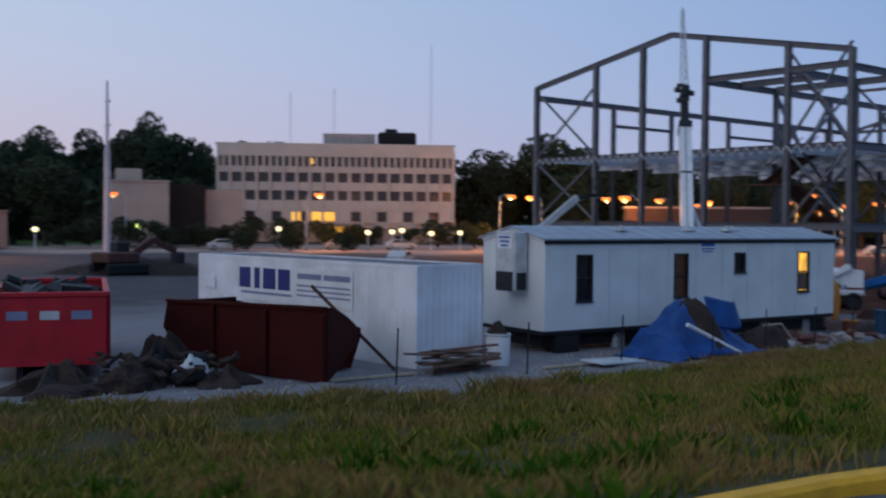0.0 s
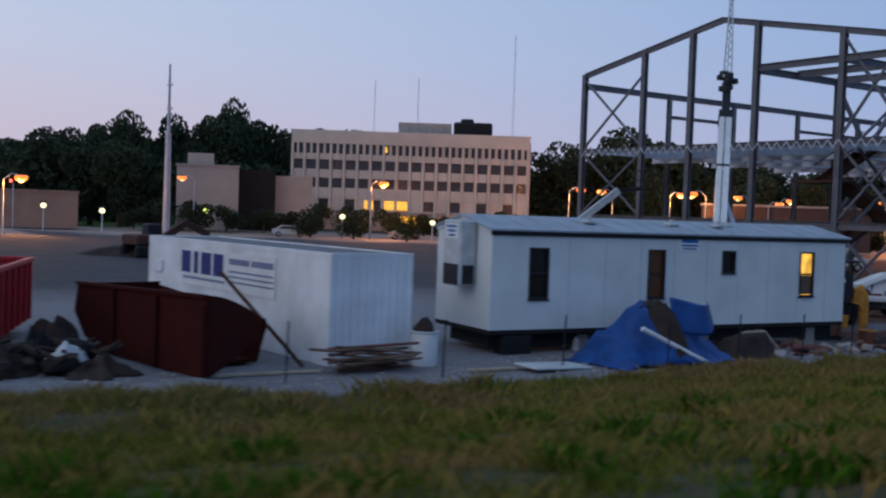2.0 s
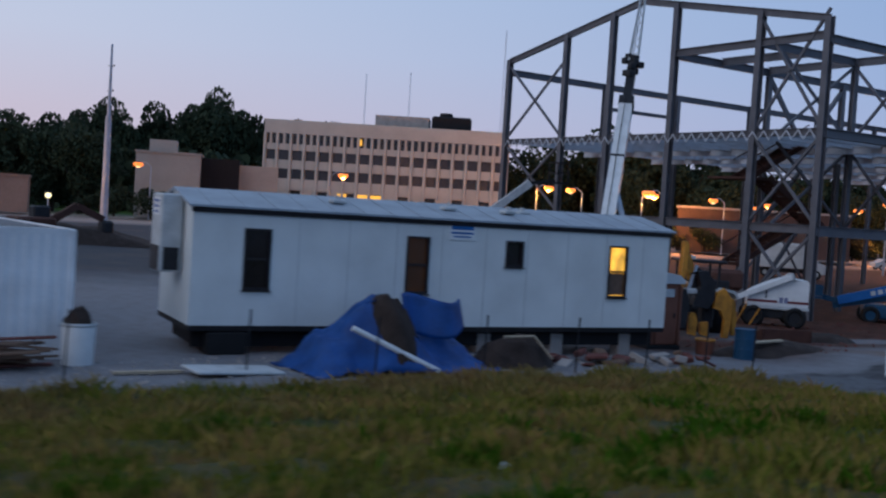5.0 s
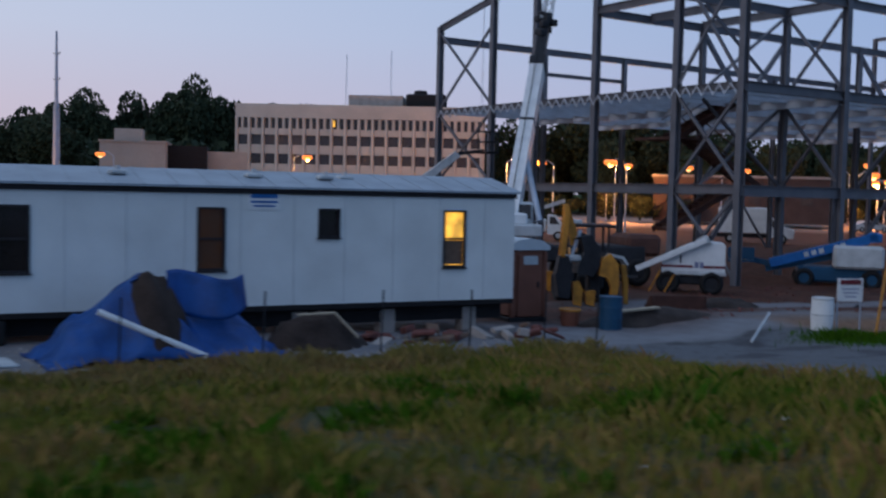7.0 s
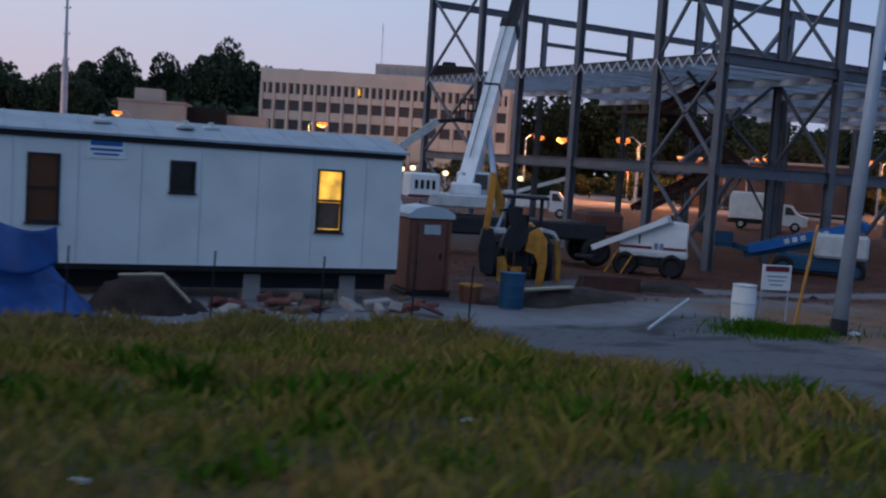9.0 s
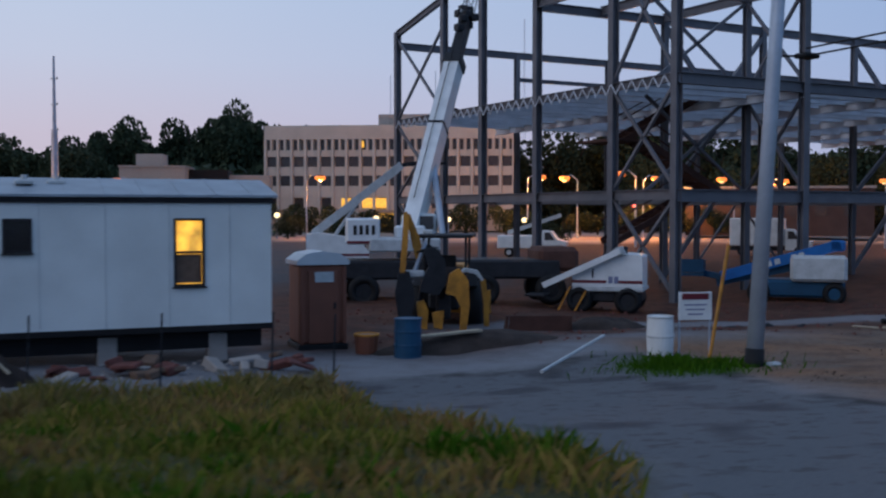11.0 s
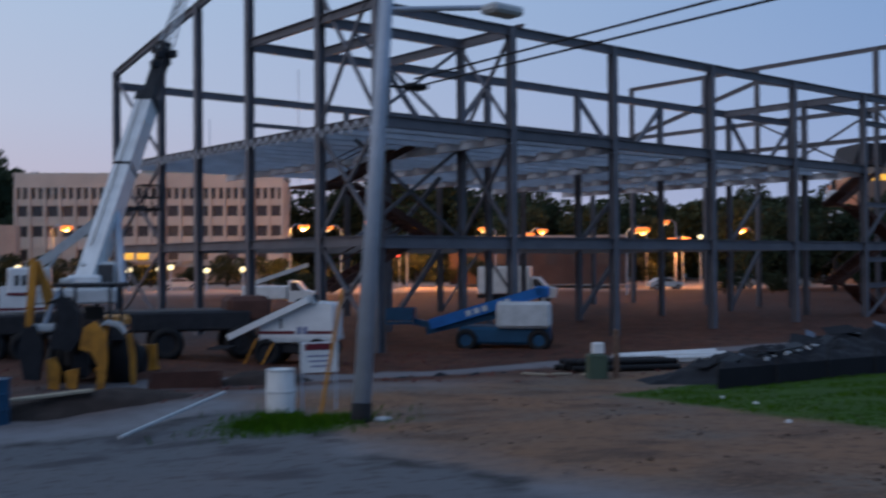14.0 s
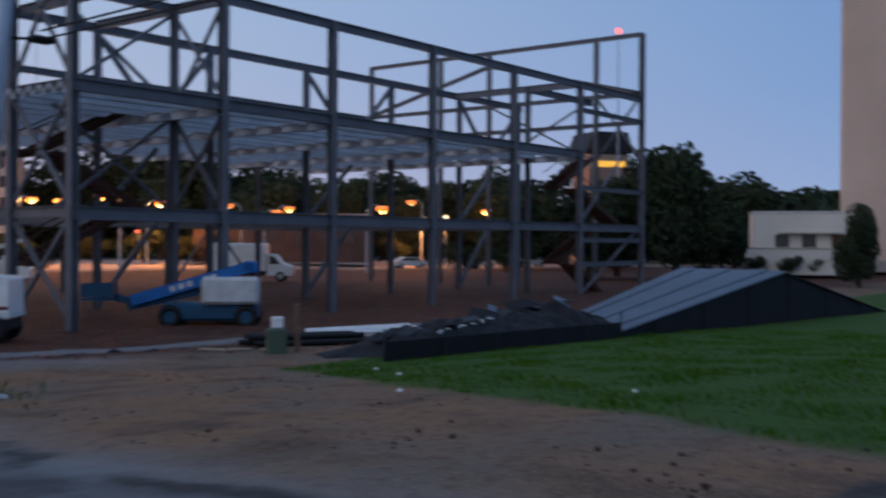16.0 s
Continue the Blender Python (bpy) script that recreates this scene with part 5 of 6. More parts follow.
# ---- things between the container and the trailer ----
tb = thing("trash_barrel", pose(-2.5, -0.78, 0.0), "white barrel heaped with dark rubbish", "barrel")
part("body", Geo().rod((0, 0, 0), (0, 0, 0.8), 0.3, 20, 0.33), "white", tb)
part("rim", Geo().torus((0, 0, 0.8), (0, 0, 1), 0.325, 0.025, 20, 6), "white_dirty", tb)
part("rubbish", Geo().heap((0, 0, 0.82), 0.3, 0.3, 0.32, 14, 5, 0.4, 2), "soil", tb, "dark rubbish heap")
for i in range(16):
    m = pose(-4.3 + random.uniform(-0.25, 0.25), -1.15 + random.uniform(-0.35, 0.35), 0.06 + 0.033 * i, random.uniform(-9, 9), random.uniform(-7, 7), random.uniform(-24, 24))
    tagged(part("timber", Geo().chunk((0, 0, 0), (random.uniform(1.5, 2.3), 0.12, 0.05), 0.008, m), "wood" if i % 5 else "brick_red"), "weathered brown board in a loose stack", "board", "stacked boards")
for a, b in (((-8.0, -0.75), (-5.4, -1.0)), ((-2.2, -2.2), (-0.9, -2.3))):
    tagged(part("plank", Geo().bar((*a, 0.05), (*b, 0.05), 0.14, 0.05), "wood_pale"), "pale plank lying on gravel", "plank")
for i, (x, y, r, h, mt) in enumerate(((-10.9, 1.7, 0.6, 0.75, "black"), (-11.9, 1.0, 0.9, 0.6, "soil"), (-10.3, 2.6, 0.8, 0.9, "soil"), (-9.9, 0.4, 0.7, 0.35, "soil"), (-13.3, 1.5, 1.2, 0.5, "soil"))):
    tagged(part("scrap_heap", Geo().heap((x, y, 0), r, r * 0.8, h, 26, 10, 0.85, 60 + i), mt), "dark heap of scrap and soil", "scrap heap", kind="stuff")
for i, (x, y) in enumerate(((-10.6, 0.7), (-11.2, 2.1), (-10.0, 1.6))):
    tagged(part("old_tyre", Geo().torus((x, y, 0.2 + 0.1 * i), (0.2 * i, 0.3, 1), 0.3, 0.11, 20, 8), "black", smooth=True), "black worn tyre lying among scrap", "tyre", "scrap tyres")
junk = Geo()
for i in range(70):
    x, y = random.uniform(-12.2, -9.5), random.uniform(0.3, 2.8)
    junk.chunk((0, 0, 0), (random.uniform(0.1, 0.6), random.uniform(0.04, 0.2), random.uniform(0.03, 0.1)), 0.015, pose(x, y, random.uniform(0.1, 0.65), random.uniform(-40, 40), random.uniform(-40, 40), random.uniform(0, 180)))
tagged(part("scrap", junk, "soil"), "tangled dark scrap pieces on the heaps", "scrap", kind="stuff")
tagged(part("rubbish_bag", Geo().heap((-10.4, 0.9, 0.25), 0.5, 0.35, 0.35, 14, 6, 0.5, 80), "white_dirty", smooth=True), "crumpled white rubbish bag", "bag")
tagged(part("gravel_heap", Geo().heap((-8.9, -1.9, -0.02), 1.7, 0.9, 0.22, 24, 8, 0.25, 81), "deck_gravel", smooth=True), "low pale gravel heap", "gravel", kind="stuff")

# tarpaulin over soil, with a white pipe
tarp = Geo()
tn, tmn = 56, 26
for j in range(tmn):
    for i in range(tn):
        u, v = i / (tn - 1), j / (tmn - 1)
        x, y = 1.35 + 4.7 * u, -3.55 + 2.2 * v + 0.15 * math.sin(u * 9)
        hgt = 1.55 * math.exp(-((u - 0.45) / 0.17) ** 2) + 0.72 * math.exp(-((u - 0.17) / 0.15) ** 2) * (1 - 0.3 * v) + 1.45 * math.exp(-((u - 0.72) / 0.13) ** 2) * max(0, v - 0.15) + 0.5 * math.exp(-((u - 0.85) / 0.14) ** 2)
        hgt = min(hgt, 1.58) * min(1, 1.95 * v + 0.03, 4.5 * (1 - v) + 0.03) ** 0.8 * min(1, 7 * u, 7 * (1 - u)) ** 0.7
        hgt += 0.24 * noise.noise((x * 1.6, y * 1.6, 2)) * min(1, hgt * 2) + 0.10 * noise.noise((x * 4.2, y * 4.2, 4))
        tarp.v.append((x + 0.12 * noise.noise((x, y, 9)), y, max(hgt, 0.0) + 0.02))
tarp.f = [(j * tn + i, j * tn + i + 1, (j + 1) * tn + i + 1, (j + 1) * tn + i) for j in range(tmn - 1) for i in range(tn - 1) if not (0.37 + 0.015 * (j % 3) < i / tn < 0.56 and 0.22 < j / tmn < 0.6)]
tp = part("tarpaulin", tarp, "tarp", smooth=True)
md = tp.modifiers.new("thickness", "SOLIDIFY")
md.thickness = 0.012
tagged(tp, "crumpled blue tarpaulin draped over a soil heap", "tarpaulin")
flap = Geo()
for j in range(10):
    for i in range(14):
        u, v = i / 13, j / 9
        flap.v.append((3.75 + 1.6 * u, -2.95 + 0.2 * math.sin(u * 7) + 0.25 * v, 0.95 + 0.62 * v + 0.1 * math.sin(u * 5 + 1) * v - 0.25 * (1 - v) * math.sin(u * 3)))
flap.f = [(j * 14 + i, j * 14 + i + 1, (j + 1) * 14 + i + 1, (j + 1) * 14 + i) for j in range(9) for i in range(13)]
fl = part("flap", flap, "tarp", tp, smooth=True)
md = fl.modifiers.new("thickness", "SOLIDIFY")
md.thickness = 0.015
tagged(part("soil_heap", Geo().heap((3.5, -2.5, 0.0), 0.95, 1.15, 1.6, 18, 7, 0.25, 5), "soil", smooth=True), "brown soil bulging out of the tarpaulin", "soil heap", kind="stuff")
tagged(part("plastic_pipe", Geo().rod((2.33, -3.2, 0.98), (4.22, -3.62, 0.1), 0.06, 12), "white"), "white plastic pipe leaning on the tarpaulin", "pipe")
tagged(part("soil_heap", Geo().heap((6.9, -2.6, -0.05), 1.3, 0.7, 0.75, 20, 7, 0.3, 6), "soil", smooth=True), "dark soil heap in front of the trailer", "soil heap", kind="stuff")
tagged(part("bent_hose", Geo().rod((6.4, -2.9, 0.7), (7.2, -3.0, 0.72), 0.03, 8).rod((7.2, -3.0, 0.72), (7.7, -3.1, 0.2), 0.03, 8), "wood_pale"), "pale bent hose over the soil heap", "hose")
for i in range(26):
    m = pose(random.uniform(8.4, 13.4), random.uniform(-2.9, -1.7), random.uniform(-0.12, 0.1), random.uniform(-20, 20), random.uniform(-20, 20), random.uniform(0, 180))
    tagged(part("rubble", Geo().chunk((0, 0, 0), (random.uniform(0.2, 0.75), random.uniform(0.15, 0.4), random.uniform(0.06, 0.2)), 0.02, m), ("brick_red", "concrete", "wood", "brick_red")[i % 4]), "broken masonry and board on the ground", "rubble", "rubble before the trailer")
for i, (x, y) in enumerate(((-6.7, -1.9), (-3.2, -2.6), (0.3, -2.6), (2.5, -3.9), (5.3, -3.7), (7.9, -3.7), (10.1, -3.7), (12.15, -3.7), (13.1, -4.4))):
    tagged(part("fence_stake", Geo().beam((x, y, ground_z(x, y) - 0.2), (x + 0.05, y, ground_z(x, y) + 1.3), 0.028, 0.028, 0.006, up=(0, 1, 0)), "dark_metal"), "thin dark steel fence stake", "stake", "fence stakes")
for i, (x, y, s) in enumerate(((3.0, -16.5, 0.11), (-1.5, -13.6, 0.12), (6.5, -15.0, 0.09), (-3.2, -15.5, 0.1), (23.2, -14.2, 0.1), (27.4, -10.1, 0.12), (26.3, -11.6, 0.1), (24.0, -17.5, 0.08))):
    tagged(part("litter", Geo().heap((x, y, ground_z(x, y) + 0.02), s * 0.6, s * 0.45, s * 0.3, 9, 3, 0.6, 90 + i), "white"), "scrap of white paper litter on grass", "litter", "litter")
tagged(part("white_sheet", Geo().chunk((0, 0, 0), (1.9, 0.8, 0.06), 0.02, pose(0.1, -2.5, 0.08, 2, 3, 5)), "white_dirty"), "flat white sheet lying on gravel", "sheet")
tagged(part("dark_crate", Geo().chunk((0, 0, 0.25), (0.9, 0.5, 0.5), 0.03, pose(0.9, 0.15, 0, 0, 0, -6)), "black"), "dark crate under the trailer", "crate")
tagged(part("white_jug", Geo().rod((3.0, 0.0, 0), (3.0, 0.0, 0.3), 0.12, 12, 0.1).rod((3.0, 0, 0.3), (3.0, 0, 0.38), 0.05, 8), "white_dirty"), "white plastic jug by the trailer", "jug")


# ---- distance: office block ----
of = thing("office_block", pose(60.4, 137.0, 0, 0, 0, -34.8), "five-storey precast concrete office block with strip windows", "building")
OL, OD, OH = 39.4, 15.0, 16.2
part("wall", Geo().box((OL / 2, OD / 2 + 0.3, OH / 2), (OL, OD, OH)), "office", of)
bands = [(0.0, 3.3), (5.2, 7.0), (8.6, 10.0), (11.6, 12.6), (14.3, OH)]
for z0, z1 in bands[1:]:
    part("spandrel", Geo().box((OL / 2, 0.0, (z0 + z1) / 2), (OL, 0.6, z1 - z0)), "office", of)
for i in range(19):
    x = i * OL / 18
    part("pilaster", Geo().chunk((min(max(x, 0.2), OL - 0.2), -0.12, 8.4), (0.42, 0.9, 11.8), 0.05), "office", of)
wide = Geo().box((0, 0, 0), (1.55, 0.06, 1.6)).mesh("window")
slim = Geo().box((0, 0, 0), (0.5, 0.06, 1.6)).mesh("window")
for i in range(18):
    xc = (i + 0.5) * OL / 18
    for z in (7.8, 10.8):
        part("window", wide, "window", of).location = (xc, 0.26, z)
    for s in (-0.55, 0.55):
        part("window", slim, "window", of).location = (xc + s, 0.26, 13.45)
    part("top_mullion", Geo().box((xc, -0.05, 13.45), (0.35, 0.6, 1.75)), "office", of)
    if i % 2 == 0:
        part("pier", Geo().box((xc + OL / 18, 0.02, 4.25), (2.3, 0.5, 1.95)), "office", of)
        part("window", wide, "window", of).location = (xc, 0.26, 4.3)
lw = Geo().box((0, 0, 0), (1.5, 0.06, 1.5)).mesh("lit_window")
for x in (13.1, 16.4, 17.8, 18.9):
    part("window", lw, "lit", of, "lit yellow window").location = (x, -0.28, 4.3)
part("window", Geo().box((15.6, -0.1, 13.5), (0.6, 0.1, 1.0)), "lit", of, "small lit window")
part("entrance", Geo().box((19.5, -0.6, 1.6), (3.2, 0.1, 2.0)), "lit", of, "lit entrance doors")
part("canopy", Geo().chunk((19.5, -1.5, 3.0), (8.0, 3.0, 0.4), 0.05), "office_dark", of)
# ground-floor strip whose recess shade is painted in by the darker concrete
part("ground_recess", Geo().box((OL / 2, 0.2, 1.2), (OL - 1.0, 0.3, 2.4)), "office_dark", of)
part("parapet", Geo().box((OL / 2, OD / 2 + 0.3, OH + 0.15), (OL + 0.5, OD + 0.6, 0.3)), "office", of)
part("roof_unit", Geo().chunk((21.8, 8, 17.5), (9.0, 6, 2.2), 0.1), "concrete", of, "pale rooftop plant room")
part("roof_tank", Geo().chunk((30.0, 7, 17.6), (6.6, 5, 2.6), 0.3).rod((29, 7, 18.5), (29, 7, 19.6), 1.4, 12, 1.0), "under", of, "dark rooftop cooling tower")
for i in range(6):
    part("side_rib", Geo().chunk((OL + 0.1, 1.5 + i * 2.6, 8), (0.5, 0.4, 15), 0.05), "office", of)

an = thing("annex_building", pose(34.2, 118.5, 0, 0, 0, -23), "plain cream concrete annex with a dark recessed bay", "building")
part("block", Geo().box((4.2, 4, 4.4), (8.4, 8, 8.8)), "annex", an)
part("roof_house", Geo().box((3.0, 7, 9.8), (3.6, 4, 2.0)), "annex", an)
# one near-black block fills the set-back bay
part("recess", Geo().box((11.0, 6.5, 4.3), (5.2, 6, 8.6)), "under", an, "recessed bay in near-black")
part("block", Geo().box((16, 9, 4.0), (6, 7, 8.0)), "annex", an)
part("parapet", Geo().box((4.2, 4, 8.9), (8.7, 8.3, 0.25)), "annex", an)
lo = thing("low_building", pose(1, 117, 0, 0, 0, -14), "low tan single-storey building", "building")
part("block", Geo().box((9, 3, 2.2), (20, 6, 4.4)), "tan_wall", lo)
part("parapet", Geo().box((9, 3, 4.5), (20.3, 6.3, 0.25)), "tan_wall", lo)
br = thing("brick_building", pose(96, 78, 0, 0, 0, -46), "low dark red brick building", "building")
part("block", Geo().box((10, 4, 2.9), (22, 8, 5.8)), "far_brick", br)
part("cornice", Geo().box((10, 4, 5.95), (22.4, 8.4, 0.3)), "concrete", br)
for i in range(6):
    part("window", Geo().box((2.2 + 3.2 * i, -0.03, 3.2), (1.4, 0.08, 1.6)), "window", br)
ws = thing("white_annex", pose(112.0, 14.5, -0.3, 0, 0, -66), "low white flat-roofed building with a lit window", "building")
part("block", Geo().box((4.6, 4, 3.0), (9.2, 8, 6.0)), "cream", ws)
part("terrace", Geo().box((4.3, -1.5, 1.2), (10.2, 2.96, 2.4)), "cream", ws)
part("roof_edge", Geo().box((4.6, 4, 6.05), (9.4, 8.2, 0.1)), "white", ws)
part("terrace_edge", Geo().box((4.3, -1.5, 2.46), (10.4, 3.0, 0.12)), "office_dark", ws)
for x, mt in ((2.7, "window"), (5.2, "window"), (7.9, "lit_dim")):
    part("window", Geo().box((x, -0.03, 3.2), (1.3, 0.08, 1.2)), mt, ws, "" if mt == "window" else "amber lit window")
part("canopy", Geo().box((5.3, -0.4, 3.95), (6.0, 0.8, 0.12)), "office_dark", ws)
tw = thing("tower_block", pose(126.6, 10.6, -0.3, 0, 0, -77), "tall plain beige tower block", "building")
part("shaft", Geo().chunk((11, 9, 22), (22, 18, 44), 0.3), "tower", tw)
part("plinth", Geo().box((11, 9, 0.6), (22.6, 18.6, 1.2)), "concrete", tw)
yb = thing("far_block", pose(134, 45, -0.3, 0, 0, -35), "far office with a dark roof and yellow lit floor", "building")
part("block", Geo().box((3, 4, 6.5), (6.5, 8, 13)), "tan_wall", yb)
part("top_floor", Geo().box((3, 4.1, 13.9), (6.0, 6.8, 1.8)), "office_dark", yb)
part("lit_floor", Geo().box((3, 0.66, 13.5), (4.6, 0.06, 0.8)), "lit", yb, "yellow lit top floor")
part("roof_house", Geo().prism([(-0.5, 15.0), (6.5, 15.0), (5.6, 17.8), (0.6, 17.8)], 0.4, 7), "dark_metal", yb)
ps = thing("pylon_sign", pose(106.2, 32.4, -0.3, 0, 0, -52), "tall dark pylon with white sign panels", "sign")
part("post", Geo().box((0, 0.2, 6.4), (0.35, 0.35, 12.8)), "dark_metal", ps)
for z in (7.2, 9.2, 11.8):
    pn = part("panel", Geo().box((0, 0, z), (1.5, 0.2, 1.6)), "white", ps)
    part("mark", Geo().box((0.1, -0.11, z), (0.75, 0.02, 0.8)), "black", pn)
ms = thing("mast", pose(109.7, 28.2, -0.3), "slim mast with a red-white lamp on top", "mast")
part("shaft", Geo().rod((0, 0, 0), (0, 0, 24.8), 0.12, 8, 0.05), "pole", ms)
part("lamp", Geo().rod((0, 0, 24.8), (0, 0, 25.25), 0.25, 10), "red_lamp", ms, "glowing red-white lamp")
for x, y, h in ((113.4, 201.3, 35), (122.4, 195.7, 36), (122.8, 158.2, 42)):
    at = thing("antenna_mast", pose(x, y, 0), "thin lattice antenna mast far behind", "mast", "far masts")
    g = Geo()
    for s in (0, 1, 2):
        a = s * math.tau / 3
        g.rod((0.5 * math.cos(a), 0.5 * math.sin(a), 0), (0.12 * math.cos(a), 0.12 * math.sin(a), h), 0.03, 5)
    for i in range(14):
        q = i / 14
        r = 0.5 - 0.38 * q
        g.rod((r, 0, h * q), (-r / 2, r * 0.86, h * (q + 0.07)), 0.018, 4)
    part("lattice", g, "deck", at)

# tall wooden pole far behind
p1 = thing("transmission_pole", pose(21.5, 86.0, -0.1), "tall grey transmission pole with stub insulators", "pole")
part("shaft", Geo().rod((0, 0, 0), (0, 0, 11), 0.42, 12, 0.30).rod((0, 0, 11), (0, 0, 18.2), 0.2, 12, 0.1), "pole", p1)
for z in (11, 13.5, 16):
    part("insulator", Geo().rod((-0.3, 0, z), (0.3, 0, z), 0.04, 6).rod((0.3, 0, z), (0.3, 0, z + 0.2), 0.06, 6), "dark_metal", p1)


# ---- trees ----
def crown_mesh(seed, leaves, blobs, flat=1.0):
    """A unit crown: uneven lobes of small leaf clumps, with gaps."""
    rnd = random.Random(seed)
    lobes = []
    for i in range(blobs):
        a, r = rnd.uniform(0, math.tau), rnd.uniform(0.15, 0.62)
        lobes.append((r * math.cos(a), r * math.sin(a), rnd.uniform(-0.6, 0.6) * flat, rnd.uniform(0.26, 0.44)))
    v, f = [], []
    for i in range(leaves):
        cx, cy, cz, cr = lobes[rnd.randrange(blobs)]
        d = Vector((rnd.gauss(0, 1), rnd.gauss(0, 1), rnd.gauss(0, 1))).normalized()
        rad = cr * (1 - 0.55 * rnd.random() ** 2.2)
        c = Vector((cx, cy, cz)) + d * rad * Vector((1, 1, 0.85)).length / 1.65
        s = rnd.uniform(0.02, 0.055)
        q = Euler((rnd.uniform(0, 6.3), rnd.uniform(0, 6.3), rnd.uniform(0, 6.3))).to_matrix()
        k = len(v)
        v += [tuple(c + q @ Vector(p) * s) for p in ((-1, -0.5, 0), (0.2, -0.8, 0.2), (1.1, 0.1, 0), (0.1, 0.9, -0.2))]
        f.append((k, k + 1, k + 2, k + 3))
    me = bpy.data.meshes.new("crown")
    me.from_pydata(v, [], f)
    return me


def make_tree(seed, leaves, leafmat, label):
    t = thing("tree", pose(0, 0, -300), label, "tree", "trees")
    g = Geo()
    g.rod((0, 0, -0.02), (0.01, 0.01, 0.45), 0.035, 8, 0.022)
    rnd = random.Random(seed)
    for i in range(6):
        a = i * 1.05 + rnd.uniform(-0.3, 0.3)
        g.rod((0.01, 0.01, 0.22 + 0.04 * i), (0.26 * math.cos(a), 0.26 * math.sin(a), 0.5 + 0.06 * i), 0.014, 6, 0.005)
    part("trunk", g, "bark", t)
    c = part("crown", crown_mesh(seed, leaves, 17, 0.95), leafmat, t)
    c.location, c.scale = (0, 0, 0.53), (0.47, 0.47, 0.50)
    return t


protos = [make_tree(100 + i, 9500, "leaf", "large dark leafy tree at dusk") for i in range(4)]
spots = [(28, 138, 13), (22, 142, 14), (13, 138, 12), (30, 130, 12),
         (100, 128, 17), (106, 120, 16.5), (112, 124, 17), (118, 112, 17), (124, 116, 16), (130, 106, 14), (121, 101, 13), (128, 96, 13), (135, 92, 13), (140, 86, 12.5), (146, 82, 13.5), (150, 74, 13), (156, 70, 13), (160, 62, 13), (150, 60, 11), (141, 68, 10), (134, 78, 10), (126, 84, 10), (118, 92, 11), (166, 54, 12), (172, 46, 11), (110, 104, 12), (160, 46, 11), (168, 36, 12), (90, 140, 15), (76, 150, 18)]
for k, (x, y, h) in enumerate(spots):
    h *= 1.12 if x > 117 else 1.0
    w = 1.0 + 0.35 * ((k * 7) % 5) / 5
    copy_thing(protos[k % 4], pose(x, y, 0, 0, 0, k * 67) @ Matrix.Diagonal((h * w, h * w, h, 1)))
for x, y, h, w in ((16, 205, 16, 1.2), (24, 204, 16, 1.1), (31.8, 203, 18, 0.95), (40, 202, 16.5, 0.95), (46, 202, 20.6, 0.85), (50.5, 200, 22.4, 0.78), (43.5, 201, 18.2, 0.9), (53, 199, 20, 0.9), (64, 196, 21, 0.9), (73.5, 192, 22.4, 0.85), (56, 198, 19.4, 0.8), (61, 200, 18, 0.8), (66, 195, 25.2, 0.72), (70.5, 193, 26, 0.66), (77, 190, 25, 0.64), (82.2, 186, 20.2, 0.6), (74, 196, 20, 0.8), (88, 190, 18, 0.9), (97.4, 15.9, 13.2, 0.78), (98.5, 22.3, 9, 1.0), (94.5, 23, 8.5, 1.0), (122, 41.5, 9.2, 1.15), (127, 37, 9.4, 1.1), (119, 47, 9.6, 1.2), (99.0, 13.9, 7.4, 1.0), (104.5, 14.6, 6.5, 0.9), (221, 44, 16, 1.6), (232, 36, 17, 1.5), (212, 52, 14, 1.6), (240, 28, 15, 1.5), (198, 38, 11, 1.5), (84, -3.4, 5.6, 0.75)):
    k += 1
    copy_thing(protos[k % 4], pose(x, y, -0.3, 0, 0, k * 41) @ Matrix.Diagonal((h * w, h * w, h, 1)))
shrub = thing("shrub", pose(0, 0, -300), "rounded dark green shrub beside the far street", "shrub", "street shrubs")
part("stem", Geo().rod((0, 0, 0), (0, 0, 0.3), 0.03, 6), "bark", shrub)
sc = part("foliage", crown_mesh(9, 2600, 9, 0.7), "shrub", shrub)
sc.location, sc.scale = (0, 0, 0.5), (0.62, 0.62, 0.6)
for k in range(34):
    q = k / 33
    x, y = 27 + 92 * q, 116 - 50 * q
    h = 3.2 + 2.0 * ((k * 13) % 7) / 7
    if k % 4 != 3:
        copy_thing(shrub, pose(x + (k * 5) % 4, y + (k * 3) % 5 - 2, 0, 0, 0, k * 50) @ Matrix.Diagonal((h * 1.3, h * 1.3, h, 1)))
for x, y, h in ((62, 62, 3.0), (64.5, 63, 2.4), (70, 76, 2.6), (110, 10, 2.0), (112, 8, 1.8), (106, 12, 2.0), (52, 87, 2.8), (44, 97, 3.4), (48, 93, 3.2), (90, 34, 3.2), (93, 31, 2.6)):
    copy_thing(shrub, pose(x, y, -0.2, 0, 0, x * 9) @ Matrix.Diagonal((h * 1.3, h * 1.3, h, 1)))
for o in protos + [shrub]:
    for c in list(o.children):
        bpy.data.objects.remove(c)
    bpy.data.objects.remove(o)


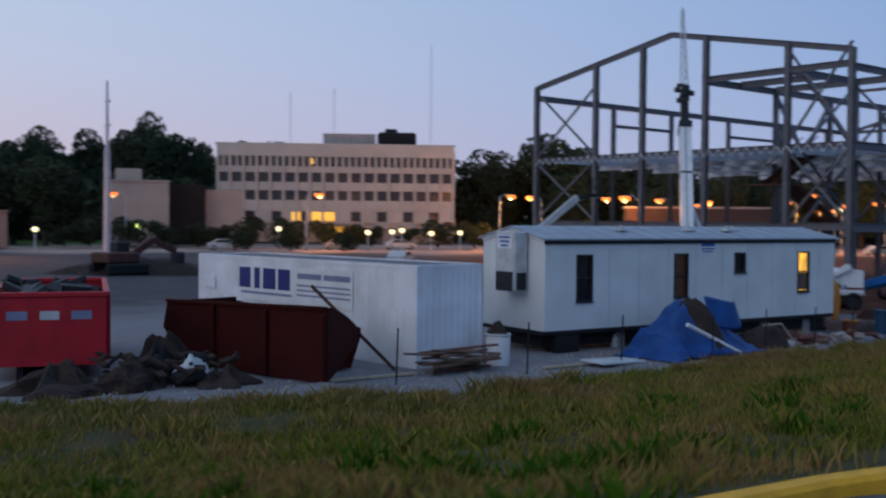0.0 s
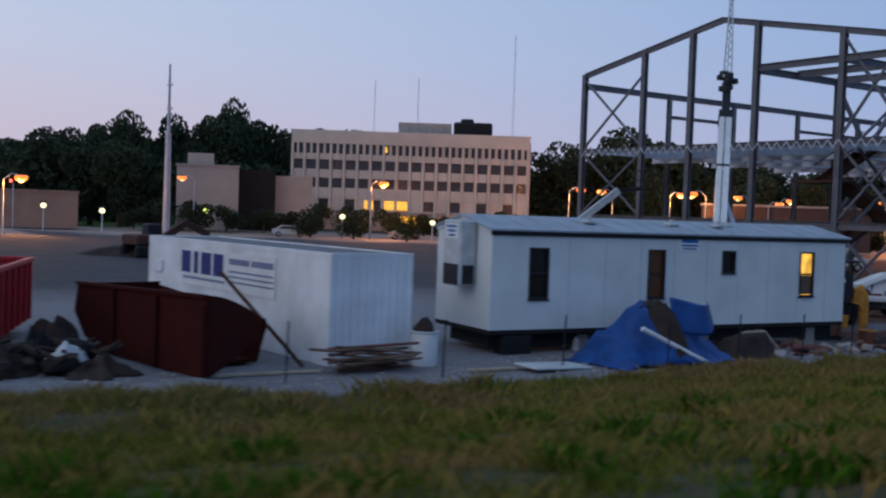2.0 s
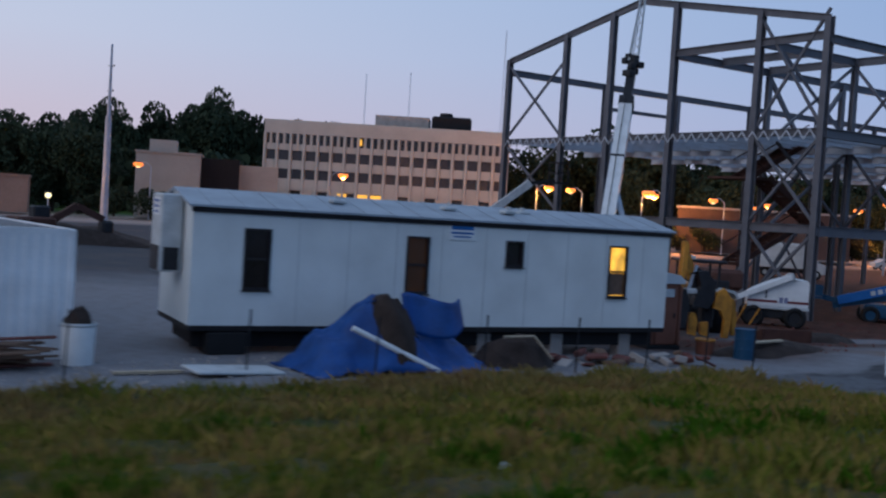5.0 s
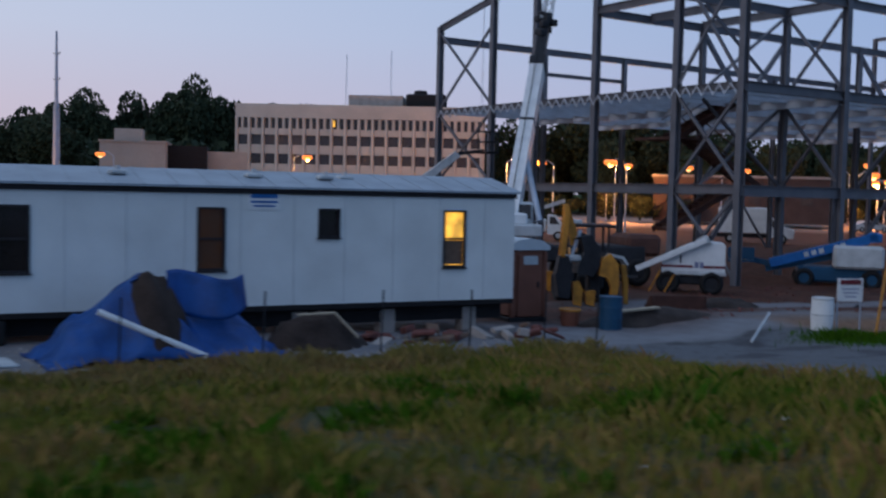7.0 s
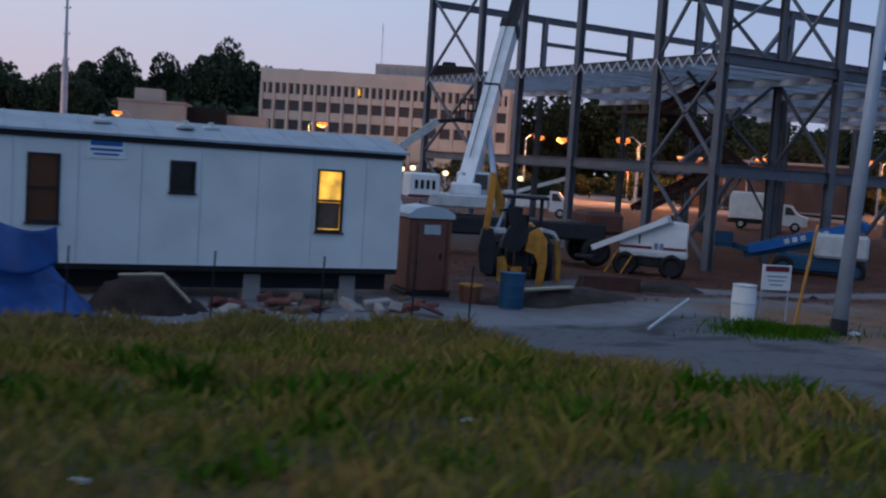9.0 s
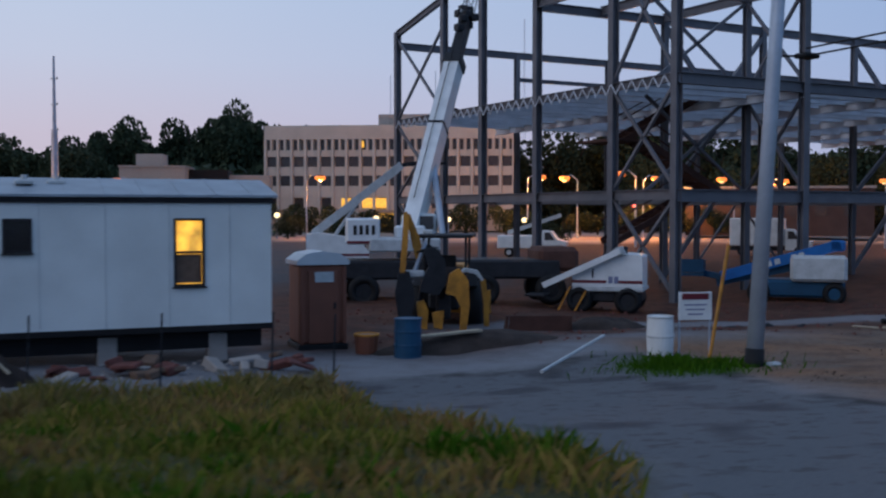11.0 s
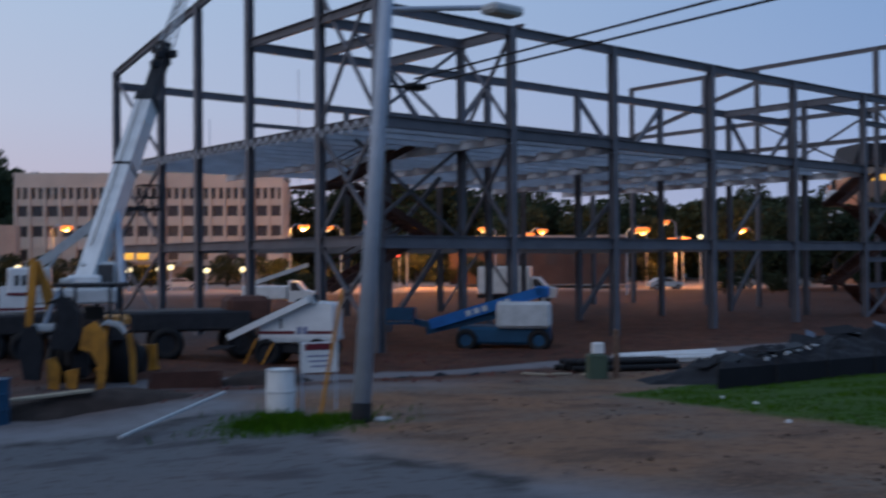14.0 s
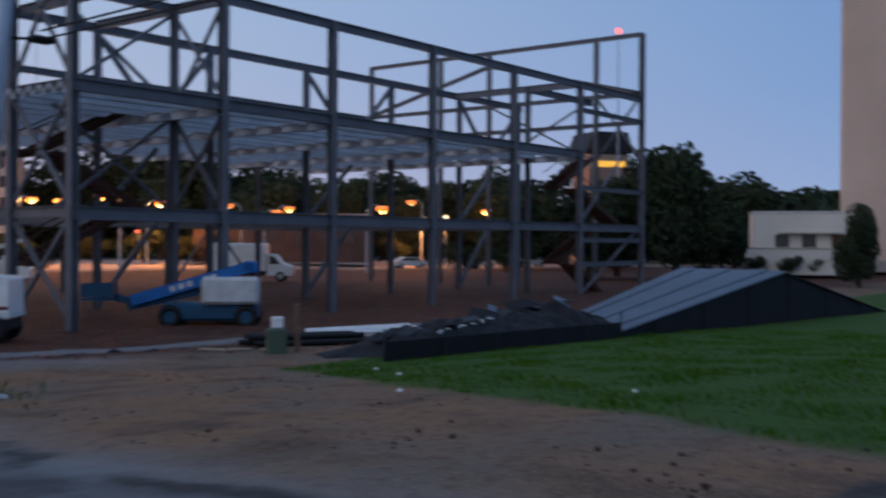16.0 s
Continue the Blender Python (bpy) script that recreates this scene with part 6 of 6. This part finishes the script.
# far woods closing the view behind the streets
rng_w = random.Random(5)
wv, wf = [], []
for i in range(26000):
    q = rng_w.random()
    ang = radians(-8 + 112 * q)
    dist = rng_w.uniform(182, 215)
    x, y = 5 + dist * math.cos(ang), -20 + dist * math.sin(ang)
    top = (10.5 if x < 80 else 9.0) + 3.0 * noise.noise((x * 0.06, y * 0.06, 2)) + 1.2 * noise.noise((x * 0.25, y * 0.25, 8))
    z = top * (1 - rng_w.random() ** 1.6)
    s = rng_w.uniform(0.5, 1.1)
    m3 = Euler((rng_w.uniform(0, 6.3), rng_w.uniform(0, 6.3), rng_w.uniform(0, 6.3))).to_matrix()
    k = len(wv)
    wv += [tuple(Vector((x, y, z)) + m3 @ Vector(p) * s) for p in ((-1, -0.6, 0), (0.3, -0.9, 0.2), (1.1, 0.1, 0), (0.1, 1.0, -0.2))]
    wf.append((k, k + 1, k + 2, k + 3))
wme = bpy.data.meshes.new("far_woods")
wme.from_pydata(wv, [], wf)
wme.materials.append(M["leaf"])
tagged(new("far_woods", wme), "dark belt of woods behind the streets", "woods", kind="stuff")


# ---- street lamps ----
def street_lamp(x, y, z, glass="sodium", watts=0, arm=1.6, colour=(1.0, 0.36, 0.08), turn=0):
    lp = thing("street_lamp", pose(x, y, -0.2, 0, 0, turn), "street lamp with a glowing orange head" if glass == "sodium" else "lamp with a glowing pale head", "street lamp", "street lamps")
    h = z + 0.2
    g = Geo().rod((arm, 0, 0), (arm, 0, h - 0.3), 0.10, 8, 0.07)
    if arm:
        g.rod((arm, 0, h - 0.3), (arm * 0.55, 0, h + 0.25), 0.055, 6).rod((arm * 0.55, 0, h + 0.25), (0.2, 0, h + 0.2), 0.05, 6)
    part("post", g, "pole", lp)
    part("head", Geo().chunk((0, 0, h + 0.16), (0.8, 0.42, 0.2), 0.08), "dark_metal", lp)
    g = Geo()
    for r in range(7):
        for q in range(12):
            g.v.append((0.36 * math.sin(r * math.pi / 6) * math.cos(q * math.tau / 12), 0.36 * math.sin(r * math.pi / 6) * math.sin(q * math.tau / 12), h - 0.24 - 0.32 * math.cos(r * math.pi / 6)))
    g.f = [(r * 12 + q, r * 12 + (q + 1) % 12, (r + 1) * 12 + (q + 1) % 12, (r + 1) * 12 + q) for r in range(6) for q in range(12)]
    ln = part("lens", g, glass, lp, "glowing lens", smooth=True)
    # added torus: its emission draws the orange halo, the fitting has no such ring
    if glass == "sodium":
        part("halo_ring", Geo().torus((0, 0, h - 0.10), (0, 0, 1), 0.48, 0.15, 18, 8), "sodium_halo", ln, "glowing orange ring that stands for the lamp halo", smooth=True)
    if watts:
        li = bpy.data.lights.new("street_lamp_light", "POINT")
        li.energy, li.color, li.shadow_soft_size = watts, colour, 0.3
        lo_ = new("street_lamp_light", li)
        lo_.parent, lo_.location = lp, (0, 0, h - 0.55)


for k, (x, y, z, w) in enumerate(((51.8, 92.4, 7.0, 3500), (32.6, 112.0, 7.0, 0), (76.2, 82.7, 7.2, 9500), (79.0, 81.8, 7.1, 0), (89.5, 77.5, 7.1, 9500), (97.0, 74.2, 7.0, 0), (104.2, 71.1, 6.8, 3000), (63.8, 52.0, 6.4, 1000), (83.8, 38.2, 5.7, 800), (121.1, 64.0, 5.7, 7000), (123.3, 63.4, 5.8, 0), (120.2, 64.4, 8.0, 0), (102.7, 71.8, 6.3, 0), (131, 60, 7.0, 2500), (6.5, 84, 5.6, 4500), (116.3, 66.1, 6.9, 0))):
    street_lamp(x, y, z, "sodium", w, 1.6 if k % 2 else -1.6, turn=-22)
for x, y, z, gl_ in ((58.1, 90.5, 2.4, "mercury"), (61.2, 89.4, 2.5, "mercury"), (62.3, 88.7, 2.7, "mercury"), (66.0, 87.2, 2.3, "mercury"), (47.4, 95.0, 2.8, "mercury"), (74.5, 83.6, 2.2, "mercury"), (125.1, 62.4, 6.2, "mercury"), (70, 86, 2.4, "mercury"), (36.0, 112.0, 2.9, "green_lamp"), (38.0, 111, 2.9, "green_lamp"), (20, 104, 2.6, "mercury"), (14, 107, 3.0, "mercury"), (150, 52, 7.5, "mercury"), (154, 48, 6.5, "mercury")):
    street_lamp(x, y, z, gl_, 0, 0)

# traffic lights far down the street
for x, y, z in ((8.5, 108, 5.4), (10.5, 108, 5.4), (88, 80, 3.6)):
    tg = thing("traffic_light", pose(x, y, -0.2), "traffic signal showing red", "traffic light", "traffic signals")
    part("post", Geo().rod((0.3, 0, 0), (0.3, 0, z), 0.07, 8), "pole", tg)
    part("housing", Geo().chunk((0, 0, z), (0.35, 0.25, 0.9), 0.04), "black", tg)
    part("lens", Geo().rod((0, -0.13, z + 0.3), (0, -0.22, z + 0.3), 0.16, 12), "red_lamp", tg, "glowing red lens")


# ---- parked vehicles ----
def car(m, paint="white_dirty", label="parked pale saloon car"):
    c = thing("car", m, label, "car", "parked cars")
    part("body", Geo().prism([(-2.2, 0.35), (2.2, 0.35), (2.25, 0.7), (1.9, 0.85), (1.1, 0.95), (0.5, 1.4), (-1.0, 1.42), (-1.7, 1.0), (-2.2, 0.9)], -0.85, 0.85), paint, c)
    part("side_glass", Geo().prism([(0.9, 0.97), (0.42, 1.33), (-0.95, 1.34), (-1.45, 1.0)], -0.87, 0.87), "window", c)
    for x in (-1.4, 1.4):
        for y in (-0.8, 0.8):
            wheel(c, (x, y, 0.33), 0.33, 0.2)
    for y in (-0.6, 0.6):
        part("headlight", Geo().chunk((2.22, y, 0.65), (0.06, 0.3, 0.14), 0.02), "white", c)


for x, y, r in ((41.5, 61.5, 38), (58, 97, -24), (66, 94, -24), (43, 101, -24), (112, 58, -30), (121, 54, -30), (130, 52, -30), (88, -9, 40), (90.5, -11, 40)):
    car(pose(x, y, ground_z(x, y), 0, 0, r))
bt = thing("box_truck", pose(69.0, 39.3, -0.6, 0, 0, -50), "white box truck parked behind the steel frame", "truck")
part("cargo_box", Geo().chunk((-0.8, 0, 1.95), (4.2, 2.2, 2.2), 0.06), "white", bt)
part("cab", Geo().prism([(1.35, 0.5), (3.3, 0.5), (3.4, 1.2), (2.6, 1.45), (2.0, 2.15), (1.35, 2.2)], -1.0, 1.0), "white", bt)
part("side_glass", Geo().prism([(1.55, 1.4), (2.4, 1.4), (1.95, 2.0), (1.55, 2.02)], -1.015, 1.015), "window", bt)
part("chassis", Geo().box((0, 0, 0.62), (6.0, 1.6, 0.3)), "dark_metal", bt)
for x in (-1.9, 2.4):
    for y in (-0.9, 0.9):
        wheel(bt, (x, y, 0.42), 0.42, 0.28)
vt = thing("utility_truck", pose(51.5, 47, -0.6, 0, 0, -40), "white utility truck with a raised stowed arm", "truck")
part("body", Geo().chunk((-1.0, 0, 1.2), (3.4, 2.0, 1.0), 0.06), "white", vt)
part("cab", Geo().prism([(0.8, 0.5), (2.6, 0.5), (2.7, 1.2), (2.0, 1.4), (1.5, 2.05), (0.8, 2.1)], -0.95, 0.95), "white", vt)
part("side_glass", Geo().prism([(1.0, 1.35), (1.8, 1.35), (1.4, 1.95), (1.0, 1.95)], -0.965, 0.965), "window", vt)
part("arm", Geo().bar((-2.0, 0, 1.9), (2.2, 0, 3.3), 0.25, 0.3), "white_dirty", vt)
for x in (-1.8, 1.7):
    for y in (-0.85, 0.85):
        wheel(vt, (x, y, 0.4), 0.4, 0.28)

# far excavator on its spoil heap
tagged(part("soil_heap", Geo().heap((8.6, 48.5, -0.1), 6.5, 3.0, 1.2, 28, 8, 0.3, 70), "soil", smooth=True), "brown spoil heap at the edge of the far lot", "soil heap", kind="stuff")
ex = thing("excavator", pose(6.6, 46.5, 0, 0, 0, 10), "dirty yellow-brown excavator beside a spoil heap", "excavator")
for s in (-1, 1):
    part("track", Geo().chunk((0, s, 0.4), (3.2, 0.5, 0.8), 0.2), "black", ex)
part("house", Geo().chunk((-0.3, 0, 1.15), (2.4, 2.2, 0.7), 0.1), "rust_stair", ex)
part("cab", Geo().chunk((0.5, 0.7, 1.7), (1.1, 0.9, 1.0), 0.1), "dark_metal", ex)
part("boom", Geo().bar((0.8, 0, 1.2), (2.6, 0, 2.3), 0.3, 0.45).bar((2.6, 0, 2.3), (4.4, 0, 1.5), 0.28, 0.4), "rust_stair", ex)
part("bucket", Geo().chunk((4.6, 0, 1.0), (0.8, 0.9, 0.9), 0.15), "dark_metal", ex)

# ---- grass on the bank and the lawn ----


def blades(name, n, pick, height, material, label, seed, width=0.012):
    rng = np.random.default_rng(seed)
    v, f = [], []
    tries = 0
    while len(f) < n and tries < n * 6:
        tries += 1
        p = pick(rng)
        if p is None:
            continue
        x, y = p
        clump = 0.55 + 0.9 * max(0, noise.noise((x * 0.8, y * 0.8, 11)) + 0.35)
        h = height * clump * rng.uniform(0.5, 1.25)
        a = rng.uniform(0, math.tau)
        dx, dy = math.cos(a), math.sin(a)
        lx, ly = rng.normal(0, 0.35, 2) * h
        z = ground_z(x, y) + 0.0 - 0.03
        w = width * rng.uniform(0.7, 1.5)
        k = len(v)
        v += [(x - dx * w, y - dy * w, z), (x + dx * w, y + dy * w, z), (x + lx * 0.4 + dx * w * 0.7, y + ly * 0.4 + dy * w * 0.7, z + h * 0.6), (x + lx, y + ly, z + h)]
        f.append((k, k + 1, k + 2, k + 3))
    me = bpy.data.meshes.new(name)
    me.from_pydata(v, [], f)
    me.materials.append(material)
    return tagged(new(name, me), label, "grass", kind="stuff")


def grass_mat(name, stops):
    m = bpy.data.materials.new(name)
    m.use_nodes = True
    n, l = m.node_tree.nodes, m.node_tree.links
    p = n["Principled BSDF"]
    p.inputs["Roughness"].default_value, p.inputs["Specular IOR Level"].default_value = 0.8, 0.06
    ge, tc, nz = n.new("ShaderNodeNewGeometry"), n.new("ShaderNodeTexCoord"), n.new("ShaderNodeTexNoise")
    nz.inputs["Scale"].default_value, nz.inputs["Detail"].default_value = 0.55, 4
    l.new(tc.outputs["Object"], nz.inputs["Vector"])
    ad = n.new("ShaderNodeMath")
    ad.operation = "MULTIPLY_ADD"
    ad.inputs[1].default_value, ad.inputs[2].default_value = 0.35, -0.17
    l.new(ge.outputs["Random Per Island"], ad.inputs[0])
    su = n.new("ShaderNodeMath")
    l.new(nz.outputs["Fac"], su.inputs[0])
    l.new(ad.outputs[0], su.inputs[1])
    r = n.new("ShaderNodeValToRGB")
    while len(r.color_ramp.elements) < len(stops):
        r.color_ramp.elements.new(0.5)
    for e, (q, c) in zip(r.color_ramp.elements, stops):
        e.position, e.color = q, (*c, 1)
    l.new(su.outputs[0], r.inputs[0])
    l.new(r.outputs[0], p.inputs["Base Color"])
    return m


bank_mat = grass_mat("bank_grass", [(0.25, (0.08, 0.11, 0.013)), (0.42, (0.14, 0.15, 0.02)), (0.54, (0.23, 0.175, 0.045)), (0.72, (0.26, 0.155, 0.06))])
lawn_mat = grass_mat("lawn_grass", [(0.3, (0.030, 0.088, 0.004)), (0.7, (0.05, 0.11, 0.006))])


def bank_pick(rng):
    x, y = rng.uniform(-24, 13), -19.6 + 20.0 * rng.uniform(0, 1) ** 0.9
    k = masks(x, y)
    if k[0] < 0.5 or noise.noise((x * 0.45, y * 0.45, 21)) > 0.42 or (y < -15.7 and x < -8 and rng.uniform() < 0.85):
        return None
    return x, y


def lawn_pick(rng):
    x, y = rng.uniform(19, 44), rng.uniform(-23, -6)
    return (x, y) if masks(x, y)[1] > 0.5 else None


def tuft_pick(rng):
    x, y = rng.normal(19.6, 0.7), rng.normal(-6.7, 0.7)
    return (x, y) if rng.uniform() < 0.9 else None


blades("bank_grass", 95000, bank_pick, 0.24, bank_mat, "patchy green and straw-coloured grass on the bank", 1)
straw_mat = grass_mat("straw_grass", [(0.3, (0.15, 0.13, 0.035)), (0.55, (0.26, 0.19, 0.07)), (0.75, (0.20, 0.12, 0.05))])


def straw_pick(rng):
    x = rng.uniform(-24, 13)
    y = lip_y(x) + 0.2 - abs(rng.normal(0, 1.6))
    if masks(x, y)[0] < 0.4 or noise.noise((x * 0.5, y * 0.3, 31)) < -0.15:
        return None
    return x, y


def weed_pick(rng):
    x, y = rng.uniform(-24, 11), rng.uniform(-17.0, -9)
    return (x, y) if masks(x, y)[0] > 0.5 and noise.noise((x * 0.9, y * 0.9, 51)) > 0.3 else None


blades("dry_grass", 22000, straw_pick, 0.30, straw_mat, "dry straw-coloured grass along the top of the bank", 5)
blades("weeds", 9000, weed_pick, 0.3, lawn_mat, "broad-leaved green weeds on the bank", 6, 0.03)
blades("lawn_grass", 45000, lawn_pick, 0.09, lawn_mat, "short bright green lawn grass", 2)
blades("weed_tuft", 1800, tuft_pick, 0.22, lawn_mat, "tuft of green weeds round the pole", 3)


# ---- stones and clods on the sand, clay and gravel ----
def stones(name, n, pick, lo, hi, material, label, seed):
    rng = random.Random(seed)
    g = Geo()
    base = [Vector(p).normalized() for p in ((1, 0, 0), (-1, 0, 0), (0, 1, 0), (0, -1, 0), (0, 0, 1), (0, 0, -1))]
    fs = [(0, 2, 4), (2, 1, 4), (1, 3, 4), (3, 0, 4), (2, 0, 5), (1, 2, 5), (3, 1, 5), (0, 3, 5)]
    for i in range(n):
        p = pick(rng)
        if p is None:
            continue
        s = rng.uniform(lo, hi) * (0.5 + rng.random())
        q = Euler((rng.uniform(0, 6), rng.uniform(0, 6), rng.uniform(0, 6))).to_matrix()
        o = Vector((p[0], p[1], ground_z(*p) + s * 0.2))
        g.add([o + (q @ (v * s * rng.uniform(0.6, 1.2))) * 1.0 for v in base], fs)
    me = bpy.data.meshes.new(name)
    me.from_pydata(g.v, [], g.f)
    me.materials.append(M[material])
    tagged(new(name, me), label, "stones", kind="stuff")


def sand_pick(rng):
    x, y = rng.uniform(15, 27), rng.uniform(-22, -5)
    return (x, y) if masks(x, y)[5] > 0.35 and noise.noise((x * 0.55, y * 0.55, 61)) > 0.12 else None


def site_pick(rng):
    x, y = rng.uniform(14, 40), rng.uniform(-6, 9)
    return (x, y) if masks(x, y)[3] > 0.4 else None


def yard_pick(rng):
    x = rng.uniform(-14, 13)
    y = lip_y(x) + rng.uniform(0.2, 3.5)
    return (x, y)


stones("clods", 1700, sand_pick, 0.008, 0.028, "soil", "scattered dark clods and stones on sandy soil", 71)
stones("stones", 1200, site_pick, 0.02, 0.06, "brick_red", "red clay clods over the building site", 72)
stones("pebbles", 1500, yard_pick, 0.015, 0.05, "concrete", "loose pale stones on the gravel yard", 73)
